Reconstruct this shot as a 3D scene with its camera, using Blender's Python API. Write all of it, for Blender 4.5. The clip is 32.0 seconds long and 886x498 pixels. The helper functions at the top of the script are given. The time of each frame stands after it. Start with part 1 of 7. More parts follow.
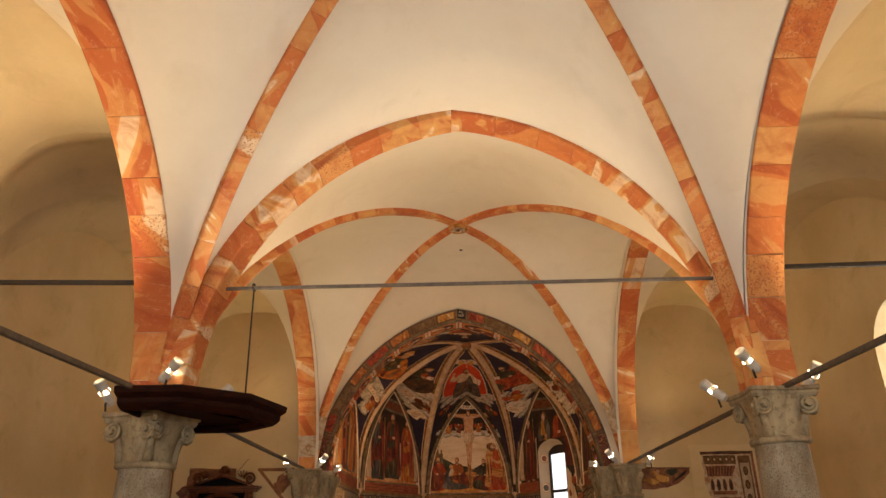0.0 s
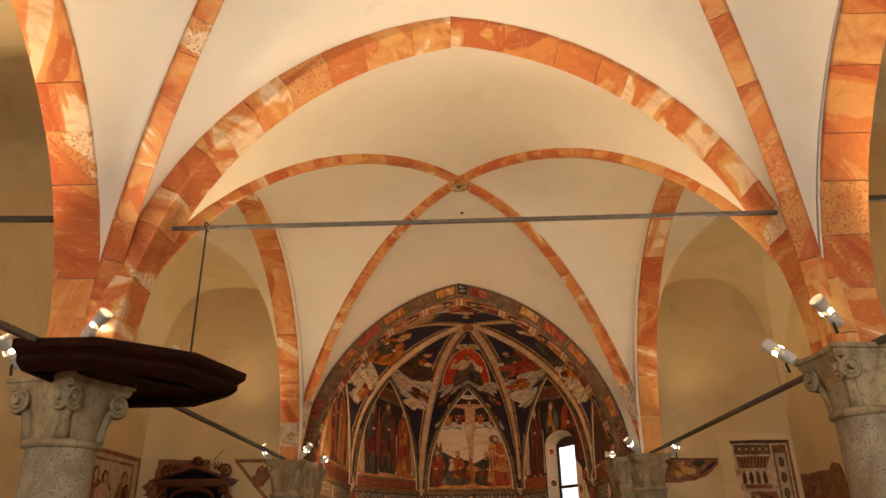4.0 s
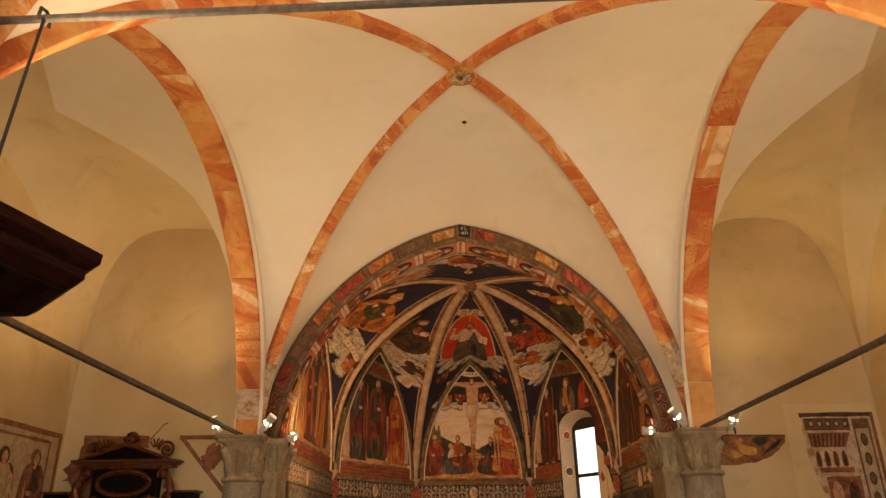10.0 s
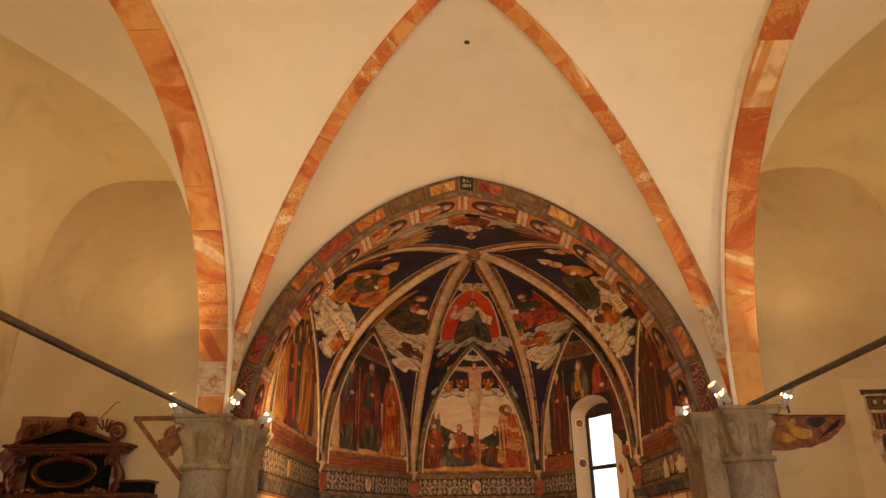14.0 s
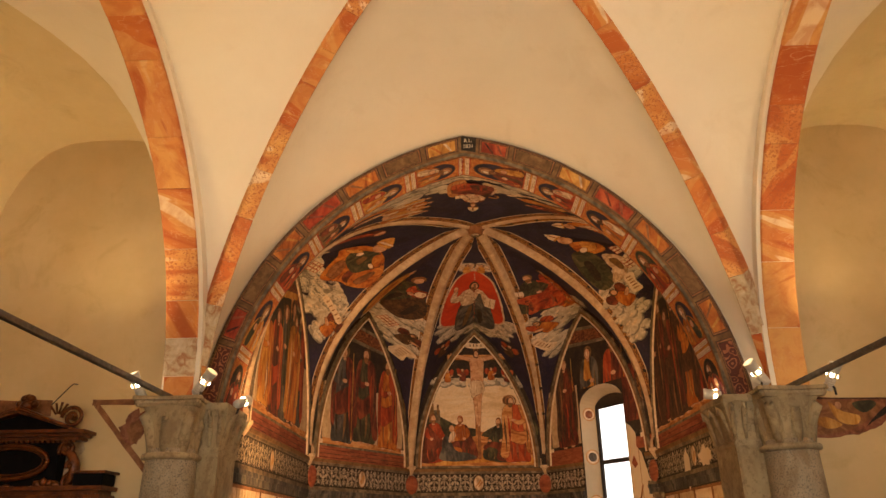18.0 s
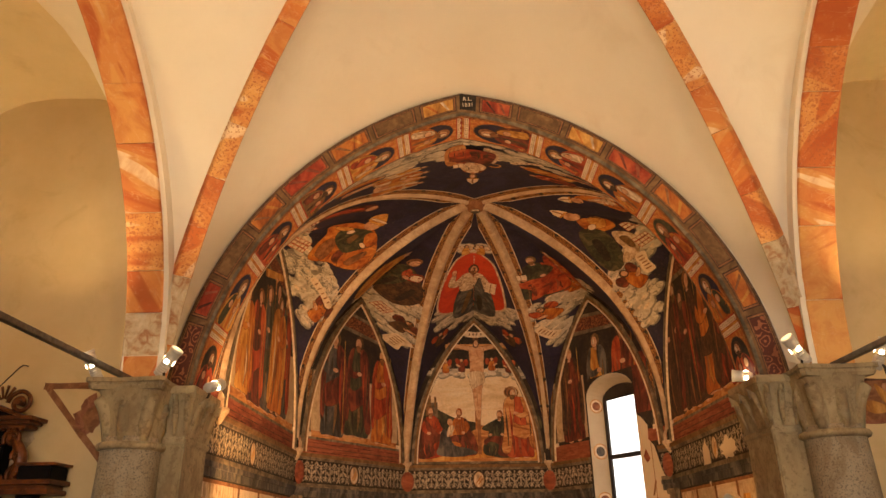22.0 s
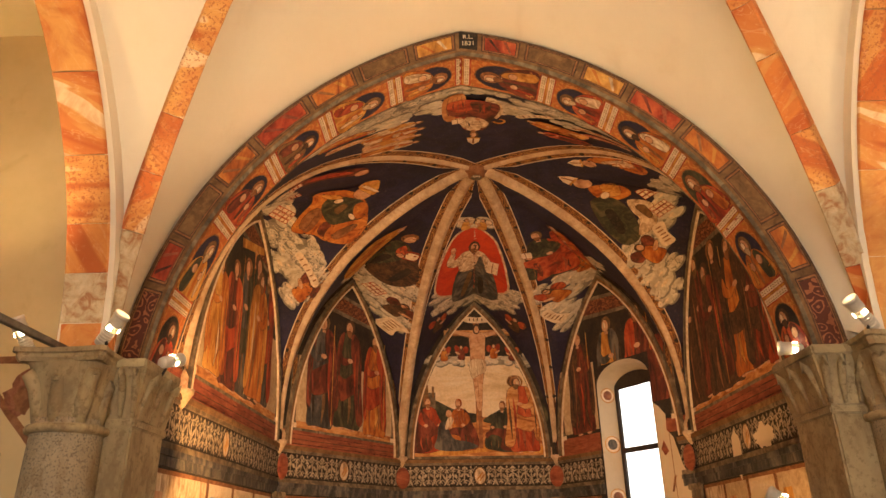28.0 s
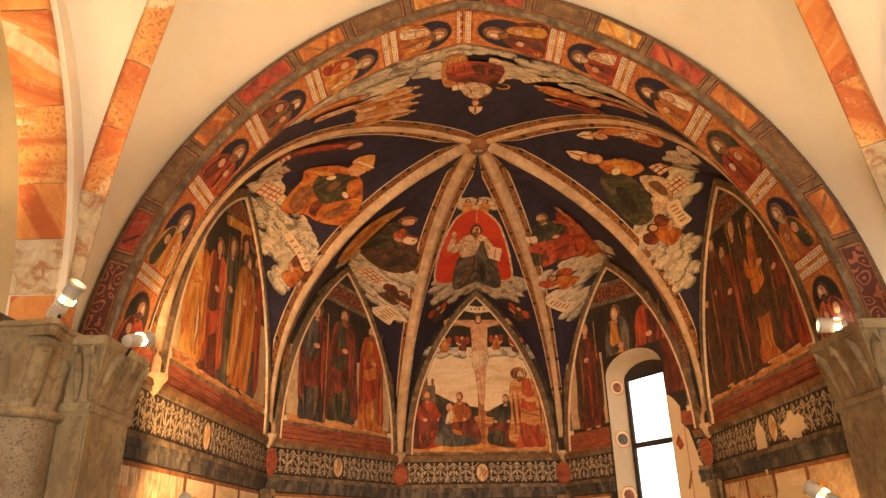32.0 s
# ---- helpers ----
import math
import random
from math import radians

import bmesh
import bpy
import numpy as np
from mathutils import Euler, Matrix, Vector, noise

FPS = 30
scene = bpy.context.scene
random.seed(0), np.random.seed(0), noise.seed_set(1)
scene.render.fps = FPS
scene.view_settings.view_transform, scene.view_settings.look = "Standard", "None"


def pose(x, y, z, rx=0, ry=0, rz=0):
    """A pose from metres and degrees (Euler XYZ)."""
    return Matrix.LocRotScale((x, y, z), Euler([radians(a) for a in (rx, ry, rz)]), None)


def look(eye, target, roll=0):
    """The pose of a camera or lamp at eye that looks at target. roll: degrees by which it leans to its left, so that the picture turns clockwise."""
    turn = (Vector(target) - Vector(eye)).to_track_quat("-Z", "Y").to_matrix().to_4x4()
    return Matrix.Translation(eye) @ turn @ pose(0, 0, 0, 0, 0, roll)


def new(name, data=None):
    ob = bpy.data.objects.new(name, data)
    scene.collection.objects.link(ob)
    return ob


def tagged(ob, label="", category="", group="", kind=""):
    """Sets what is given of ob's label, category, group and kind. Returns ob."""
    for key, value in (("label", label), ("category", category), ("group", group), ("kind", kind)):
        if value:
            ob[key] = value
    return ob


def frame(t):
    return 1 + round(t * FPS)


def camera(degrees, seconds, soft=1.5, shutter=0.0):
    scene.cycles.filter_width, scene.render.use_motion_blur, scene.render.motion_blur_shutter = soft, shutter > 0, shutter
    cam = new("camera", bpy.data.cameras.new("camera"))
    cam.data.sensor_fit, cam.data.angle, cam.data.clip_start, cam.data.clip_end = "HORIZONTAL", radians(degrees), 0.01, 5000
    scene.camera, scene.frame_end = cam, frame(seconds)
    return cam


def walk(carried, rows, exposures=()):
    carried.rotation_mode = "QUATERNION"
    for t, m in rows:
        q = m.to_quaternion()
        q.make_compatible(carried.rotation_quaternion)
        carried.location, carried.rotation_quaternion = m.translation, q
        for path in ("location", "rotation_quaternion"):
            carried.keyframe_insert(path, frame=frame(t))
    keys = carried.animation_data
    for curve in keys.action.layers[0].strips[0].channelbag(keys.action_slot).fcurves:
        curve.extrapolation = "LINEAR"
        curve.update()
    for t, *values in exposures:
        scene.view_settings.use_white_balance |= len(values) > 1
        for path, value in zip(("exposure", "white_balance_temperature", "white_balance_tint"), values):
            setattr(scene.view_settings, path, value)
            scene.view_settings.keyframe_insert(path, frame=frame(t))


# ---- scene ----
from mathutils.bvhtree import BVHTree

cam = camera(65.0, 32.0)
EYE = 1.6
# seconds, metres along the nave, yaw, pitch, roll
PATH = [
    (0, -0.000, 0.58, 22.98, -0.89), (1, 0.359, 0.59, 23.00, -0.91), (2, 0.754, 0.60, 23.00, -0.92), (3, 1.179, 0.61, 22.99, -0.91),
    (3.5, 1.400, 0.61, 22.99, -0.90), (5.5, 2.291, 0.61, 22.92, -0.84), (6, 2.514, 0.61, 22.91, -0.82), (7, 2.967, 0.63, 22.89, -0.80),
    (8, 3.429, 0.64, 22.85, -0.78), (9, 3.884, 0.64, 22.82, -0.78), (10, 4.333, 0.65, 22.81, -0.79), (11, 4.784, 0.66, 22.80, -0.80),
    (12, 5.208, 0.69, 22.78, -0.81), (13, 5.594, 0.73, 22.76, -0.81), (14, 5.937, 0.76, 22.74, -0.80), (14.5, 6.089, 0.77, 22.73, -0.80),
    (16.5, 6.628, 0.80, 22.70, -0.78), (17, 6.751, 0.81, 22.70, -0.78), (18, 6.992, 0.81, 22.70, -0.80), (19, 7.228, 0.79, 22.70, -0.83),
    (20, 7.465, 0.76, 22.71, -0.87), (21, 7.690, 0.72, 22.72, -0.90), (22, 7.910, 0.67, 22.73, -0.94), (23, 8.114, 0.63, 22.75, -0.97),
    (24, 8.303, 0.60, 22.76, -0.99), (25, 8.487, 0.59, 22.78, -1.00), (25.5, 8.576, 0.58, 22.78, -1.01), (27.5, 8.914, 0.59, 22.81, -1.04),
    (28, 9.000, 0.59, 22.81, -1.04), (29, 9.173, 0.59, 22.82, -1.04), (30, 9.338, 0.61, 22.82, -1.05), (31, 9.512, 0.64, 22.84, -1.05),
    (32, 9.684, 0.66, 22.84, -1.05),
]


def sight(y, yaw, pitch, roll):
    a, p = radians(yaw), radians(pitch)
    eye = Vector((0, y, EYE))
    return look(eye, eye + Vector((-math.sin(a) * math.cos(p), math.cos(a) * math.cos(p), math.sin(p))), roll)


walk(cam, [(t, sight(y, yaw, pitch, roll)) for t, y, yaw, pitch, roll in PATH], [(0, -1.07, 5950, 10), (6, -0.84, 6200, 10), (11, -0.66, 6420, 10), (14, -0.6, 6550, 10), (22, -0.34, 6600, 10), (28, -0.1, 6550, 10), (32, 0.16, 6500, 10)])

# ---------------------------------------------------------------- light
world = bpy.data.worlds.new("sky")
scene.world = world
world.use_nodes = True
wn = world.node_tree.nodes
sky = wn.new("ShaderNodeTexSky")
sky.sky_type, sky.sun_disc = "NISHITA", False
sky.sun_elevation, sky.sun_rotation = radians(40), radians(200)
world.node_tree.links.new(sky.outputs["Color"], wn["Background"].inputs["Color"])
wn["Background"].inputs["Strength"].default_value = 0.15


def area_lamp(name, place, target, sx, sy, watts, colour):
    d = bpy.data.lights.new(name, "AREA")
    d.shape, d.size, d.size_y, d.energy, d.color = "RECTANGLE", sx, sy, watts, colour
    ob = new(name, d)
    ob.matrix_world = look(place, target)
    return ob


DAY = (0.95, 0.95, 0.95)
# unseen daylight fill behind the camera; the west wall has no opening
area_lamp("west_window_light", (0.1, -6.9, 3.0), (0.1, 1.5, 7.2), 3.2, 3.0, 1100, DAY)
area_lamp("south_window_light", (6.42, 9.15, 3.4), (0, 9.15, 3.8), 1.0, 1.7, 30, DAY)
# unseen fill lamps added at the west ends to brighten the aisles
area_lamp("aisle_window_light", (-4.4, -6.9, 4.0), (-4.4, 14.5, 4.4), 1.2, 2.2, 330, DAY)
area_lamp("aisle_window_light", (4.6, -6.9, 4.0), (4.6, 14.5, 4.4), 1.2, 2.2, 260, DAY)

# ---------------------------------------------------------------- materials
def mat(name, rough=0.85, metal=0.0):
    m = bpy.data.materials.new(name)
    m.use_nodes = True
    t = m.node_tree
    b = t.nodes["Principled BSDF"]
    b.inputs["Roughness"].default_value = rough
    b.inputs["Metallic"].default_value = metal
    return m, t, b


def node(t, kind, inputs=(), **props):
    n = t.nodes.new(kind)
    if "operation" in props:
        n.operation = props["operation"]
    if "feature" in props:
        n.feature = props["feature"]
    if "bands_direction" in props:
        n.bands_direction = props["bands_direction"]
    if "data_type" in props:
        n.data_type, n.blend_type = props["data_type"], props["blend_type"]
    for k, v in dict(inputs).items():
        if isinstance(v, bpy.types.NodeSocket):
            t.links.new(v, n.inputs[k])
        else:
            n.inputs[k].default_value = v
    return n


def coords(t, stretch=(1, 1, 1)):
    c = node(t, "ShaderNodeNewGeometry")
    m = node(t, "ShaderNodeMapping", {"Vector": c.outputs["Position"], "Scale": stretch})
    return m.outputs["Vector"]


def noise_tex(t, vec, scale, detail=4, rough=0.55, distort=0.0):
    return node(t, "ShaderNodeTexNoise", {"Vector": vec, "Scale": scale, "Detail": detail, "Roughness": rough, "Distortion": distort}).outputs["Fac"]


def ramp(t, fac, stops, mode="LINEAR"):
    n = node(t, "ShaderNodeValToRGB", {"Fac": fac})
    n.color_ramp.interpolation = mode
    while len(n.color_ramp.elements) < len(stops):
        n.color_ramp.elements.new(0.5)
    for e, (p, c) in zip(n.color_ramp.elements, stops):
        e.position = p
        e.color = (*c, 1) if len(c) == 3 else c
    return n.outputs["Color"]


def mix(t, fac, a, b, mode="MIX"):
    n = node(t, "ShaderNodeMix", data_type="RGBA", blend_type=mode)
    for k, v in ((0, fac), (6, a), (7, b)):
        if isinstance(v, bpy.types.NodeSocket):
            t.links.new(v, n.inputs[k])
        else:
            n.inputs[k].default_value = v if k == 0 else ((*v, 1) if len(v) == 3 else v)
    return n.outputs[2]


def bump(t, b, height, strength=0.2, distance=0.01):
    n = node(t, "ShaderNodeBump", {"Height": height, "Strength": strength, "Distance": distance})
    t.links.new(n.outputs["Normal"], b.inputs["Normal"])


def colour(t, b, out):
    t.links.new(out, b.inputs["Base Color"])


def plaster(name, light, dark, stain):
    m, t, b = mat(name, 0.9)
    v = coords(t)
    c = ramp(t, noise_tex(t, v, 0.7, 5, 0.6), [(0.35, dark), (0.65, light)])
    c = mix(t, ramp(t, noise_tex(t, v, 1.7, 6, 0.65, 0.6), [(0.56, (0, 0, 0)), (0.75, (0.55, 0.55, 0.55))]), c, stain)
    c = mix(t, 0.12, c, ramp(t, noise_tex(t, v, 14, 4), [(0.3, dark), (0.7, light)]))
    colour(t, b, c)
    bump(t, b, noise_tex(t, v, 9, 6), 0.25, 0.012)
    return m


def fresco(name, a, b_, c_, fold=(3, 3, 3), scale=3.0, wear=0.2):
    """Fresco colour: deep and light tones of one pigment in soft folds, rubbed and stained."""
    m, t, b = mat(name, 0.82)
    v = coords(t, fold)
    f = noise_tex(t, v, scale, 4, 0.6, 1.0)
    c = ramp(t, f, [(0.34, a), (0.5, b_), (0.66, c_)])
    v2 = coords(t)
    c = mix(t, ramp(t, noise_tex(t, v2, 6, 6, 0.7), [(0.45, (0, 0, 0)), (0.8, (wear * 0.6, wear * 0.6, wear * 0.6))]), c, (0.26, 0.14, 0.06))
    c = mix(t, ramp(t, noise_tex(t, v2, 45, 3, 0.6), [(0.58, (0, 0, 0)), (0.75, (0.14, 0.14, 0.14))]), c, (0.5, 0.34, 0.18))
    strokes = ramp(t, noise_tex(t, v2, 24, 6, 0.75), [(0.34, (0.66, 0.62, 0.58)), (0.62, (1.1, 1.1, 1.1))])
    c = mix(t, 0.55, c, strokes, "MULTIPLY")
    colour(t, b, c)
    bump(t, b, noise_tex(t, v2, 14, 5), 0.15, 0.006)
    return m


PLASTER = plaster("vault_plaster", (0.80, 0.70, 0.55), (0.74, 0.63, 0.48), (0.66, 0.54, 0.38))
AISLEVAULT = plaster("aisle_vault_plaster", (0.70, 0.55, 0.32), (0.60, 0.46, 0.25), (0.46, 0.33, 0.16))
AISLE = plaster("aisle_plaster", (0.70, 0.53, 0.28), (0.59, 0.43, 0.205), (0.43, 0.29, 0.11))
REVEAL = plaster("stained_reveal_plaster", (0.58, 0.48, 0.33), (0.42, 0.34, 0.22), (0.25, 0.18, 0.1))
PALEAISLE = plaster("pale_patched_plaster", (0.76, 0.59, 0.32), (0.66, 0.49, 0.24), (0.5, 0.34, 0.14))
FLOOR = plaster("floor_stone", (0.32, 0.25, 0.19), (0.24, 0.19, 0.14), (0.18, 0.14, 0.1))
BARE = plaster("bare_plaster", (0.72, 0.60, 0.43), (0.60, 0.48, 0.32), (0.50, 0.36, 0.2))


def marble_paint(name, pale):
    """Painted voussoirs: each block its own brick red, orange or ochre, crossed by slanting brush streaks and pale veins."""
    m, t, b = mat(name, 0.85)
    rnd = node(t, "ShaderNodeObjectInfo").outputs["Random"]

    def times(k):
        return node(t, "ShaderNodeMath", {0: rnd, 1: k}, operation="MULTIPLY").outputs[0]

    def chance(k):
        return node(t, "ShaderNodeMath", {0: times(k)}, operation="FRACT").outputs[0]

    off = node(t, "ShaderNodeCombineXYZ", {"X": times(40.0), "Y": times(23.0), "Z": times(17.0)}).outputs[0]
    place = coords(t)
    shift = node(t, "ShaderNodeVectorMath", {0: place, 1: off}, operation="ADD").outputs[0]
    turned = node(t, "ShaderNodeVectorRotate", {"Vector": shift, "Axis": (0.25, 1.0, 0.15), "Angle": times(97.0)}).outputs[0]
    long = node(t, "ShaderNodeMapping", {"Vector": turned, "Scale": (0.8, 1.1, 4.6 - pale * 1.4)}).outputs["Vector"]
    base = ramp(t, chance(5.17), [(0.0, (0.52, 0.125, 0.025)), (0.3, (0.62, 0.19, 0.04)), (0.6, (0.66, 0.25, 0.06)), (0.85, (0.70, 0.34, 0.10)), (1.0, (0.60, 0.20, 0.05))])
    streak = noise_tex(t, long, 1.0, 2, 0.5, 0.5)
    c = mix(t, ramp(t, streak, [(0.36, (0.85, 0.85, 0.85)), (0.43, (0, 0, 0))]), base, (0.43, 0.085, 0.016))
    c = mix(t, ramp(t, streak, [(0.52, (0, 0, 0)), (0.545, (0.5 + pale * 0.7, 0.5 + pale * 0.7, 0.5 + pale * 0.7))]), c, (0.72, 0.38, 0.11))
    gate = ramp(t, chance(7.31), [(0.65 - pale, (0, 0, 0)), (0.72 - pale, (0.95, 0.95, 0.95))])
    c = mix(t, mix(t, 1.0, ramp(t, streak, [(0.6 - pale * 0.06, (0, 0, 0)), (0.615 - pale * 0.06, (1, 1, 1))]), gate, "MULTIPLY"), c, (0.82, 0.60, 0.36))
    thin = noise_tex(t, node(t, "ShaderNodeMapping", {"Vector": turned, "Scale": (2.0, 3.0, 9.0)}).outputs["Vector"], 0.8, 3, 0.5, 1.2)
    c = mix(t, ramp(t, thin, [(0.493, (0, 0, 0)), (0.498, (0.4, 0.4, 0.4)), (0.502, (0.4, 0.4, 0.4)), (0.507, (0, 0, 0))]), c, (0.80, 0.52, 0.27))
    cloudy = ramp(t, noise_tex(t, shift, 4.0, 5, 0.65, 0.8), [(0.35, (0.55, 0.55, 0.55)), (0.55, (0, 0, 0))])
    c = mix(t, cloudy, c, (0.50, 0.13, 0.03))
    wear = ramp(t, noise_tex(t, shift, 13, 7, 0.75), [(0.56, (0, 0, 0)), (0.7, (0.3, 0.3, 0.3))])
    c = mix(t, wear, c, (0.78, 0.50, 0.27))
    dots = noise_tex(t, shift, 42, 3, 0.6)
    gate2 = ramp(t, chance(13.7), [(0.72, (0, 0, 0)), (0.76, (0.75, 0.75, 0.75))])
    c = mix(t, mix(t, 1.0, ramp(t, dots, [(0.54, (0, 0, 0)), (0.6, (1, 1, 1))]), gate2, "MULTIPLY"), c, (0.38, 0.10, 0.03))
    colour(t, b, c)
    bump(t, b, noise_tex(t, shift, 18, 6), 0.3, 0.008)
    return m


VOUSSOIR = marble_paint("painted_voussoir", 0.1)
FLAMED = marble_paint("flame_painted_voussoir", 0.5)


def stone(name, light, dark, speck, scale):
    m, t, b = mat(name, 0.8)
    v = coords(t)
    c = ramp(t, noise_tex(t, v, 2.2, 6, 0.65), [(0.35, dark), (0.65, light)])
    c = mix(t, ramp(t, noise_tex(t, v, scale, 3, 0.7), [(0.52, (0, 0, 0)), (0.62, (0.8, 0.8, 0.8))]), c, speck)
    c = mix(t, ramp(t, noise_tex(t, coords(t, (1, 1, 0.45)), 4.5, 6, 0.7, 0.6), [(0.45, (0, 0, 0)), (0.62, (0.75, 0.75, 0.75))]), c, (0.22, 0.15, 0.075))
    colour(t, b, c)
    bump(t, b, noise_tex(t, v, scale * 0.8, 5), 0.4, 0.006)
    return m


GRANITE = stone("granite_shaft", (0.44, 0.36, 0.24), (0.32, 0.26, 0.17), (0.12, 0.10, 0.07), 60)
CAPITAL = stone("grey_capital_stone", (0.47, 0.37, 0.205), (0.34, 0.26, 0.138), (0.25, 0.185, 0.095), 16)


def plain(name, base, rough, metal=0.0, scale=12.0, amount=0.35):
    m, t, b = mat(name, rough, metal)
    v = coords(t)
    c = ramp(t, noise_tex(t, v, scale, 5, 0.65), [(0.3, tuple(k * (1 - amount) for k in base)), (0.7, tuple(k * (1 + amount) for k in base))])
    colour(t, b, c)
    bump(t, b, noise_tex(t, v, scale * 3, 4), 0.15, 0.003)
    return m


IRON = plain("forged_iron", (0.16, 0.13, 0.10), 0.55, 0.6, 20)
DARKIRON = plain("black_painted_iron", (0.035, 0.025, 0.018), 0.6, 0.2, 20)
GILT = plain("gilded_wood", (0.13, 0.036, 0.006), 0.34, 0.4, 14, 0.7)
EBONY = plain("black_lacquered_wood", (0.006, 0.0045, 0.004), 0.55, 0.0, 12)
EBONY.node_tree.nodes["Principled BSDF"].inputs["Specular IOR Level"].default_value = 0.06
WHITEMETAL = plain("white_enamel", (0.6, 0.55, 0.46), 0.35, 0.1, 20, 0.1)


def wood():
    m, t, b = mat("dark_walnut", 0.62)
    b.inputs["Specular IOR Level"].default_value = 0.1
    v = coords(t, (1, 1, 9))
    g = noise_tex(t, v, 3.5, 6, 0.6, 2.0)
    colour(t, b, ramp(t, g, [(0.3, (0.006, 0.0015, 0.0007)), (0.7, (0.034, 0.007, 0.0022))]))
    bump(t, b, g, 0.25, 0.004)
    return m


WALNUT = wood()


def glow(name, rgb, power):
    m, t, b = mat(name, 0.4)
    b.inputs["Base Color"].default_value = (*rgb, 1)
    b.inputs["Emission Color"].default_value = (*rgb, 1)
    b.inputs["Emission Strength"].default_value = power
    return m


LAMP = glow("halogen_lamp", (1.0, 0.86, 0.6), 40.0)
SKYGLOW = glow("bright_sky_beyond", (1.0, 0.98, 0.95), 4.0)

m_, t_, b_ = mat("clear_lamp_glass", 0.12)
b_.inputs["Transmission Weight"].default_value = 0.6
b_.inputs["Base Color"].default_value = (0.8, 0.7, 0.52, 1)
LAMPGLASS = m_
m_, t_, b_ = mat("window_glass", 0.05)
b_.inputs["Transmission Weight"].default_value = 1.0
GLASS = m_

# fresco pigments
BLUE = fresco("night_blue", (0.008, 0.006, 0.019), (0.013, 0.010, 0.034), (0.022, 0.017, 0.05), (1, 1, 1), 2.0, 0.1)
BLACK = fresco("black_ground", (0.008, 0.006, 0.005), (0.013, 0.010, 0.007), (0.026, 0.018, 0.012), (1, 1, 1), 2.0, 0.25)
RED = fresco("crimson", (0.15, 0.014, 0.005), (0.36, 0.04, 0.013), (0.55, 0.12, 0.036), (2.4, 2.4, 0.9), 2.0, 0.2)
WINE = fresco("wine_red", (0.03, 0.006, 0.004), (0.12, 0.02, 0.011), (0.27, 0.055, 0.026), (2.6, 2.6, 0.9), 2.2, 0.2)
ORANGE = fresco("orange", (0.22, 0.045, 0.007), (0.45, 0.125, 0.018), (0.64, 0.25, 0.045), (2.6, 2.6, 0.9), 2.2, 0.15)
OCHRE = fresco("ochre", (0.28, 0.10, 0.014), (0.52, 0.23, 0.04), (0.72, 0.40, 0.10), (2.6, 2.6, 0.9), 2.2, 0.15)
VERMILION = fresco("vermilion", (0.40, 0.022, 0.006), (0.52, 0.034, 0.009), (0.62, 0.06, 0.016), (1, 1, 1), 2.0, 0.1)
GREEN = fresco("bottle_green", (0.010, 0.012, 0.007), (0.036, 0.038, 0.02), (0.11, 0.095, 0.045), (2.6, 2.6, 0.9), 2.2, 0.2)
SLATE = fresco("slate_blue", (0.014, 0.015, 0.017), (0.055, 0.054, 0.052), (0.17, 0.15, 0.115), (2.6, 2.6, 0.9), 2.2, 0.2)
CREAM = fresco("cream_white", (0.3, 0.19, 0.10), (0.6, 0.43, 0.27), (0.8, 0.66, 0.46), (5, 5, 1.5), 2.5, 0.2)
FLESH = fresco("flesh_tone", (0.40, 0.18, 0.085), (0.58, 0.31, 0.16), (0.68, 0.42, 0.25), (2, 2, 2), 4.0, 0.15)
HAIR = fresco("dark_brown", (0.03, 0.014, 0.008), (0.07, 0.03, 0.014), (0.12, 0.055, 0.025), (3, 3, 3), 4.0, 0.15)
CLOUD = fresco("white_cloud", (0.36, 0.30, 0.22), (0.52, 0.45, 0.34), (0.68, 0.60, 0.47), (1.3, 1.3, 1.6), 4.0, 0.15)
CLOUDSHADE = fresco("cloud_shade", (0.13, 0.115, 0.09), (0.22, 0.195, 0.15), (0.32, 0.28, 0.21), (1.3, 1.3, 1.6), 4.0, 0.15)
DAWN = fresco("pale_evening_sky", (0.56, 0.40, 0.22), (0.72, 0.56, 0.36), (0.78, 0.66, 0.5), (1, 1, 3), 1.0, 0.15)
EARTH = fresco("orange_earth", (0.26, 0.08, 0.02), (0.5, 0.21, 0.06), (0.66, 0.36, 0.14), (1, 1, 3), 3.0, 0.2)
BRICKRED = fresco("red_marble_band", (0.16, 0.03, 0.014), (0.27, 0.065, 0.03), (0.36, 0.11, 0.05), (1, 1, 4), 2.5, 0.3)
GREY = fresco("grey_moulding", (0.07, 0.05, 0.03), (0.14, 0.105, 0.064), (0.27, 0.21, 0.13), (2, 2, 2), 3.0, 0.3)
STONEGREY = fresco("brown_grey_panel", (0.115, 0.056, 0.019), (0.175, 0.092, 0.034), (0.25, 0.14, 0.055), (2, 2, 2), 3.0, 0.3)
SCROLL = fresco("parchment", (0.56, 0.42, 0.27), (0.72, 0.57, 0.39), (0.8, 0.67, 0.49), (2, 2, 2), 5.0, 0.15)
RUST = fresco("rust_brown_line", (0.16, 0.06, 0.02), (0.25, 0.1, 0.035), (0.34, 0.15, 0.06), (2, 2, 2), 4.0, 0.3)
OLDRED = fresco("faded_red", (0.14, 0.045, 0.02), (0.25, 0.085, 0.04), (0.36, 0.15, 0.07), (2, 2, 2), 4.0, 0.4)
FADED = fresco("faded_floral_paint", (0.42, 0.2, 0.09), (0.6, 0.46, 0.28), (0.68, 0.56, 0.38), (2, 2, 2), 5.0, 0.5)
FRIEZEINK = fresco("frieze_grey", (0.21, 0.165, 0.11), (0.36, 0.29, 0.2), (0.52, 0.43, 0.31), (2, 2, 2), 6.0, 0.35)
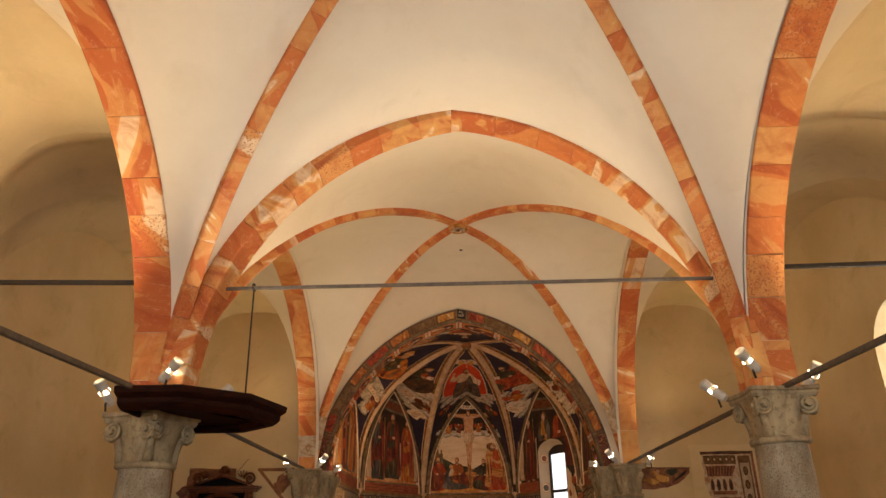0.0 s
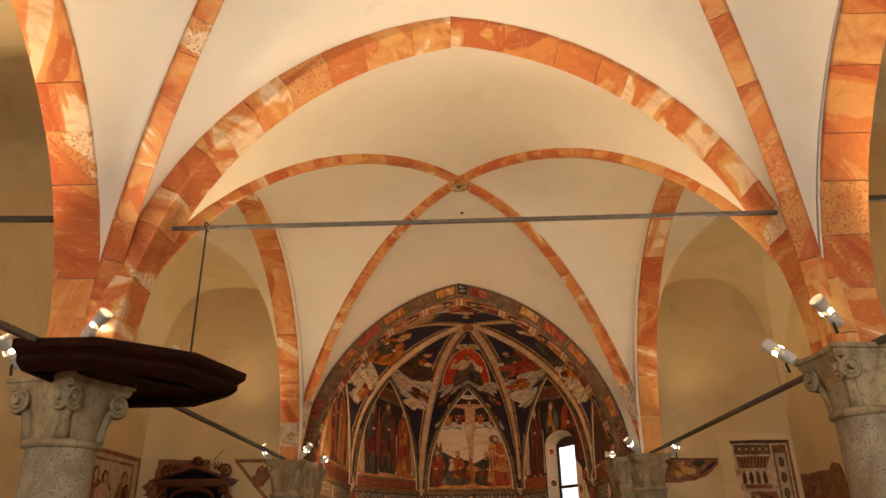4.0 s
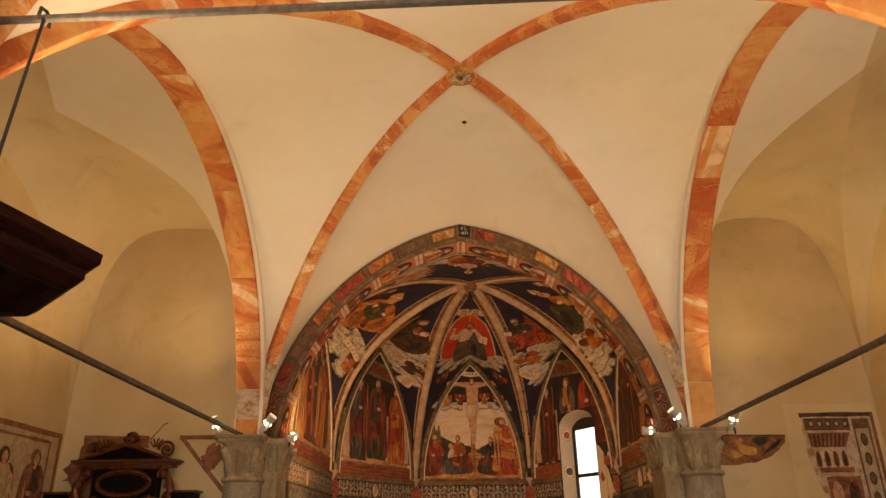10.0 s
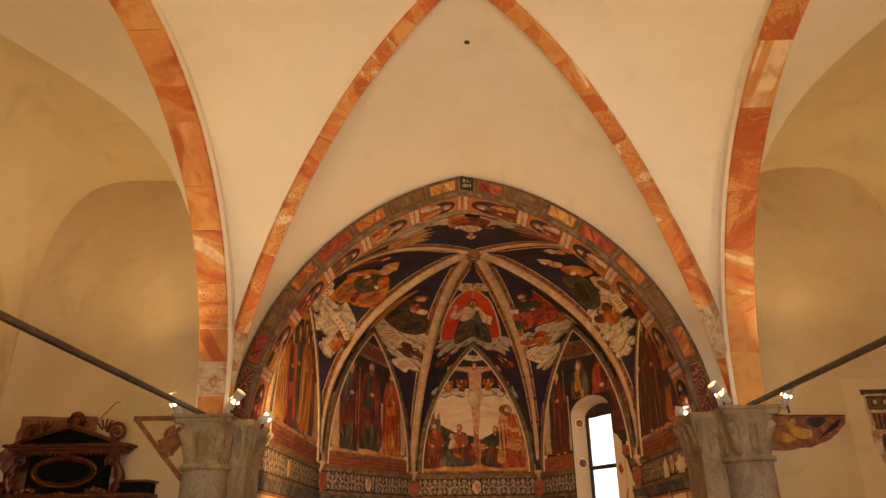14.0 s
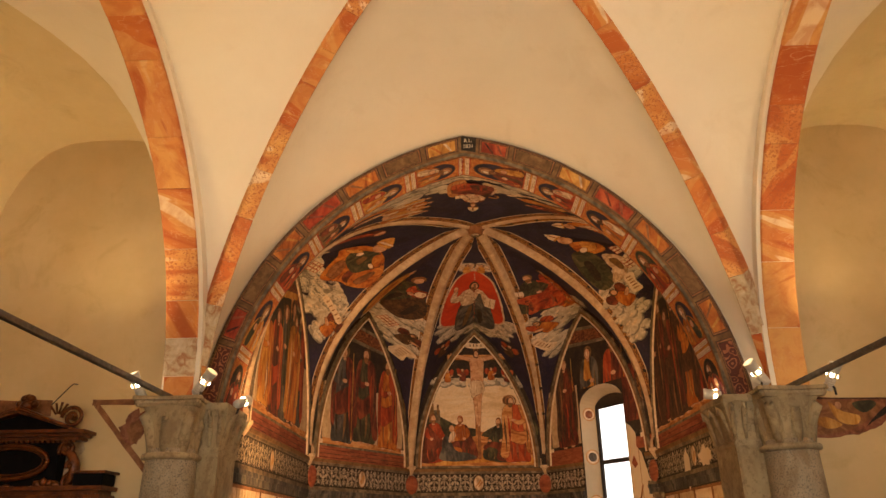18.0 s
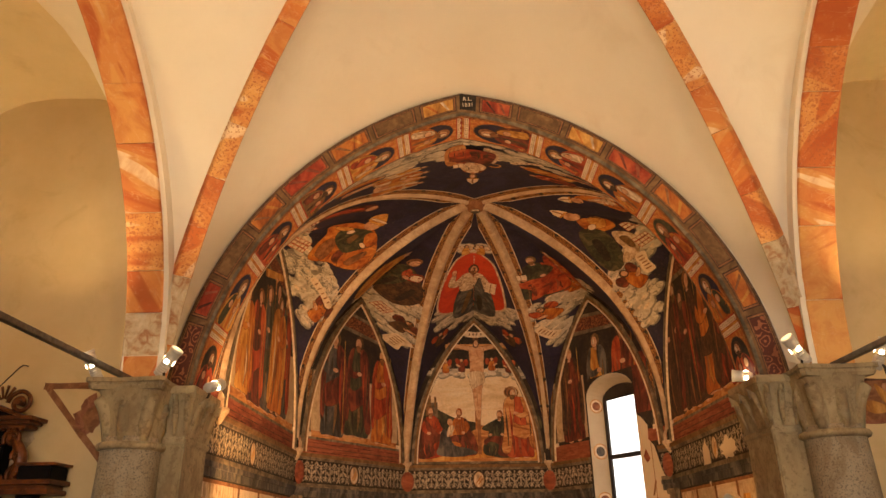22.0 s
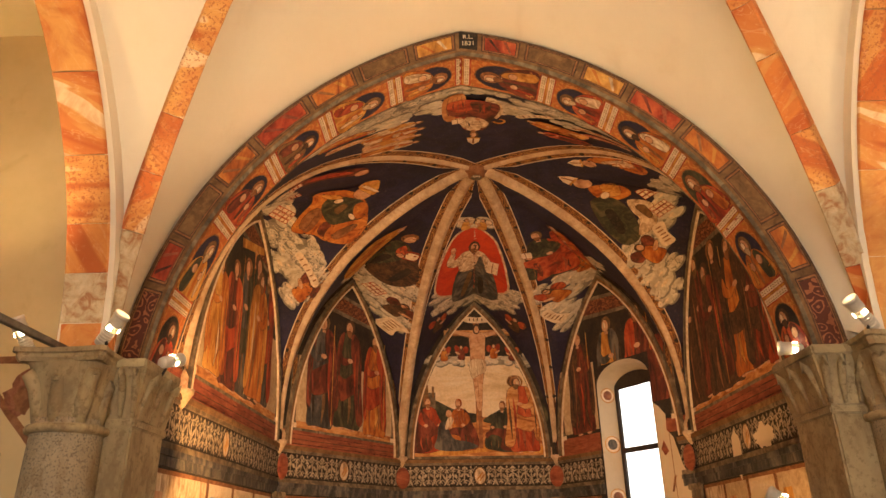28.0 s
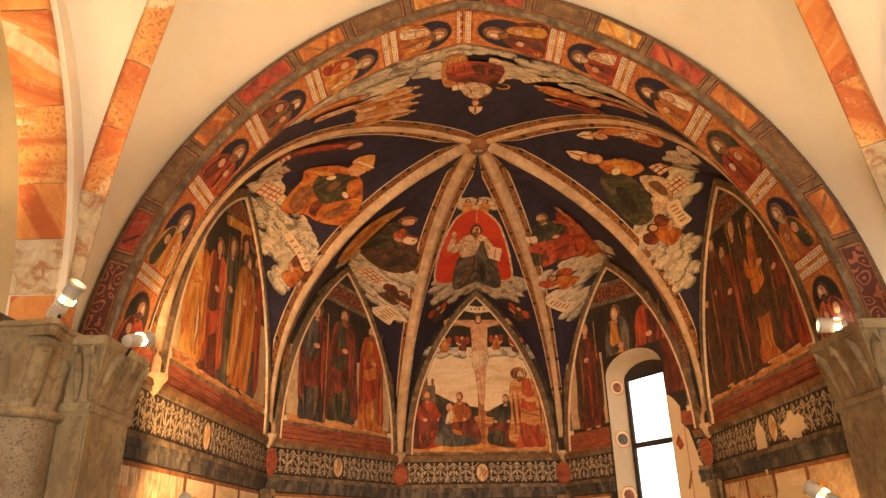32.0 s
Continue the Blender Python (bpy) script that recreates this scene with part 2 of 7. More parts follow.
OLDCREAM = fresco("faded_cream", (0.4, 0.28, 0.15), (0.52, 0.38, 0.22), (0.6, 0.46, 0.28), (2, 2, 2), 4.0, 0.4)


def arabesque(name, ground, ink, scale, dots=None):
    """Painted ornament: curling leaf scrolls on a ground, as on a frieze."""
    m, t, b = mat(name, 0.82)
    v = coords(t)
    w = noise_tex(t, v, scale * 0.5, 2, 0.5)
    warp = node(t, "ShaderNodeVectorMath", {0: v, 1: node(t, "ShaderNodeVectorMath", {0: node(t, "ShaderNodeTexNoise", {"Vector": v, "Scale": scale * 0.6}).outputs["Color"], 1: (0.12, 0.12, 0.12)}, operation="MULTIPLY").outputs[0]}, operation="ADD").outputs[0]
    d = node(t, "ShaderNodeTexVoronoi", {"Vector": warp, "Scale": scale}, feature="F1").outputs["Distance"]
    rings = node(t, "ShaderNodeMath", {0: node(t, "ShaderNodeMath", {0: d, 1: 17.0}, operation="MULTIPLY").outputs[0]}, operation="SINE").outputs[0]
    c = mix(t, ramp(t, rings, [(0.42, (0, 0, 0)), (0.58, (0.9, 0.9, 0.9))]), ground, ink)
    c = mix(t, ramp(t, noise_tex(t, v, 7, 6, 0.7), [(0.45, (0, 0, 0)), (0.75, (0.45, 0.45, 0.45))]), c, ground)
    colour(t, b, c)
    return m


GOLDSCROLL = arabesque("gold_scroll_border", (0.09, 0.03, 0.009), (0.58, 0.28, 0.075), 24.0)
REDSCROLL = arabesque("red_scroll_panel", (0.09, 0.02, 0.01), (0.34, 0.12, 0.05), 11.0)
GOLDGROUND = arabesque("orange_scroll_ground", (0.46, 0.13, 0.03), (0.6, 0.25, 0.06), 9.0)


def ribstone():
    m, t, b = mat("painted_apse_rib", 0.8)
    v = coords(t)
    c = ramp(t, noise_tex(t, v, 5, 6, 0.7), [(0.3, (0.34, 0.22, 0.12)), (0.7, (0.70, 0.53, 0.34))])
    c = mix(t, ramp(t, noise_tex(t, v, 28, 4), [(0.5, (0, 0, 0)), (0.7, (0.5, 0.5, 0.5))]), c, (0.36, 0.16, 0.07))
    colour(t, b, c)
    bump(t, b, noise_tex(t, v, 25, 4), 0.3, 0.006)
    return m


APSERIB = ribstone()

# ---------------------------------------------------------------- mesh helpers
def mesh_of(name, bm, mats):
    me = bpy.data.meshes.new(name)
    bm.normal_update()
    bm.to_mesh(me)
    bm.free()
    for m in mats if isinstance(mats, (list, tuple)) else [mats]:
        me.materials.append(m)
    return me


def part(name, bm, material, parent=None, label=""):
    ob = new(name, mesh_of(name, bm, material))
    if parent is not None:
        ob.parent = parent
    if label:
        ob["label"] = label
    return ob


def from_lists(verts, faces, smooth=False):
    bm = bmesh.new()
    vs = [bm.verts.new(v) for v in verts]
    for f in faces:
        if len(set(f)) >= 3:
            try:
                bm.faces.new([vs[i] for i in dict.fromkeys(f)]).smooth = smooth
            except ValueError:
                pass
    return bm


def box(x0, x1, y0, y1, z0, z1, bevel=0.0, m=None):
    bm = bmesh.new()
    bmesh.ops.create_cube(bm, size=1)
    for v in bm.verts:
        v.co = Vector(((x0 + x1) / 2 + v.co.x * (x1 - x0), (y0 + y1) / 2 + v.co.y * (y1 - y0), (z0 + z1) / 2 + v.co.z * (z1 - z0)))
    if bevel:
        bmesh.ops.bevel(bm, geom=list(bm.edges), offset=bevel, segments=2, affect="EDGES")
    if m is not None:
        bm.transform(m)
    return bm


def grid_mesh(rows, smooth=True, closed=False):
    """A sheet through rows of points."""
    n = len(rows[0])
    verts = [p for r in rows for p in r]
    faces = []
    for i in range(len(rows) - 1):
        for j in range(n if closed else n - 1):
            k = (j + 1) % n
            faces.append((i * n + j, i * n + k, (i + 1) * n + k, (i + 1) * n + j))
    return from_lists(verts, faces, smooth)


def lathe(profile, segments=28, smooth=True, m=None):
    rows = [[(r * math.cos(2 * math.pi * k / segments), r * math.sin(2 * math.pi * k / segments), z) for k in range(segments)] for r, z in profile]
    bm = grid_mesh(rows, smooth, True)
    for row in (0, len(profile) - 1):
        if profile[row][0] > 1e-4:
            bm.verts.ensure_lookup_table()
            bm.faces.new([bm.verts[row * segments + k] for k in range(segments)])
    bmesh.ops.recalc_face_normals(bm, faces=list(bm.faces))
    if m is not None:
        bm.transform(m)
    return bm


def merge(*bms):
    out = bmesh.new()
    for b in bms:
        me = bpy.data.meshes.new("scratch")
        b.to_mesh(me)
        b.free()
        out.from_mesh(me)
        bpy.data.meshes.remove(me)
    return out


def prism(outline, depth0, depth1, m=None):
    """An outline in x and z, from y = depth0 to depth1."""
    n = len(outline)
    verts = [(x, depth0, z) for x, z in outline] + [(x, depth1, z) for x, z in outline]
    bm = from_lists(verts, [tuple(range(n)), tuple(range(2 * n - 1, n - 1, -1))] + [(k, k + n, (k + 1) % n + n, (k + 1) % n) for k in range(n)])
    bmesh.ops.recalc_face_normals(bm, faces=list(bm.faces))
    if m is not None:
        bm.transform(m)
    return bm


def tube(points, radius, segments=8, taper=None):
    rows = []
    for i, p in enumerate(points):
        p = Vector(p)
        d = (Vector(points[min(i + 1, len(points) - 1)]) - Vector(points[max(i - 1, 0)])).normalized()
        a = d.cross(Vector((0.3, 0.2, 1))).normalized()
        b = d.cross(a)
        r = radius * (taper[i] if taper else 1)
        rows.append([p + (a * math.cos(2 * math.pi * k / segments) + b * math.sin(2 * math.pi * k / segments)) * r for k in range(segments)])
    bm = grid_mesh(rows, True, True)
    bm.verts.ensure_lookup_table()
    n = len(rows)
    bm.faces.new([bm.verts[k] for k in range(segments)])
    bm.faces.new([bm.verts[(n - 1) * segments + k] for k in range(segments)])
    bmesh.ops.recalc_face_normals(bm, faces=list(bm.faces))
    return bm


def empty(name, place=(0, 0, 0)):
    ob = new(name)
    ob.location = place
    return ob


# ---------------------------------------------------------------- arches and vaults
SPRING = 2.97


def pointed(a, h, n):
    """Pointed arch of half-span a and rise h: n + 1 points (offset, height) from one springing to the other."""
    c = (h * h - a * a) / (2 * a)
    r = a + c
    top = math.atan2(h, c)
    half = [(r * math.cos(top * k / (n // 2)) - c, r * math.sin(top * k / (n // 2))) for k in range(n // 2 + 1)]
    return [(-x, z) for x, z in half] + [(x, z) for x, z in half[-2::-1]]


def round_arch(a, h, n):
    return [(-a * math.cos(math.pi * k / n), h * math.sin(math.pi * k / n)) for k in range(n + 1)]


def flat_arch(a, h, n):
    """A flattened arch with steep haunches."""
    out = []
    for k in range(n + 1):
        t = math.pi * k / n
        c, s = math.cos(t), math.sin(t)
        out.append((-a * math.copysign(abs(c) ** 0.6, c), h * s ** 0.6))
    return out


def arch_between(p, q, z, h, kind, n=32):
    p, q = Vector((*p, 0)), Vector((*q, 0))
    mid, a = (p + q) / 2, (q - p).length / 2
    d = (q - p).normalized()
    return [mid + d * x + Vector((0, 0, z + k)) for x, k in {"pointed": pointed, "round": round_arch, "flat": flat_arch}[kind](a, h, n)]


def half_rib(p, key, z, p_exp=1.75, e_exp=0.57, n=16):
    """Half a diagonal rib, from its corner to the key."""
    p, key = Vector((*p, z)), Vector(key)
    out = []
    for k in range(n + 1):
        u = 1 - math.cos(math.pi / 2 * k / n)
        s = (1 - (1 - u) ** p_exp) ** e_exp
        out.append(Vector((p.x + (key.x - p.x) * u, p.y + (key.y - p.y) * u, z + (key.z - z) * s)))
    return out


def resample(points, n):
    d = [0.0]
    for a, b in zip(points, points[1:]):
        d.append(d[-1] + (b - a).length)
    out, j = [], 0
    for k in range(n + 1):
        s = d[-1] * k / n
        while j < len(d) - 2 and d[j + 1] < s:
            j += 1
        f = (s - d[j]) / max(d[j + 1] - d[j], 1e-9)
        out.append(points[j].lerp(points[j + 1], min(max(f, 0), 1)))
    return out


def cell(arch, rib_a, rib_b, bow=0.1, n=32, across=8):
    """The web between a wall arch and the two half ribs over its ends, ruled from one to the other and slightly domed."""
    edge = resample(arch, n)
    ribs = resample(rib_a, n // 2) + resample(rib_b, n // 2)[-2::-1]
    rows = []
    for a, r in zip(edge, ribs):
        rows.append([a.lerp(r, k / across) + Vector((0, 0, bow * math.sin(math.pi * k / across) * min(1, (a - r).length / 2))) for k in range(across + 1)])
    return grid_mesh(rows)


def vault(name, corners, heights, kinds, key, label, material, lift=0.05, rib_exp=((1.75, 0.57),) * 4, inner=-1):
    """Four webs on four corners (south-west, south-east, north-east, north-west as seen on the plan). Web number inner
    takes the paler nave plaster, so that it looks lit.
    """
    ribs = [half_rib(c, (key[0], key[1], key[2] + lift), SPRING, *e, 32) for c, e in zip(corners, rib_exp)]

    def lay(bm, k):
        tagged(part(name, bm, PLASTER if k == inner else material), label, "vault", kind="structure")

    for k in range(4):
        if kinds[k] == "chancel":
            arch = [skewed((x, FACE - 0.005, z)) for x, z in chancel_curve(-0.02) if z > SPRING]
            arch = arch if arch[0].x * corners[k][0] > 0 else arch[::-1]
            lay(cell(arch, ribs[k], ribs[(k + 1) % 4]), k)
            continue
        arch = arch_between(corners[k], corners[(k + 1) % 4], SPRING, heights[k] + lift, kinds[k])
        lay(cell(arch, ribs[k], ribs[(k + 1) % 4]), k)


def sweep_block(points, lat, width, deep, gap=0.004, proud=0.0):
    """One block of a rib along a few points of its soffit line; lat is the level direction across it."""
    rows = []
    n = len(points)
    c = 0.012
    for i, p in enumerate(points):
        d = (points[min(i + 1, n - 1)] - points[max(i - 1, 0)]).normalized()
        out = d.cross(lat).normalized()
        if out.z < 0 and abs(out.z) > 0.02:
            out = -out
        if i == 0:
            p = p + d * gap
        if i == n - 1:
            p = p - d * gap
        w = width / 2
        low = p - out * proud
        rows.append([low - lat * (w - c), low + lat * (w - c), low + lat * w + out * c, p + lat * w + out * deep, p - lat * w + out * deep, low - lat * w + out * c])
    bm = grid_mesh(rows, False, True)
    bm.verts.ensure_lookup_table()
    bm.faces.new([bm.verts[k] for k in range(6)])
    bm.faces.new([bm.verts[(n - 1) * 6 + k] for k in range(6)])
    bmesh.ops.recalc_face_normals(bm, faces=list(bm.faces))
    return bm


def rib_of_blocks(name, curve, width, deep, length, label, rng, material=None, group="painted ribs"):
    """A rib built of painted blocks of uneven length."""
    root = tagged(empty(name, curve[0]), label, "rib", group)
    total = sum((b - a).length for a, b in zip(curve, curve[1:]))
    fine = resample(curve, max(24, int(total / 0.05)))
    lat = (curve[-1] - curve[0]).cross(Vector((0, 0, 1))).normalized()
    step = total / (len(fine) - 1)
    i = 0
    while i < len(fine) - 1:
        k = max(3, int(length * rng.uniform(0.65, 1.35) / step))
        j = min(i + k, len(fine) - 1)
        if len(fine) - 1 - j < 3:
            j = len(fine) - 1
        pts = [fine[round(i + (j - i) * f / 4)] for f in range(5)]
        ob = part("voussoir", sweep_block(pts, lat, width, deep, 0.0025, rng.uniform(0, 0.006)), material or VOUSSOIR)
        ob.parent = root
        ob.matrix_parent_inverse = Matrix.Translation(curve[0]).inverted()
        i = j
    return root


# ---------------------------------------------------------------- the hall: plan
# centres of the columns and responds
LEFT = [(-3.28, 0.1), (-3.18, 7.25), (-2.98, 14.25)]
RIGHT = [(3.25, 0.1), (3.35, 7.25), (3.45, 14.25)]
KEY_EAST, KEY_WEST = (0.16, 11.22, 6.78), (0.2, 3.65, 6.78)
RIBS_EAST = ((1.75, 0.605), (1.75, 0.573), (2.2, 0.82), (1.87, 0.63))
RIBS_WEST = ((1.75, 0.57),) * 4
OUT_L, OUT_R, EAST = -5.6, 6.05, 14.5
# the eastern arcade stands a little further south
LEFT_E = [(-2.98, 7.25), (-2.90, 14.25)]
RIGHT_E = [(3.38, 7.25), (3.48, 14.25)]

rng = random.Random(5)

CH_X, CH_A, CH_H, CH_Z = 0.16, 3.06, 3.68, 2.70
FACE, BACK = 14.68, 15.18
# the chancel arch stands a little askew to the nave
SKEW = Matrix(((1, 0, 0, 0), (-0.045, 1, 0, 0.045 * CH_X), (0, 0, 1, 0), (0, 0, 0, 1)))


def skewed(p):
    return SKEW @ Vector(p)



def chancel_curve(inset, n=48):
    """Outline of the arch at a given distance inside its outer edge, from the left springing to the right one."""
    return [(CH_X + x, CH_Z + z) for x, z in pointed(CH_A - inset, CH_H - inset * 1.05, n)]


def bay_corners(k):
    """Springings of the nave's ribs: south-west, south-east, north-east, north-west."""
    if k:
        return [(-2.92, 7.36), (3.16, 7.36), (3.40, 14.38), (-2.78, 14.37)]
    return [(-3.1, 0.2), (3.05, 0.2), (3.11, 7.2), (-2.99, 7.2)]


vault("vault_nave_east", bay_corners(1), (3.4, 3.6, 3.46, 3.25), ("pointed", "round", "chancel", "round"), KEY_EAST, "cream plastered groin vault over the nave", PLASTER, 0.05, RIBS_EAST)
vault("vault_nave_west", bay_corners(0), (3.4, 3.25, 3.4, 3.25), ("pointed", "round", "pointed", "round"), KEY_WEST, "cream plastered groin vault over the nave", PLASTER)
# extra bay behind the camera, never in view, so light bounces as in a longer nave
C0 = [(-3.1, -7.2), (3.1, -7.2), (3.05, 0.1), (-3.1, 0.1)]
vault("vault_nave_entrance", C0, (3.4, 3.25, 3.4, 3.25), ("pointed", "round", "pointed", "round"), (0, -3.5, 6.7), "unseen plain plastered groin vault near the entrance, added for bounce light", PLASTER)
for side, line, wall, word in ((-1, LEFT, OUT_L, "north"), (1, RIGHT, OUT_R, "south")):
    for k, where in ((0, "west"), (1, "east")):
        a, b = (LEFT_E if side < 0 else RIGHT_E) if k else line[:2]
        yb = EAST if k else b[1]
        b = b if k else (LEFT_E if side < 0 else RIGHT_E)[0]
        cs = [(wall, a[1]), (a[0] + side * 0.16, a[1]), (b[0] + side * 0.16, yb), (wall, yb)]
        if side > 0:
            cs = [(a[0] + 0.16, a[1]), (wall, a[1]), (wall, yb), (b[0] + 0.16, yb)]
        # the web beside the arcade is coloured paler, standing in for light on it
        key, exps = ((wall + a[0]) / 2, (a[1] + yb) / 2, 6.42), [(4.0, 0.46)] * 4
        if side < 0 and k:
            cs[2], key, exps[2] = (-2.97, yb), (-4.68, 11.26, 6.35), (4.96, 0.83)
        vault(f"vault_aisle_{word}_{where}", cs, (3.3, 3.6 if side > 0 and k else 3.25, 3.3, 3.6 if side > 0 and k else 3.25), ("flat", "round", "flat", "round"), key, "ochre-stained plastered groin vault over the aisle, one web coloured as lit", AISLEVAULT, 0.05, exps, 1 if side < 0 else 3)


def slab(name, x0, x1, y0, y1, z0, z1, material, label):
    return tagged(part(name, box(x0, x1, y0, y1, z0, z1), material), label, name.split("_")[0], kind="structure")


slab("floor", -6.2, 6.6, -7.7, 22.5, -0.2, 0.0, FLOOR, "worn grey stone church floor")
slab("ceiling", -6.2, 6.6, -7.7, 22.5, 7.4, 7.6, AISLE, "plain roof slab above the vaults")
# closing wall behind the camera, never in view, added to bounce light back
slab("wall_west", -6.2, 6.6, -7.7, -7.2, 0, 7.4, PLASTER, "unseen plain plastered wall closing the nave, added for bounce light")
slab("wall_north", OUT_L - 0.4, OUT_L, -7.2, EAST + 0.4, 0, 7.4, AISLE, "ochre plastered aisle wall")
slab("wall_east_north", OUT_L, -3.02, EAST, EAST + 0.4, 0, 7.4, AISLE, "ochre plastered end wall of the aisle")
slab("wall_east_south", 3.5, OUT_R, EAST, EAST + 0.4, 0, 7.4, AISLE, "ochre plastered end wall of the aisle")

# south wall with one tall round-headed window
WIN_S = (8.5, 9.8, 2.4, 4.0)


def wall_with_arched_hole(y0, y1, z0, z1, w0, w1, sill, spring, n=16):
    """In the plane x = 0: the wall's outline round a round-headed opening, as quads."""
    r = (w1 - w0) / 2
    hole = [(w0, sill), (w0, spring)] + [((w0 + w1) / 2 - r * math.cos(math.pi * k / n), spring + r * math.sin(math.pi * k / n)) for k in range(1, n)] + [(w1, spring), (w1, sill)]
    rim = []
    for y, z in hole:
        rim.append((y, z))
    outer = [(y0, sill), (y0, spring)] + [(y0 + (y1 - y0) * k / n, z1) for k in range(1, n)] + [(y1, spring), (y1, sill)]
    return rim, outer


rim, outer = wall_with_arched_hole(-7.2, EAST + 0.4, 0, 7.4, *WIN_S)
verts, faces = [], []
for x in (OUT_R, OUT_R + 0.4):
    verts += [(x, y, z) for y, z in rim] + [(x, y, z) for y, z in outer] + [(x, -7.2, 0), (x, EAST + 0.4, 0), (x, -7.2, 7.4), (x, EAST + 0.4, 7.4)]
n_ = len(rim)
size = 2 * n_ + 4
for o in (0, size):
    faces += [(o + k, o + k + 1, o + n_ + k + 1, o + n_ + k) for k in range(n_ - 1)]
    faces += [(o + 2 * n_, o + 2 * n_ + 1, o + 2 * n_ - 1, o + n_ - 1, o, o + n_)]
    faces += [(o + n_ + 1, o + n_ + 2, o + 2 * n_ + 2), (o + 2 * n_ - 2, o + 2 * n_ - 3, o + 2 * n_ + 3)]
faces += [(k, k + 1, size + k + 1, size + k) for k in range(n_ - 1)] + [(n_ - 1, 0, size, size + n_ - 1)]
tagged(part("wall_south", from_lists(verts, faces), AISLE), "ochre plastered aisle wall with a round-headed window", "wall", kind="structure")
tagged(part("backdrop_south", box(7.4, 7.5, 6.5, 12.0, 1, 6), SKYGLOW), "bright overcast sky beyond the window", "sky", kind="structure")

# ---------------------------------------------------------------- ribs of the nave
RL = "rib of painted faux-marble voussoirs in brick red and ochre"


def arcade(a, b, name, rise=3.25):
    c = arch_between((a[0], a[1] + 0.12), (b[0], b[1] - 0.05), SPRING, rise, "round", 40)
    root = rib_of_blocks(name, c, 0.35 if a[1] > 5 else 0.40, 0.24, 0.62, "arcade " + RL, rng)
    if a[0] < 0 and a[1] > 5:
        # the last block but one at the chancel end has lost its red and shows pale floral paint
        root.children[-2].data.materials[0] = FADED
        root.children[-2]["label"] = "faded cream block with traces of floral paint"
    return root


for k in (0, 1):
    for line in (LEFT, RIGHT):
        ends = (LEFT_E if line is LEFT else RIGHT_E) if k else line[:2]
        arcade(*ends, "arcade_arch", 3.6 if ends is RIGHT_E else 3.25)
for ends in (LEFT_E, RIGHT_E, LEFT[:2], RIGHT[:2]):
    (x0, y0), (x1, y1) = ends
    low = arch_between((x0, y0 + 0.12), (x1, y1 - 0.05), SPRING, 3.65 if ends is RIGHT_E else 3.30, "round", 40)
    low[0].z = low[-1].z = SPRING
    out = 1 if x0 > 0 else -1
    rows = [[q + Vector((out * w, 0, h)) for q in low] for w, h in ((-0.22, 0.6), (-0.22, 0.02), (0.165, 0.02), (0.165, 0.6))]
    tagged(part("wall_arcade", grid_mesh(rows, False), PLASTER), "plastered wall strip above the arcade arch", "wall", kind="structure")
a, b = LEFT[1], RIGHT[1]
trans = arch_between((a[0] + 0.40, 7.30), (b[0] - 0.27, 7.30), SPRING, 3.42, "pointed", 44)
rib_of_blocks("transverse_arch", trans, 0.40, 0.2, 0.45, "pointed transverse " + RL, rng, FLAMED)
for key, k in ((KEY_EAST, 1), (KEY_WEST, 0)):
    cs = bay_corners(k)
    for n, (c, e) in enumerate(zip(cs, RIBS_EAST if k else RIBS_WEST)):
        rib = rib_of_blocks("diagonal_rib", half_rib(c, key, SPRING, *e, 24), 0.17, 0.2, 0.5, "slim diagonal " + RL, rng)
        if k and n >= 2:
            # rubbed pale blocks a little above the chancel capitals
            worn_block = rib.children[1]
            worn_block.data.materials[0] = FADED
            worn_block["label"] = "rubbed cream block with traces of orange"


def boss(key):
    root = tagged(empty("vault_boss", key), "round carved rosette boss at the vault crown", "boss", "vault bosses")
    disc = part("disc", lathe([(0.0, 0.02), (0.15, 0.02), (0.17, -0.01), (0.17, -0.035), (0.15, -0.055), (0.13, -0.045), (0.0, -0.04)], 32), OCHRE, root)
    for k in range(14):
        a = 2 * math.pi * k / 14
        bm = lathe([(0.0, -0.012), (0.012, -0.008), (0.016, 0.0), (0.012, 0.008), (0.0, 0.012)], 8)
        bm.transform(Matrix.Translation((0.085 * math.cos(a), 0.085 * math.sin(a), -0.045)) @ Matrix.Rotation(a, 4, "Z") @ Matrix.Diagonal((3.2, 0.8, 1, 1)))
        part("petal", bm, CREAM, disc)
    part("centre", lathe([(0.0, -0.075), (0.03, -0.065), (0.035, -0.04), (0.0, -0.03)], 16), RUST, root)
    return root


boss((KEY_EAST[0], KEY_EAST[1], KEY_EAST[2] - 0.02))
boss((KEY_WEST[0], KEY_WEST[1], KEY_WEST[2] - 0.02))

# ---------------------------------------------------------------- chancel arch
def chancel_wall():
    """Wall over the arch: from the arch's outer edge to the vault."""
    low = chancel_curve(0.0)
    n = len(low)
    top = [(-3.02 + 6.52 * k / (n - 1), 7.4) for k in range(n)]
    rows = [[(x, FACE, z) for x, z in top], [(x, FACE, z) for x, z in low], [(x, BACK, z) for x, z in low], [(x, BACK, z) for x, z in top]]
    bm = grid_mesh(rows, False)
    for x0, x1 in ((-3.02, CH_X - CH_A), (CH_X + CH_A, 3.5)):
        bm2 = box(x0, x1, FACE, BACK, 0, 7.4)
        me = bpy.data.meshes.new("scratch")
        bm2.to_mesh(me)
        bm2.free()
        bm.from_mesh(me)
        bpy.data.meshes.remove(me)
    bm.transform(SKEW)
    return bm


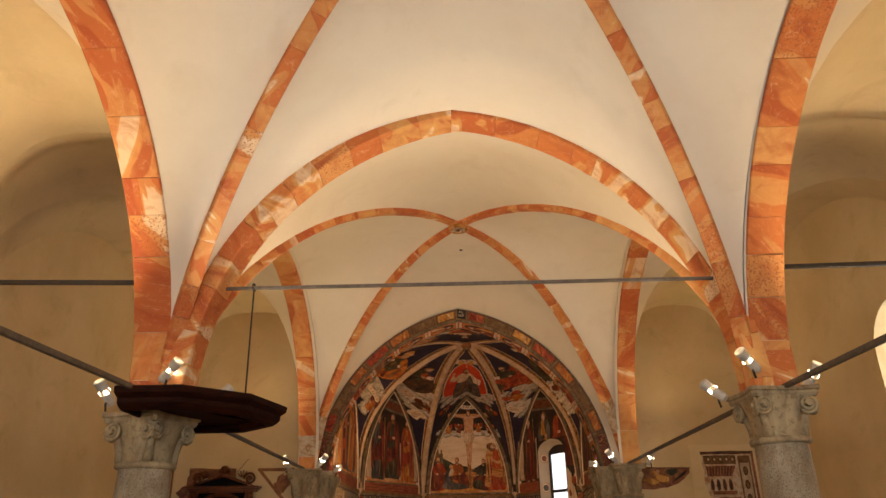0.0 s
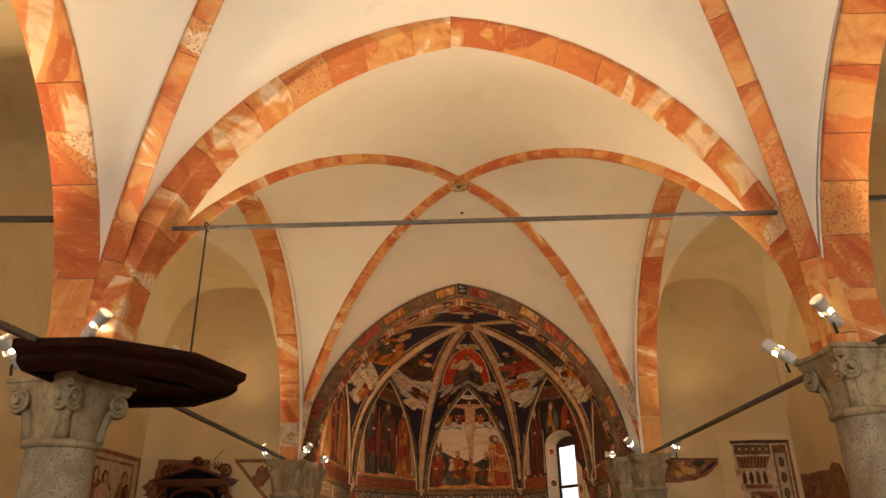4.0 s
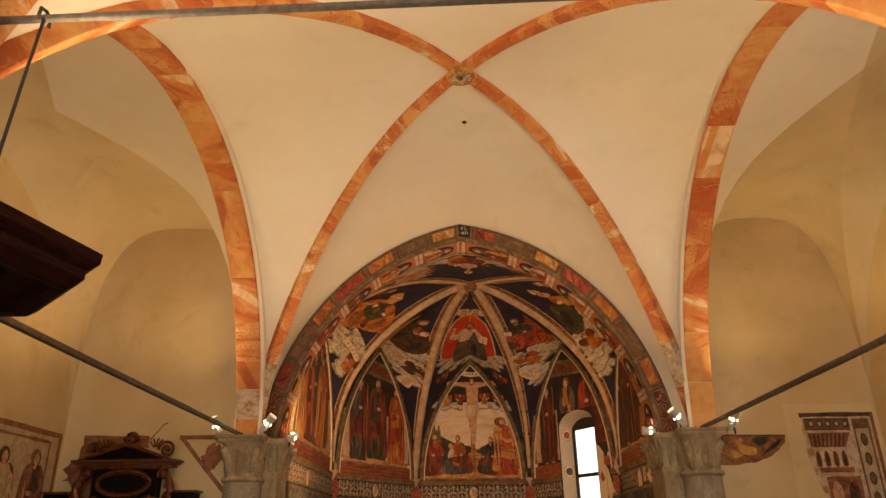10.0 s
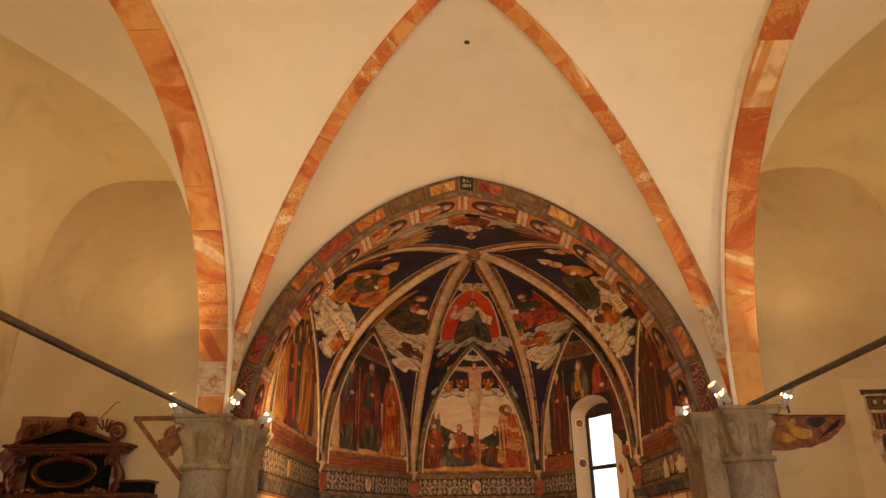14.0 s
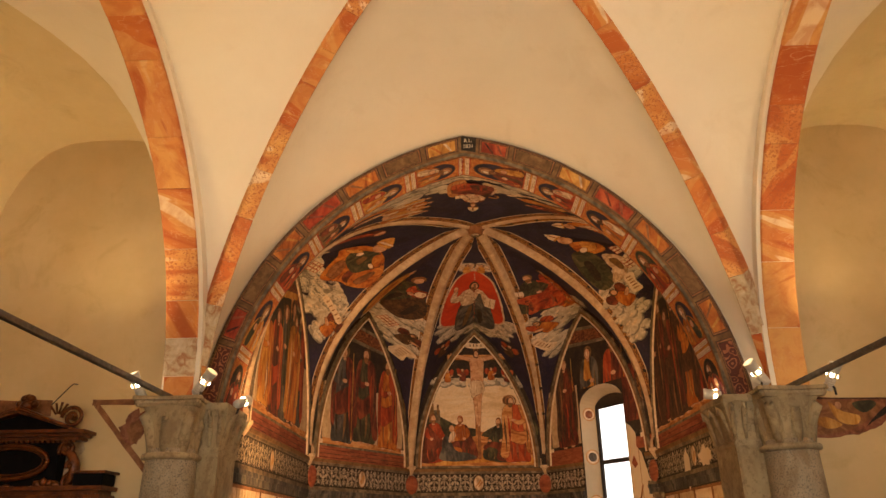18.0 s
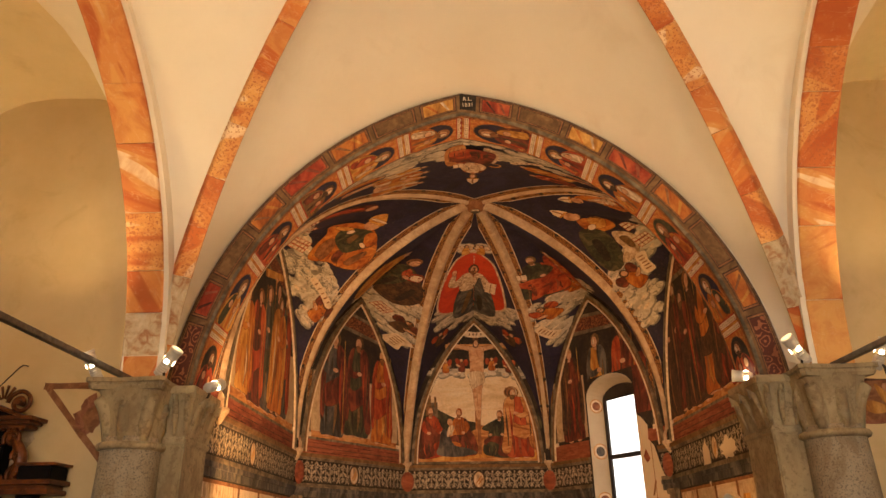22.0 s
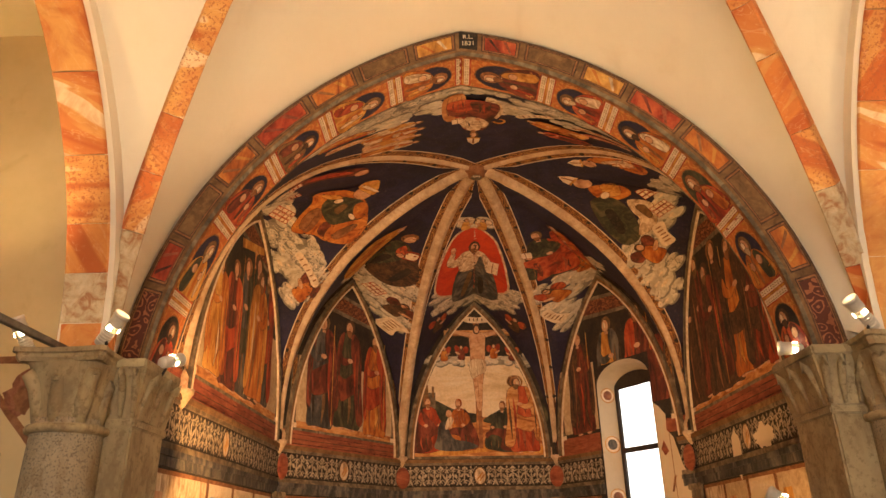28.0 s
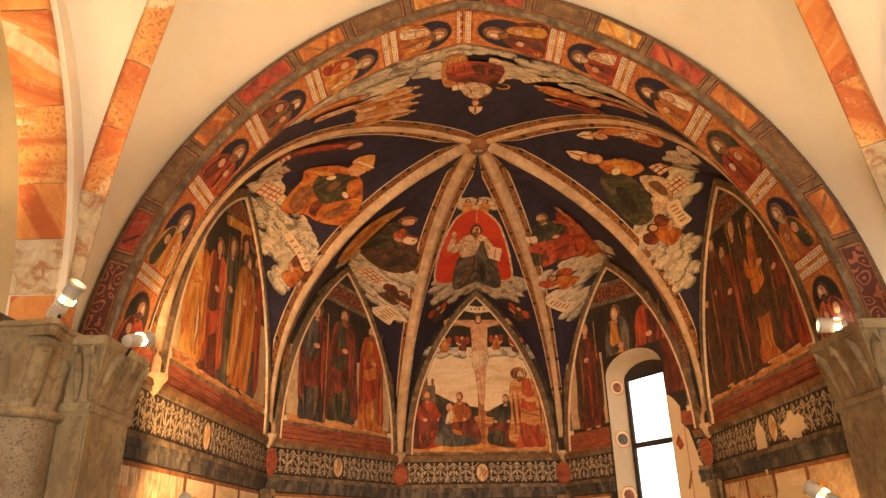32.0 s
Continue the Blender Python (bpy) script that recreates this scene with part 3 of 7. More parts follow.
tagged(part("wall_chancel", chancel_wall(), PLASTER), "plastered wall round the painted chancel arch", "wall", kind="structure")
soffit_rows = []
for y, ins in ((FACE - 0.02, 0.0), (FACE - 0.02, 0.25), (FACE, 0.27), (BACK - 0.2, 0.27), (BACK + 0.02, 0.27), (BACK + 0.02, 0.0)):
    soffit_rows.append([skewed((x, y, z)) for x, z in chancel_curve(ins)])
arch_ob = tagged(part("chancel_arch", grid_mesh(soffit_rows, False), GREY), "pointed chancel arch painted all over with panels", "arch", kind="structure")
for s in (-1, 1):
    edge = CH_X + s * CH_A
    part("jamb", box(min(edge, edge - s * 0.05), max(edge, edge - s * 0.05), FACE + 0.02, BACK, 0, SPRING - 0.08, 0, SKEW), CAPITAL, arch_ob)
    part("impost", box(min(edge, edge - s * 0.268), max(edge, edge - s * 0.268), FACE + 0.02, BACK, SPRING - 0.08, SPRING - 0.02, 0.008, SKEW), CAPITAL, arch_ob)

# ---------------------------------------------------------------- apse
AP = [(-2.6, 15.6), (-2.52, 19.25), (-0.93, 21.7), (1.82, 21.85), (3.36, 19.12), (3.35, 15.75)]
AKEY = Vector((0.39, 17.43, 6.32))
APZ = 2.95
APSE_CURVES = ((2.2, 0.42), (1.5, 0.36), (2.5, 0.72), (1.8, 0.36), (1.4, 0.36), (3.0, 0.54))
apse_ribs = [half_rib(q, AKEY, APZ, *e, 64) for q, e in zip(AP, APSE_CURVES)]
WALL_H = [2.85, 2.98, 2.95, 2.98, 2.85]
wall_arches = [arch_between(AP[k], AP[k + 1], APZ, WALL_H[k], "pointed", 128) for k in range(5)]
web_bms = [cell(wall_arches[k], [p + Vector((0, 0, 0.06)) for p in apse_ribs[k]], [p + Vector((0, 0, 0.06)) for p in apse_ribs[k + 1]], 0.06, 128, 24) for k in range(5)]
front = [skewed((x, BACK, z)) for x, z in chancel_curve(0.24, 160) if z > APZ]
web_bms.append(cell(front, apse_ribs[0], apse_ribs[5], 0.05, 128, 24))
apse_webs = [tagged(part("vault_apse", bm, BLUE), "night-blue frescoed web of the apse vault", "vault", kind="structure") for bm in web_bms]


def wall_plane(k):
    p, q = Vector((*AP[k], 0)), Vector((*AP[k + 1], 0))
    x = (q - p).normalized()
    return p, x, (q - p).length, Vector((x.y, -x.x, 0))


apse_walls = []
for k in range(5):
    p, x, length, nrm = wall_plane(k)
    if k == 3:
        continue
    bm = bmesh.new()
    m = Matrix(((x.x, -nrm.x, 0, p.x), (x.y, -nrm.y, 0, p.y), (0, 0, 1, 0), (0, 0, 0, 1)))
    ob = part("wall_apse", box(-0.5 if k == 0 else -0.02, length + (0.6 if k == 4 else 0.02), 0, 0.5, 0, 6.0, 0, m), BLACK)
    apse_walls.append(tagged(ob, "frescoed wall of the polygonal apse", "wall", kind="structure"))

# window wall of the apse: splayed round-headed opening
W0, W1, WSILL, WSPRING = 1.24, 2.46, 0.9, 3.95
p, x, length, nrm = wall_plane(3)
M3 = Matrix(((x.x, -nrm.x, 0, p.x), (x.y, -nrm.y, 0, p.y), (0, 0, 1, 0), (0, 0, 0, 1)))


def opening(w0, w1, sill, spring, rise, n=14):
    a = (w1 - w0) / 2
    return [(w0, sill), (w0, spring)] + [((w0 + w1) / 2 - a * math.cos(math.pi * k / n), spring + rise * math.sin(math.pi * k / n)) for k in range(1, n)] + [(w1, spring), (w1, sill)]


near, far = opening(W0, W1, WSILL, WSPRING, 0.34), opening(W0 + 0.06, W1 - 0.18, WSILL + 0.1, WSPRING - 0.03, 0.24)
n_ = len(near)
outer = [(-0.02, WSILL), (-0.02, WSPRING)] + [(-0.02 + (length + 0.04) * k / 14, 6.0) for k in range(1, 14)] + [(length + 0.02, WSPRING), (length + 0.02, WSILL)]
verts = [(u, 0, z) for u, z in near] + [(u, 0, z) for u, z in outer] + [(-0.02, 0, 0), (length + 0.02, 0, 0), (-0.02, 0, 6.0), (length + 0.02, 0, 6.0)]
faces = [(k, k + 1, n_ + k + 1, n_ + k) for k in range(n_ - 1)] + [(2 * n_, 2 * n_ + 1, 2 * n_ - 1, n_ - 1, 0, n_), (n_ + 1, n_ + 2, 2 * n_ + 2), (2 * n_ - 2, 2 * n_ - 3, 2 * n_ + 3)]
bm = from_lists(verts, faces)
bm.transform(M3)
apse_walls.insert(3, tagged(part("wall_apse", bm, BLACK), "frescoed apse wall pierced by a tall window", "wall", kind="structure"))
verts = [(u, 0, z) for u, z in near] + [(u, 0.35, z) for u, z in far]
bm = from_lists(verts, [(k, k + 1, n_ + k + 1, n_ + k) for k in range(n_ - 1)] + [(n_ - 1, 0, n_, 2 * n_ - 1)])
bm.transform(M3)
window = tagged(empty("window_1"), "tall round-headed apse window with a splayed painted reveal", "window", kind="structure")
reveal = part("reveal", bm, REVEAL, window, "cream reveal painted with round medallions")
# iron frame and panes
for u0, u1, z0, z1 in ((W0 + 0.05, W0 + 0.12, WSILL + 0.1, 4.1), (W1 - 0.29, W1 - 0.16, WSILL + 0.1, 4.1), (W0 + 0.1, W1 - 0.2, 2.88, 2.96), (W0 + 0.15, W1 - 0.2, WSILL + 0.1, WSILL + 0.2)):
    part("window_frame", box(u0, u1, 0.33, 0.39, z0, z1, 0.008, M3), DARKIRON, window)
part("window_frame", prism([(u, z) for u, z in far[1:-1]] + [(W1 - 0.18, WSPRING + 0.04), (W0 + 0.06, WSPRING - 0.02)], 0.33, 0.39, M3), DARKIRON, window)
for z0, z1 in ((WSILL + 0.2, 2.88), (2.96, WSPRING + 0.06)):
    ob = part("pane", box(W0 + 0.12, W1 - 0.29, 0.355, 0.362, z0, z1, 0, M3), GLASS, window)
    ob.visible_shadow = False
tagged(part("backdrop_apse", box(-1.5, 4.5, 1.6, 1.65, 0, 6.5, 0, M3), SKYGLOW), "bright white sky beyond the apse window", "sky", kind="structure")

# ---------------------------------------------------------------- columns
def spiral(turns, r0, r1, thick, depth):
    """A carved volute: a spiral band round a disc, facing along y."""
    n = int(turns * 20)
    pts = []
    for k in range(n + 1):
        a = 2 * math.pi * turns * k / n
        r = r0 + (r1 - r0) * k / n
        pts.append((r * math.cos(a), 0, r * math.sin(a)))
    bm = tube(pts, thick, 6)
    core = lathe([(0.0, -depth), (r0 * 0.98, -depth), (r0 * 0.98, depth), (0.0, depth)], 20, False, Matrix.Rotation(radians(90), 4, "X"))
    return merge(bm, core)


def capital_parts(root, z_top=3.0, r=0.25, worn=False):
    """Bell, astragal, abacus, eight volutes and the leaves between them."""
    z0 = z_top - (0.56 if worn else 0.49)
    tall = 0.47 if worn else 0.40
    rows = []
    for i in range(13):
        f = i / 12
        half = r * 0.96 + 0.055 * f ** 2.2
        sq = f ** 2 * 0.75
        row = []
        for k in range(32):
            a = 2 * math.pi * k / 32
            c, s = math.cos(a), math.sin(a)
            e = 1 / max(abs(c), abs(s))
            rr = half * (1 + sq * (e - 1) * 0.8)
            row.append((rr * c, rr * s, z0 + tall * f))
        rows.append(row)
    bm = grid_mesh(rows, True, True)
    bell = part("bell", bm, CAPITAL, root)
    part("astragal", lathe([(r, z0 - 0.05), (r + 0.035, z0 - 0.04), (r + 0.045, z0 - 0.015), (r + 0.035, z0 + 0.01), (r, z0 + 0.02)], 36), CAPITAL, root)
    # abacus with concave sides and clipped corners
    pts = []
    for k in range(4):
        for j in range(-4, 5):
            f = j / 4
            xx, yy = 0.30 * f, 0.332 - 0.04 * (1 - f * f)
            a = math.pi / 2 * k
            pts.append((xx * math.cos(a) + yy * math.sin(a), -xx * math.sin(a) + yy * math.cos(a)))
    n = len(pts)
    zz = ((0.95, z_top - 0.1), (1.0, z_top - 0.07), (1.0, z_top - 0.045), (1.06, z_top - 0.035), (1.06, z_top))
    bm = grid_mesh([[(x * s, y * s, z) for x, y in pts] for s, z in zz], False, True)
    bm.verts.ensure_lookup_table()
    bm.faces.new([bm.verts[k] for k in range(n)])
    bm.faces.new([bm.verts[(len(zz) - 1) * n + k] for k in range(n)])
    bmesh.ops.recalc_face_normals(bm, faces=list(bm.faces))
    part("abacus", bm, CAPITAL, root)
    if worn:
        # broad smooth corner leaves, curled over a little, with shallow leaves between them
        for k in range(8):
            a = math.pi / 4 * k
            corner = k % 2
            reach = 0.1 if corner else 0.03
            leaf = tube([Vector((math.cos(a) * rr, math.sin(a) * rr, z)) for rr, z in ((r - 0.045, z0 + 0.03), (r - 0.03, z0 + 0.16), (r + reach * 0.45 - 0.025, z0 + 0.29), (r + reach, z0 + 0.39 - 0.05 * (1 - corner)), (r + reach, z0 + 0.36 - 0.05 * (1 - corner)))], 0.07 if corner else 0.062, 10, [0.8, 1, 0.9, 0.7, 0.4])
            part("leaf", leaf, CAPITAL, bell)
        return
    for k in range(4):
        a = math.pi / 4 + math.pi / 2 * k
        for turn in (-1, 1):
            bm = spiral(1.9, 0.026, 0.092, 0.018, 0.038)
            bm.transform(Matrix.Rotation(a - math.pi / 2, 4, "Z") @ Matrix.Translation((turn * 0.045, 0.355, z_top - 0.175)) @ Matrix.Rotation(turn * radians(-52), 4, "Z"))
            part("volute", bm, CAPITAL, bell)
        stalk = tube([Vector((math.cos(a) * rr, math.sin(a) * rr, z)) for rr, z in ((r - 0.01, z0 + 0.02), (r + 0.01, z0 + 0.12), (r + 0.04, z0 + 0.22), (r + 0.085, z0 + 0.31))], 0.045, 10, [1.2, 1, 0.9, 0.8])
        part("stalk", stalk, CAPITAL, bell)


def column(place, label, group, z_top=3.0, worn=False):
    root = tagged(empty("column", (*place, 0)), label, "column", group)
    part("shaft", lathe([(0.27, 0.3), (0.27, 0.8), (0.265, 1.6), (0.25, z_top - 0.56), (0.25, z_top - 0.5)], 40), GRANITE, root, "speckled grey granite shaft")
    part("base", lathe([(0.42, 0.0), (0.42, 0.12), (0.39, 0.14), (0.4, 0.19), (0.36, 0.23), (0.33, 0.24), (0.31, 0.28), (0.27, 0.3)], 40), CAPITAL, root)
    capital_parts(root, z_top, 0.25, worn)
    return root


for pos, zt in ((LEFT[1], 2.86), (RIGHT[1], 3.0)):
    ob = column((pos[0] + (0.08 if pos[0] < 0 else -0.06), pos[1]), "grey granite column with a carved volute capital", "nave columns", zt)
    if pos[0] < 0:
        ob.rotation_euler.z = radians(-20)
for pos in (LEFT[0], RIGHT[0]):
    column(pos, "grey granite column with a carved volute capital", "nave columns", 3.0)
for pos in (LEFT[2], RIGHT[2]):
    column((pos[0] + (0.08 if pos[0] < 0 else -0.08), pos[1] + 0.05), "grey granite half column against the chancel wall", "responds", 2.98, True)

# pilasters that carry the chancel arch
for s, x0, x1 in ((-1, -2.74, -2.46), (1, 2.87, 3.2)):
    root = tagged(empty("pilaster", ((x0 + x1) / 2, 14.55, 0)), "square grey stone pilaster with a leaf capital", "pilaster", "chancel pilasters")
    w = (x1 - x0) / 2
    part("shaft", box(-w, w, -0.17, 0.45, 0, 2.5, 0.015), CAPITAL, root)
    part("necking", box(-w - 0.02, w + 0.02, -0.19, 0.47, 2.44, 2.5, 0.012), CAPITAL, root)
    bm = box(-w - 0.01, w + 0.01, -0.18, 0.46, 2.5, 2.9, 0.01)
    for v in bm.verts:
        if v.co.z > 2.7:
            v.co.x *= 1.45
            v.co.y -= 0.06 if v.co.y < 0 else 0
    bell = part("bell", bm, CAPITAL, root)
    part("abacus", box(-w * 1.58, w * 1.58, -0.26, 0.48, 2.88, 2.96, 0.012), CAPITAL, root)
    for f in (-1, -0.35, 0.35, 1):
        part("leaf", tube([(f * w, -0.19, 2.52), (f * w * 1.08, -0.22, 2.66), (f * w * 1.2, -0.28, 2.8), (f * w * 1.25, -0.32, 2.85), (f * w * 1.22, -0.32, 2.78)], 0.028, 8, [0.5, 1, 1, 0.8, 0.4]), CAPITAL, bell)
    for yy in (-0.1, 0.12, 0.34):
        part("leaf", tube([(-s * w, yy, 2.52), (-s * (w + 0.03), yy, 2.66), (-s * (w + 0.09), yy, 2.8), (-s * (w + 0.13), yy, 2.85), (-s * (w + 0.12), yy, 2.77)], 0.03, 8, [0.5, 1, 1, 0.8, 0.4]), CAPITAL, bell)


# ---------------------------------------------------------------- iron tie rods
def rod(a, b, label, material=IRON, half=0.024):
    a, b = Vector(a), Vector(b)
    d = b - a
    bm = box(0, d.length, -half, half, -half, half, 0.005)
    bm.transform(Matrix.Translation(a) @ d.to_track_quat("X", "Z").to_matrix().to_4x4())
    return tagged(part("tie_rod", bm, material), label, "tie rod", "tie rods")


rod((-2.75, 7.35, 4.28), (2.85, 7.11, 4.21), "square forged iron tie rod across the nave", IRON, 0.018)
rod((-3.4, 7.1, 4.28), (OUT_L, 7.1, 4.33), "square forged iron tie rod across the aisle", DARKIRON)
rod((3.6, 7.1, 4.32), (OUT_R, 7.1, 4.36), "square forged iron tie rod across the aisle", DARKIRON)
for line, x0, x1 in ((LEFT, -2.98, -2.95), (RIGHT, 3.32, 3.42)):
    rod((line[0][0], 0.1, 2.97), (x0, 7.0, 3.0), "square forged iron tie rod along the arcade")
    rod((x0, 7.45, 3.0), (x1, 14.2, 3.0), "square forged iron tie rod along the arcade")

# ---------------------------------------------------------------- pulpit canopy
def canopy():
    root = tagged(empty("pulpit_canopy", (-2.81, 7.28, 0)), "dark walnut six-sided sounding board resting on the column's capital", "canopy")
    steps = [(0.78, 2.865), (0.80, 2.80), (0.86, 2.79), (0.88, 2.805), (0.91, 2.83), (0.93, 2.855), (0.93, 2.90), (0.965, 2.925), (0.985, 2.945), (0.99, 3.0), (0.96, 3.012)]
    octa = [(x / 0.99, y / 0.99) for x, y in ((-0.34, -0.86), (0.28, -0.86), (0.82, -0.36), (1.0, 0.38), (0.5, 0.86), (-0.34, 0.86))]
    part("cornice", grid_mesh([[(x * r, y * r, z) for x, y in octa] for r, z in steps], False, True), WALNUT, root)
    for nm, r, z in (("soffit", 0.79, 2.87), ("top_board", 0.97, 2.99)):
        bm = from_lists([(x * r, y * r, z) for x, y in octa] + [(x * r, y * r, z + 0.02) for x, y in octa], [tuple(range(6)), tuple(range(11, 5, -1))] + [(k, (k + 1) % 6, (k + 1) % 6 + 6, k + 6) for k in range(6)])
        part(nm, bm, WALNUT, root)
    part("star_panel", from_lists([(x * (0.6 if k % 2 else 0.45), y * (0.6 if k % 2 else 0.45), z) for z in (2.845, 2.868) for k, (x, y) in enumerate(octa)], [tuple(range(6)), tuple(range(11, 5, -1))] + [(k, (k + 1) % 6, (k + 1) % 6 + 6, k + 6) for k in range(6)]), WALNUT, root)
    return root


canopy()
hanger = tagged(empty("hanging_rod", (-2.2, 7.32, 4.27)), "thin iron rod hooked over the tie rod", "rod")
part("shank", tube([(0, 0, 0.02), (0.03, -0.08, -0.5), (0.07, -0.18, -1.255)], 0.009, 8), DARKIRON, hanger)
part("hook", tube([(0, -0.05, -0.02), (0, -0.045, 0.035), (0, 0, 0.05), (0, 0.045, 0.035), (0, 0.05, -0.02)], 0.01, 8), DARKIRON, hanger)
part("eye_plate", lathe([(0.0, -1.25), (0.03, -1.245), (0.02, -1.21), (0.0, -1.20)], 12, True, Matrix.Translation((0.07, -0.18, -0.01))), DARKIRON, hanger)

# ---------------------------------------------------------------- spotlights
AISLE_WARM = (1.0, 0.70, 0.34)
NAVE_WARM, APSE_WARM = (1.0, 0.72, 0.40), (1.0, 0.52, 0.19)


def spotlight(place, aim, watts, cone=75, tint=NAVE_WARM):
    """A clear-fronted cylindrical spotlight on a bracket; place is its lamp end."""
    place, aim = Vector(place), Vector(aim)
    m = look(place, aim)
    root = tagged(empty("spotlight"), "white cylindrical halogen spotlight clamped on the capital", "spotlight", "spotlights")
    root.matrix_world = m
    housing = part("housing", lathe([(0.0, 0.29), (0.038, 0.29), (0.045, 0.28), (0.045, 0.16), (0.048, 0.155)], 20), WHITEMETAL, root)
    for k in range(4):
        part("cooling_fin", lathe([(0.044, 0.182 + 0.022 * k), (0.05, 0.184 + 0.022 * k), (0.05, 0.19 + 0.022 * k), (0.044, 0.192 + 0.022 * k)], 20), WHITEMETAL, housing)
    barrel = part("glass_barrel", lathe([(0.047, 0.16), (0.05, 0.15), (0.05, 0.11), (0.047, 0.105)], 20), LAMPGLASS, root, "clear glass barrel")
    reflector = part("reflector", lathe([(0.05, 0.105), (0.054, 0.1), (0.056, 0.02), (0.055, 0.0)], 20), WHITEMETAL, root)
    for k in range(3):
        a = 2 * math.pi * k / 3
        part("light_slot", box(-0.018, 0.018, -0.004, 0.004, 0.112, 0.146, 0.002, Matrix.Rotation(a, 4, "Z") @ Matrix.Translation((0, 0.051, 0))), LAMP, barrel, "glowing slot in the barrel")
    part("rim", lathe([(0.05, 0.0), (0.06, 0.0), (0.06, 0.03), (0.054, 0.03)], 20), WHITEMETAL, reflector)
    part("bulb", lathe([(0.0, 0.012), (0.045, 0.015), (0.03, 0.06), (0.012, 0.1), (0.0, 0.1)], 16), LAMP, reflector, "glowing halogen bulb")
    part("bracket", tube([(0, 0, 0.22), (0, -0.06, 0.24), (0, -0.1, 0.3)], 0.012, 6), DARKIRON, root)
    d = bpy.data.lights.new("halogen", "SPOT")
    d.energy, d.color, d.spot_size, d.spot_blend, d.shadow_soft_size = watts, tint, radians(cone * 2), 0.9, 0.05
    lamp = new("halogen_light", d)
    lamp.matrix_world = m @ Matrix.Translation((0, 0, -0.03))
    return root


# on the nave columns, turned up into the vaults and the aisles
spotlight((-2.80, 6.98, 3.37), (0.2, 5.3, 6.0), 600, 52, (1.0, 0.87, 0.68))
spotlight((-3.55, 6.9, 3.16), (-4.6, 4.6, 5.8), 1000, 58)
spotlight((-2.5, 7.8, 3.26), (0.2, 9.9, 6.5), 540, 66)
spotlight((2.92, 6.95, 3.36), (-0.1, 5.3, 6.0), 350, 50, (1.0, 0.87, 0.68))
spotlight((2.72, 7.55, 3.16), (0.1, 9.9, 6.4), 450, 66)
spotlight((3.74, 7.05, 3.24), (4.7, 5.0, 5.6), 700, 58)
# on the responds
spotlight((-2.47, 13.98, 3.22), (0.3, 12.8, 6.4), 165, 58)
spotlight((-3.30, 14.0, 3.22), (-4.4, 12.5, 6.1), 260, 62, AISLE_WARM)
spotlight((2.97, 13.98, 3.22), (0.1, 12.8, 6.4), 120, 58)
spotlight((3.86, 14.0, 3.20), (4.8, 12.5, 6.1), 215, 62, AISLE_WARM)
# into the apse
spotlight((-2.34, 14.85, 3.08), (-1.95, 17.6, 4.0), 60, 55, APSE_WARM)
spotlight((2.76, 14.8, 3.06), (-2.6, 16.6, 3.8), 240, 20, APSE_WARM)
spotlight((-2.1, 15.42, 1.95), (-0.5, 18.6, 5.3), 280, 74, APSE_WARM)
spotlight((-2.3, 15.15, 1.45), (-0.6, 20.0, 2.4), 470, 66, APSE_WARM)
spotlight((2.85, 15.15, 1.15), (3.3, 17.6, 1.6), 230, 60, APSE_WARM)
spotlight((2.72, 15.42, 1.95), (-0.6, 18.4, 5.2), 250, 74, APSE_WARM)

# ---------------------------------------------------------------- ribs and mouldings of the apse
for k, curve in enumerate(apse_ribs):
    root = tagged(empty("apse_rib"), "moulded apse rib painted cream with beaded edges", "rib", "apse ribs")
    fine = resample(curve, 40)
    lat = (curve[-1] - curve[0]).cross(Vector((0, 0, 1))).normalized()
    rows = []
    for i, p in enumerate(fine):
        d = (fine[min(i + 1, 40)] - fine[max(i - 1, 0)]).normalized()
        out = d.cross(lat).normalized()
        if out.z < 0 and abs(out.z) > 0.02:
            out = -out
        section = ((-0.085, 0.045), (-0.085, 0.035), (-0.07, 0.03), (-0.06, 0.0), (-0.03, -0.03), (0, -0.04), (0.03, -0.03), (0.06, 0.0), (0.07, 0.03), (0.085, 0.035), (0.085, 0.045))
        rows.append([p + lat * a + out * b for a, b in section])
    part("moulding", grid_mesh(rows, True), APSERIB, root)
    foot = fine[0]
    inward = Vector((fine[12].x - foot.x, fine[12].y - foot.y, 0)).normalized() * 0.03
    part("pendant", lathe([(0.0, -0.16), (0.03, -0.13), (0.07, -0.05), (0.1, -0.01), (0.1, 0.03), (0.0, 0.03)], 14, True, Matrix.Translation(foot + inward)), APSERIB, root)

key_ob = tagged(empty("apse_keystone", AKEY), "round carved keystone where the apse ribs meet", "keystone")
part("drum", lathe([(0.0, -0.12), (0.09, -0.12), (0.115, -0.1), (0.12, -0.05), (0.15, -0.02), (0.16, 0.05), (0.0, 0.06)], 24), RUST, key_ob)
part("medallion", lathe([(0.0, -0.128), (0.07, -0.13), (0.078, -0.115), (0.0, -0.11)], 24), GREY, key_ob)


WEB_TREES = [BVHTree.FromPolygons([v.co.copy() for v in w.data.vertices], [tuple(f.vertices) for f in w.data.polygons]) for w in apse_webs]


def on_web(k, p, drop):
    """The nearest place on web k, a hair below it, and the direction into the room."""
    hit, normal, _, _ = WEB_TREES[k].find_nearest(p)
    if normal.dot(AKEY - Vector((0, 0, 1.6)) - hit) < 0:
        normal = -normal
    return hit + normal * drop, normal


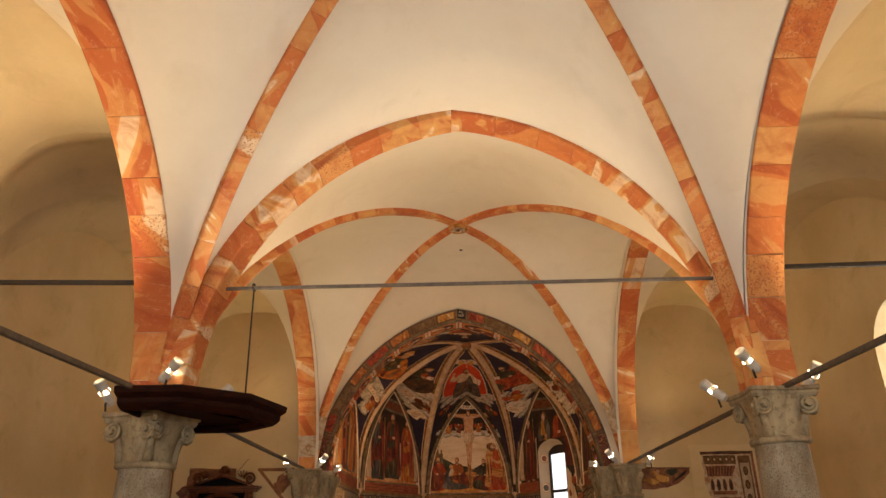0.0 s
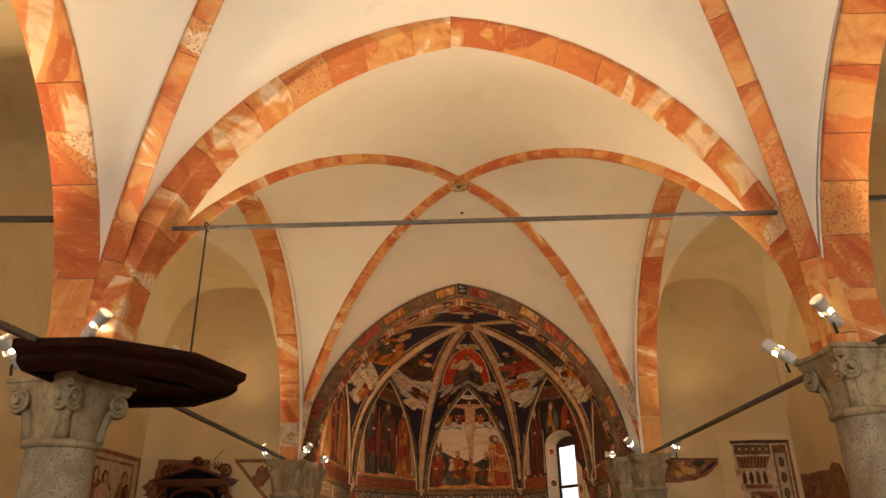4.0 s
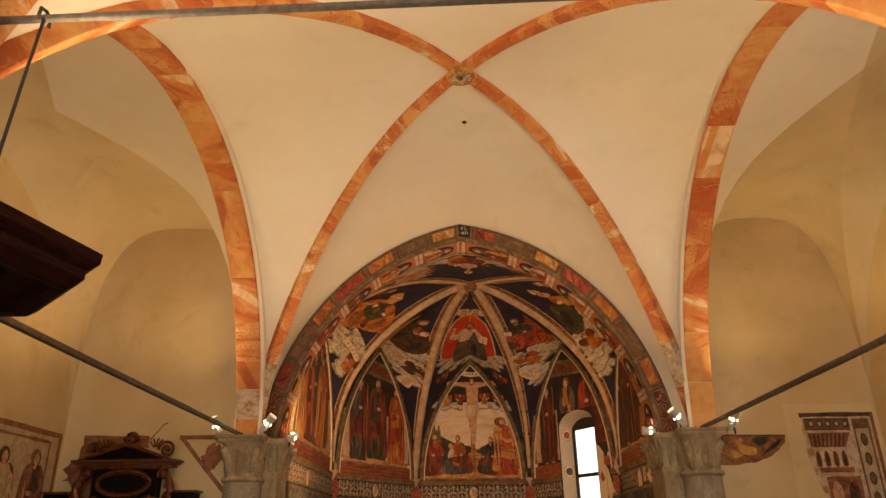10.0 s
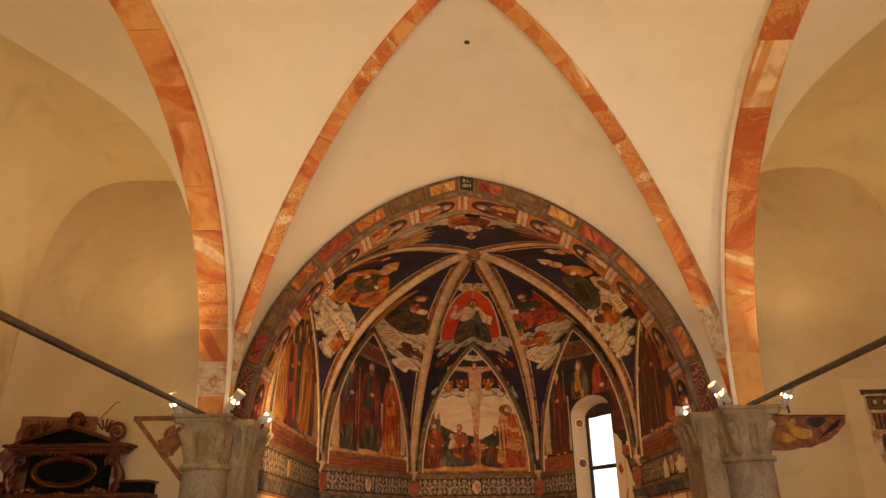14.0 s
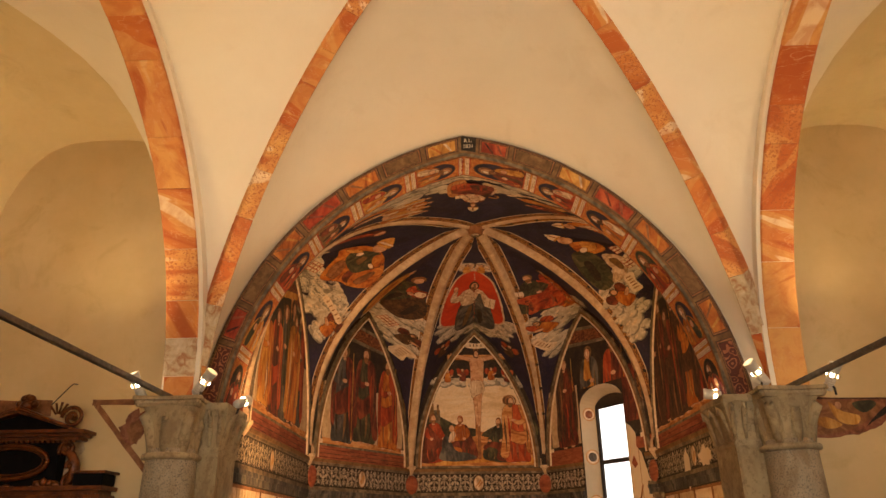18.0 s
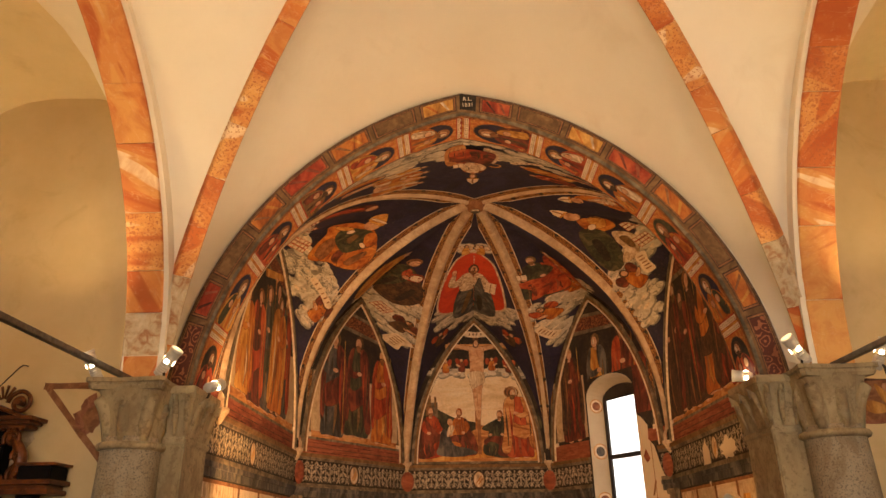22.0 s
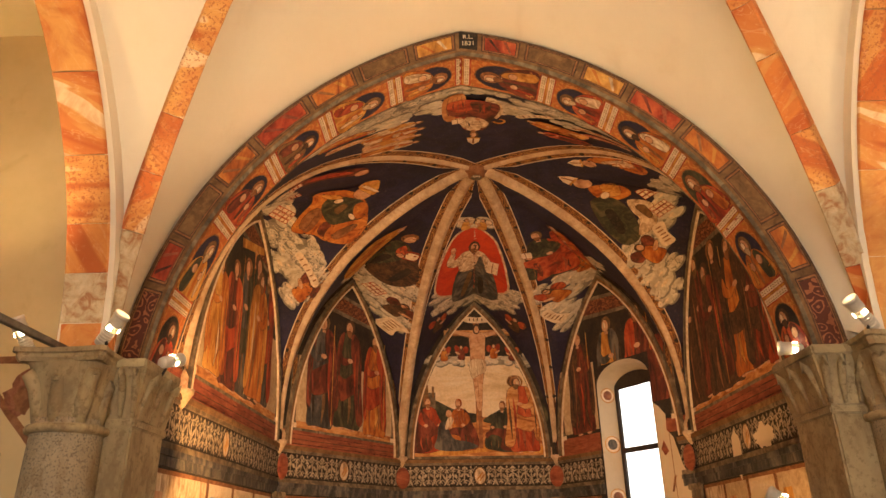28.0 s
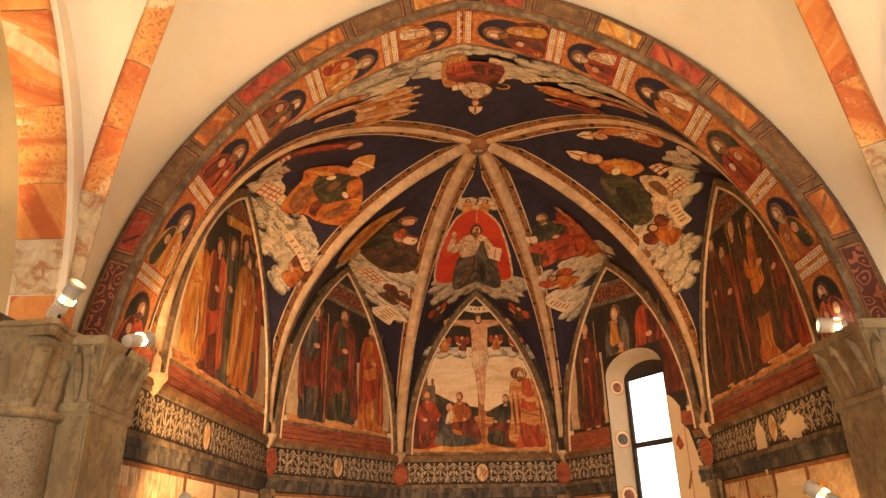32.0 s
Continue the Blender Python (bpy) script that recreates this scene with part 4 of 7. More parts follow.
def web_strip(k, side, near, far, material, name, parent, drop=0.006):
    """A painted border on web k along one of its ribs, between two distances from the rib."""
    edge = resample(wall_arches[k] if k < 5 else front, 64)
    lift = Vector((0, 0, 0.06 if k < 5 else 0))
    ra, rb = (apse_ribs[k], apse_ribs[k + 1]) if k < 5 else (apse_ribs[0], apse_ribs[5])
    ribs = [p + lift for p in resample(ra, 32)] + [p + lift for p in resample(rb, 32)[-2::-1]]
    rows = []
    span = range(0, 33) if side < 0 else range(32, 65)
    for i in span:
        a, r = edge[i], ribs[i]
        length = (a - r).length
        if length < 0.04:
            continue
        row = []
        along = (ribs[min(i + 1, 64)] - ribs[max(i - 1, 0)]).normalized()
        slope = max(((a - r) / length).cross(along).length, 0.25)
        for dist in (near, (near + far) / 2, far):
            row.append(on_web(k, a.lerp(r, 1 - min(dist / slope / length, 0.9)), drop)[0])
        rows.append(row)
    return part(name, grid_mesh(rows, True), material, parent)


for k in range(6):
    border = tagged(empty("vault_border"), "painted gold scroll border with thin white edges along the apse ribs", "border", "vault borders")
    for side in (-1, 1):
        band = web_strip(k, side, 0.05, 0.195, GOLDSCROLL, "scroll_band", border).data
        web_strip(k, side, 0.189, 0.206, SCROLL, "white_line", border, 0.009)
        line = [(band.vertices[i].co + band.vertices[i + 1].co) / 2 for i in range(1, len(band.vertices), 3)]
        for q in resample(line, 12)[1:-1]:
            place, up = on_web(k, q, 0.007)
            m = Matrix.Translation(place) @ up.to_track_quat("Z", "Y").to_matrix().to_4x4()
            part("painted_dot", lathe([(0.0, 0.005), (0.026, 0.004), (0.034, 0.0)], 10, True, m), BLACK, border)

for k in range(5):
    root = tagged(empty("wall_arch_moulding"), "painted grey moulding framing the apse wall", "moulding", "wall arch mouldings")
    p, x, length, nrm = wall_plane(k)
    mid = (p + x * length / 2)
    for w0, w1, deep, material, nm in ((0.0, 0.05, 0.035, GREY, "outer_fillet"), (0.05, 0.10, 0.02, STONEGREY, "hollow"), (0.10, 0.125, 0.03, SCROLL, "inner_fillet")):
        rows = [[], [], [], []]
        oa = pointed(length / 2 - 0.1 - w0, WALL_H[k] - 0.05 - w0 * 1.2, 36)
        ia = pointed(length / 2 - 0.1 - w1, WALL_H[k] - 0.05 - w1 * 1.2, 36)
        for (a, z), (b, zz) in zip(oa, ia):
            rows[0].append(mid + x * a + Vector((0, 0, APZ + z)))
            rows[1].append(mid + x * a + Vector((0, 0, APZ + z)) + nrm * deep)
            rows[2].append(mid + x * b + Vector((0, 0, APZ + zz)) + nrm * deep)
            rows[3].append(mid + x * b + Vector((0, 0, APZ + zz)))
        part(nm, grid_mesh(rows, False), material, root)

# ---------------------------------------------------------------- painting on walls and webs
def smooth_line(pts, per=4):
    """A closed smooth outline through a few corner points."""
    out, n = [], len(pts)
    for i in range(n):
        p0, p1, p2, p3 = (Vector(pts[(i + j - 1) % n]) for j in range(4))
        for k in range(per):
            t = k / per
            out.append(0.5 * (2 * p1 + (p2 - p0) * t + (2 * p0 - 5 * p1 + 4 * p2 - p3) * t * t + (3 * p1 - p0 - 3 * p2 + p3) * t ** 3))
    return out


def oval(cx, cy, rx, ry, n=14, turn=0.0):
    c, s = math.cos(turn), math.sin(turn)
    return [Vector((cx + rx * math.cos(a) * c - ry * math.sin(a) * s, cy + rx * math.cos(a) * s + ry * math.sin(a) * c)) for a in (2 * math.pi * k / n for k in range(n))]


def rect(x0, x1, y0, y1):
    return [Vector(v) for v in ((x0, y0), (x1, y0), (x1, y1), (x0, y1))]


COATS = {}


def coat_base(key, layers, thick):
    """The height at which a new shape lies clear of those already painted under it."""
    x, y = [q[0] for pts, _ in layers for q in pts], [q[1] for pts, _ in layers for q in pts]
    x0, x1, y0, y1 = min(x), max(x), min(y), max(y)
    done = COATS.setdefault(key, [])
    base = max([c[4] for c in done if c[0] < x1 and c[1] > x0 and c[2] < y1 and c[3] > y0], default=0.0)
    done.append((x0, x1, y0, y1, base + thick))
    return base


def painted(name, parent, chart, layers, longest=0.22, label="", lift=None, step=None):
    """One flat painted shape: outlines laid over each other, a hair proud of the wall, bent to it by chart."""
    out, mats = bmesh.new(), []
    bent = longest < 0.2
    if step is None:
        step = (0.00012 if len(layers) < 80 else 0.00002) if bent else 0.00005
    if lift is None:
        lift = (0.004 if bent else 0.002) + coat_base(parent.name, layers, step * len(layers) + (0.0004 if bent else 0.0001))
    for n, (outline, material) in enumerate(layers):
        high = lift + step * n
        bm = bmesh.new()
        try:
            bm.faces.new([bm.verts.new((p[0], p[1], 0)) for p in outline])
        except ValueError:
            bm.free()
            continue
        bmesh.ops.triangulate(bm, faces=list(bm.faces))
        bm.normal_update()
        spread = sum(f.normal.z * f.calc_area() for f in bm.faces)
        bmesh.ops.delete(bm, geom=[f for f in bm.faces if f.normal.z * spread < 0 or f.calc_area() < 1e-7], context="FACES_ONLY")
        for _ in range(6):
            longer = [e for e in bm.edges if e.calc_length() > longest]
            if not longer:
                break
            bmesh.ops.subdivide_edges(bm, edges=longer, cuts=1)
            bmesh.ops.triangulate(bm, faces=[f for f in bm.faces if len(f.verts) > 3])
        if material not in mats:
            mats.append(material)
        idx = mats.index(material)
        table = {}
        for v in bm.verts:
            place, normal = chart(v.co.x, v.co.y)
            if place is not None:
                table[v] = out.verts.new(place + normal * high)
                facing = normal
        for f in bm.faces:
            if all(v in table for v in f.verts):
                nf = out.faces.new([table[v] for v in f.verts])
                nf.normal_update()
                if nf.normal.dot(facing) < 0:
                    nf.normal_flip()
                nf.material_index, nf.smooth = idx, bent
        bm.free()
    return part(name, out, mats, parent, label)


def wall_chart(k):
    p, x, length, nrm = wall_plane(k)
    return lambda u, z: (p + x * u + Vector((0, 0, z)), nrm)


def web_chart(k):
    tree = WEB_TREES[k]
    if k == 5:
        o, ux, uy = Vector((0.35, 15.4, 6.1)), Vector((-1, 0, 0)), Vector((0, 1, 0))
    else:
        p, x, length, nrm = wall_plane(k)
        o, ux, uy = p + x * length / 2 + Vector((0, 0, 5.2)), x, (nrm * 0.75 + Vector((0, 0, 0.66))).normalized()
    n = ux.cross(uy).normalized()

    def chart(a, b):
        hit, normal, _, _ = tree.ray_cast(o + ux * a + uy * b + n * 1.2, -n, 4.0)
        if hit is None:
            return None, None
        return hit, (normal if normal.dot(n) > 0 else -normal)

    return chart


def shifted(pts, x, y, s=1.0, mirror=1, turn=0.0):
    c, k = math.cos(turn), math.sin(turn)
    return [Vector((x + mirror * s * (p[0] * c - p[1] * k), y + s * (p[0] * k + p[1] * c))) for p in pts]


TONES = {RED: (WINE, BRICKRED), ORANGE: (RUST, OCHRE), OCHRE: (ORANGE, CREAM), GREEN: (BLACK, STONEGREY), SLATE: (BLACK, STONEGREY), WINE: (HAIR, RED), CREAM: (OCHRE, SCROLL), OLDRED: (HAIR, FLESH), HAIR: (BLACK, RUST)}


def pleat(x, y0, y1, bend, w=0.008):
    """A slender curved fold line."""
    n, left, right = 6, [], []
    for k in range(n + 1):
        f = k / n
        cx = x + bend * math.sin(math.pi * f * 0.9)
        half = w * math.sin(math.pi * min(max(f, 0.06), 0.94))
        y = y0 + (y1 - y0) * f
        left.append(Vector((cx - half, y)))
        right.append(Vector((cx + half, y)))
    return left + right[::-1]


def grown(pts, d):
    """The outline pushed outward by d."""
    n = len(pts)
    turn = sum(pts[k][0] * pts[(k + 1) % n][1] - pts[(k + 1) % n][0] * pts[k][1] for k in range(n))
    out = []
    for k in range(n):
        p, q, w = Vector(pts[k][:2]), Vector(pts[k - 1][:2]), Vector(pts[(k + 1) % n][:2])
        t = w - q
        m = Vector((t.y, -t.x))
        if turn < 0:
            m = -m
        out.append(p + m.normalized() * d if m.length > 1e-9 else p)
    return out


def contoured(layers, skip, d=0.004):
    """Put a thin dark contour under every broad shape."""
    out = []
    for n, (pts, m) in enumerate(layers):
        x = [p[0] for p in pts]
        y = [p[1] for p in pts]
        if min(max(x) - min(x), max(y) - min(y)) > skip:
            out.append((grown(pts, d), HAIR if m not in (HAIR, BLACK) else BLACK))
        out.append((pts, m))
    return out


def robed(x, y, h, robe, mantle, r, mirror=1, halo=False, lean=0.0, hair=None, pale=None, broad=1.0):
    """A tall plain robe-like shape of height h standing at (x, y): robe, mantle, folds and a small oval on top."""
    j = lambda v=0.02: r.uniform(-v, v)  # noqa: E731
    w = r.uniform(0.86, 1.04)
    body = smooth_line([(-0.04, 0.865), (-0.115 * w, 0.82 + j(0.01)), (-0.14 * w, 0.66 + j()), (-0.12 * w, 0.45), (-0.14 * w + j(), 0.2), (-0.15 * w + j(), 0.025), (-0.05, 0.012), (0.05, 0.02), (0.145 * w + j(), 0.025), (0.14 * w, 0.2), (0.12 * w, 0.45), (0.14 * w, 0.66 + j()), (0.11 * w, 0.82 + j(0.01)), (0.04, 0.865)])
    side = smooth_line([(-0.03, 0.87), (-0.12 * w, 0.825), (-0.155 * w, 0.66), (-0.16 * w, 0.4), (-0.19 * w + j(), 0.12 + j(0.04)), (-0.12 * w, 0.07 + j(0.03)), (-0.075, 0.3), (-0.06 + j(0.02), 0.55), (-0.02, 0.72)])
    sash = smooth_line([(-0.12 * w, 0.6), (-0.06, 0.5 + j()), (0.04, 0.44 + j()), (0.13 * w, 0.46), (0.15 * w, 0.36 + j()), (0.08, 0.27 + j(0.05)), (-0.03, 0.3), (-0.13 * w, 0.38)])
    back = smooth_line([(0.06, 0.86), (0.12 * w, 0.81), (0.16 * w, 0.62), (0.165 * w, 0.3), (0.15 * w, 0.14 + j(0.04)), (0.115 * w, 0.2), (0.105, 0.5), (0.085, 0.7)])
    layers = []
    top = Vector((lean * 0.86, 0.925))
    if halo:
        layers.append((oval(top.x, top.y + 0.005, 0.085, 0.085), OCHRE))
        layers.append((oval(top.x, top.y + 0.005, 0.076, 0.076), CREAM))
    layers += [(oval(-0.06, 0.008, 0.034, 0.018), FLESH), (oval(0.06, 0.012, 0.034, 0.018), FLESH), (body, robe)]
    dark, bright = TONES.get(robe, (HAIR, RED))
    for k in range(3):
        fx = -0.07 + 0.07 * k + j(0.015)
        layers.append((pleat(fx, r.uniform(0.03, 0.07), r.uniform(0.3, 0.5), j(0.045), r.uniform(0.01, 0.02)), bright if k == 1 else dark))
    for k in range(2):
        layers.append((pleat(-0.03 + 0.06 * k + j(0.01), 0.5, r.uniform(0.62, 0.78), j(0.012), 0.006), dark))
    layers += [(back, mantle), (side, mantle)]
    if r.random() < 0.65:
        layers.append((sash, mantle))
    md, mb = TONES.get(mantle, (HAIR, RED))
    for k in range(2):
        layers.append((pleat(-0.13 + 0.045 * k, 0.16 + 0.08 * k, 0.7 + 0.02 * k, 0.012 + j(0.01), r.uniform(0.008, 0.014)), mb if k else md))
    layers.append((pleat(0.13 * w, 0.2, 0.7, j(0.01), 0.006), md))
    if pale:
        layers.append((smooth_line([(-0.025, 0.62), (0.03, 0.62), (0.035, 0.76), (0.01, 0.86), (-0.03, 0.8)]), pale))
    arm = smooth_line([(0.12, 0.74), (0.14, 0.62), (0.06, 0.56), (-0.02, 0.6), (0.0, 0.635), (0.07, 0.63)])
    layers += [(arm, robe if r.random() < 0.5 else mantle), (oval(-0.02 + j(0.01), 0.62 + j(0.01), 0.032, 0.022), FLESH)]
    hc = hair or r.choice((HAIR, RUST, HAIR, STONEGREY))
    layers += [(rect(-0.022 + top.x, 0.022 + top.x, 0.83, 0.9), FLESH), (oval(top.x - 0.004, top.y + 0.004, 0.056, 0.07), hc), (oval(top.x + 0.008, top.y - 0.012, 0.043, 0.058), FLESH), (oval(top.x + 0.02, top.y - 0.006, 0.018, 0.032), CREAM if r.random() < 0.3 else FLESH)]
    if r.random() < 0.45:
        layers.append((smooth_line([(top.x - 0.022, top.y - 0.04), (top.x + 0.035, top.y - 0.04), (top.x + 0.024, top.y - 0.085), (top.x, top.y - 0.10), (top.x - 0.016, top.y - 0.08)], 3), RUST if r.random() < 0.6 else STONEGREY))
    out = []
    for pts, material in contoured(layers, 0.045):
        out.append((shifted([(p[0] * (broad if material not in (FLESH, CREAM) or p[1] < 0.8 else 1.0) + lean * p[1], p[1]) for p in pts], x, y, h, mirror), material))
    return out


def seated(x, y, h, robe, mantle, r, mirror=1, turn=0.0, hair=None, pale=None, cap=None, book=True):
    """A broad plain robe-like shape, wider than tall: lap, mantle, folds and a small oval on top."""
    j = lambda v=0.02: r.uniform(-v, v)  # noqa: E731
    layers = [
        (smooth_line([(-0.32, 0.02 + j()), (-0.1, -0.02), (0.12, 0.0), (0.32, 0.04 + j()), (0.34, 0.2), (0.26, 0.36), (0.18, 0.55), (0.15, 0.7), (0.06, 0.78), (-0.06, 0.78), (-0.16, 0.7), (-0.19, 0.55), (-0.28, 0.34), (-0.36, 0.18)]), robe),
        (smooth_line([(-0.35, 0.04), (-0.15, 0.0), (0.02, 0.06), (0.0, 0.24), (0.2, 0.3), (0.3, 0.22), (0.33, 0.32), (0.12, 0.42), (-0.08, 0.42), (-0.14, 0.55), (-0.1, 0.76), (-0.19, 0.68), (-0.24, 0.5), (-0.33, 0.3)]), mantle),
    ]
    dark, bright = TONES.get(mantle, (HAIR, RED))
    rd, rb = TONES.get(robe, (HAIR, RED))
    for k in range(3):
        layers.append((pleat(-0.26 + 0.09 * k + j(0.01), 0.04, r.uniform(0.2, 0.34), j(0.04), r.uniform(0.01, 0.02)), bright if k == 1 else dark))
    for k in range(4):
        layers.append((pleat(0.08 + 0.055 * k, 0.03, r.uniform(0.16, 0.26), j(0.03), 0.009), rd if k % 2 else rb))
    for k in range(4):
        layers.append((pleat(-0.1 + 0.06 * k, 0.45, 0.7, j(0.02), 0.007), rd))
    if pale:
        layers.append((smooth_line([(-0.09, 0.45), (0.1, 0.44), (0.14, 0.6), (0.08, 0.76), (-0.07, 0.76), (-0.13, 0.62)]), pale))
    layers += [(smooth_line([(0.13, 0.7), (0.2, 0.55), (0.24, 0.44), (0.17, 0.42), (0.1, 0.55)]), pale or robe), (smooth_line([(-0.13, 0.7), (-0.22, 0.58), (-0.14, 0.46), (-0.06, 0.46), (-0.11, 0.56)]), pale or robe)]
    layers += [(oval(0.19, 0.44, 0.04, 0.03), FLESH), (oval(-0.07, 0.46, 0.04, 0.03), FLESH)]
    if book:
        layers += [(rect(0.14, 0.3, 0.45, 0.56), SCROLL), (rect(0.215, 0.225, 0.45, 0.56), RUST)]
    hc = hair or HAIR
    layers += [(rect(-0.03, 0.03, 0.74, 0.82), FLESH), (oval(-0.006, 0.885, 0.066, 0.085), hc), (oval(0.01, 0.868, 0.05, 0.07), FLESH), (smooth_line([(-0.024, 0.83), (0.045, 0.83), (0.03, 0.78), (0.01, 0.765), (-0.014, 0.785)], 3), RUST)]
    if cap:
        layers.append((smooth_line([(-0.07, 0.92), (0.08, 0.92), (0.075, 1.02), (0.01, 1.12), (-0.06, 1.02)]), cap))
        layers.append((rect(-0.065, 0.075, 0.925, 0.95), RUST))
    return [(shifted(pts, x, y, h, mirror, turn), m) for pts, m in contoured(layers, 0.06, 0.0045)]


def cloud(x, y, w, h, r, material=None):
    """A bank of soft billows: shaded foot, pale body, bright crest."""
    layers = [(smooth_line([(x - w / 2, y), (x - w * 0.3, y - h * 0.45), (x + w * 0.1, y - h * 0.4), (x + w / 2, y), (x + w * 0.3, y + h * 0.4), (x - w * 0.2, y + h * 0.4)]), CLOUDSHADE)]
    count = int(5 + 34 * w * h / 0.3)
    for k in range(count):
        px, py = x + r.uniform(-0.5, 0.5) * w, y + (0.45 - 0.9 * k / count) * h + r.uniform(-0.03, 0.03)
        q = min(r.uniform(0.055, 0.11), 0.4 * max(h, 0.16))
        layers.append((oval(px + 0.008, py - 0.022, q * 1.15, q * 0.62, 12), CLOUDSHADE))
        layers.append((oval(px, py, q * 1.1, q * 0.55, 12), material or CLOUD))
        layers.append((oval(px - q * 0.2, py + q * 0.14, q * 0.6, q * 0.26, 9), SCROLL if k % 3 == 0 else CLOUD))
    return layers


def cherub(x, y, s, r, mirror=1, robe=None, wing=None):
    """A small rounded winged shape."""
    wing = wing or RED
    layers = [
        (smooth_line([(0.0, 0.5), (-0.25, 0.75), (-0.42, 0.6), (-0.3, 0.35)]), wing),
        (smooth_line([(0.0, 0.5), (0.25, 0.8), (0.4, 0.7), (0.28, 0.4)]), wing),
        (smooth_line([(-0.16, 0.0), (0.18, 0.02), (0.2, 0.25), (0.12, 0.55), (-0.1, 0.55), (-0.2, 0.28)]), robe or FLESH),
        (smooth_line([(0.1, 0.35), (0.32, 0.45), (0.34, 0.38), (0.14, 0.26)]), FLESH),
        (oval(0, 0.68, 0.11, 0.13), HAIR),
        (oval(0.015, 0.67, 0.08, 0.10), FLESH),
    ]
    return [(shifted(p, x, y, s, mirror), m) for p, m in contoured(layers, 0.08, 0.012)]


def curl(cx, cy, r0, r1, a0, a1, w, n=9):
    """A tapering curled stroke."""
    left, right = [], []
    for k in range(n + 1):
        f = k / n
        a, rad, half = a0 + (a1 - a0) * f, r0 + (r1 - r0) * f, w * (1 - 0.6 * f)
        left.append(Vector((cx + (rad + half) * math.cos(a), cy + (rad + half) * math.sin(a))))
        right.append(Vector((cx + (rad - half) * math.cos(a), cy + (rad - half) * math.sin(a))))
    return left + right[::-1]


RED_DISC = smooth_line([(-0.72, 1.1), (-0.1, 0.9), (0.46, 1.1), (0.44, 1.55), (0.26, 2.15), (0.1, 2.46), (-0.19, 2.65), (-0.45, 2.5), (-0.62, 2.1), (-0.75, 1.58)])


def ribbon(x, y, w, length, turn):
    layers = [(shifted(smooth_line([(-w, 0), (w, 0), (w * 0.8, length * 0.5), (w * 1.3, length), (-w * 0.7, length), (-w * 1.1, length * 0.5)]), x, y, 1, 1, turn), SCROLL)]
    for k in range(5):
        z = length * (0.15 + 0.17 * k)
        layers.append((shifted(rect(-w * 0.55, w * 0.5, z, z + 0.018), x, y, 1, 1, turn), RUST))
    return layers


fr = random.Random(11)


def fresco_root(label):
    return tagged(empty("fresco"), label, "fresco", "apse frescoes")


# the five walls: grounds, parapets and rows of robed shapes
SPECS = {
    0: [(2.05, 1.95, HAIR, GREEN), (2.55, 1.86, SLATE, RED), (1.62, 1.75, SLATE, GREEN), (2.22, 1.72, ORANGE, OCHRE), (1.2, 1.56, WINE, RED), (0.72, 1.38, OCHRE, ORANGE)],
    1: [(0.82, 1.84, SLATE, WINE), (1.45, 1.84, GREEN, WINE), (2.14, 1.78, ORANGE, RED)],
    3: [(0.84, 1.78, WINE, HAIR), (1.62, 1.8, OCHRE, SLATE), (2.32, 1.9, WINE, RED)],
    4: [(0.6, 1.88, HAIR, BLACK), (1.12, 1.9, WINE, HAIR), (1.8, 1.9, HAIR, BLACK), (2.3, 1.68, ORANGE, HAIR), (1.45, 1.72, HAIR, WINE), (2.72, 1.42, WINE, HAIR), (3.12, 1.3, RED, WINE)],
}
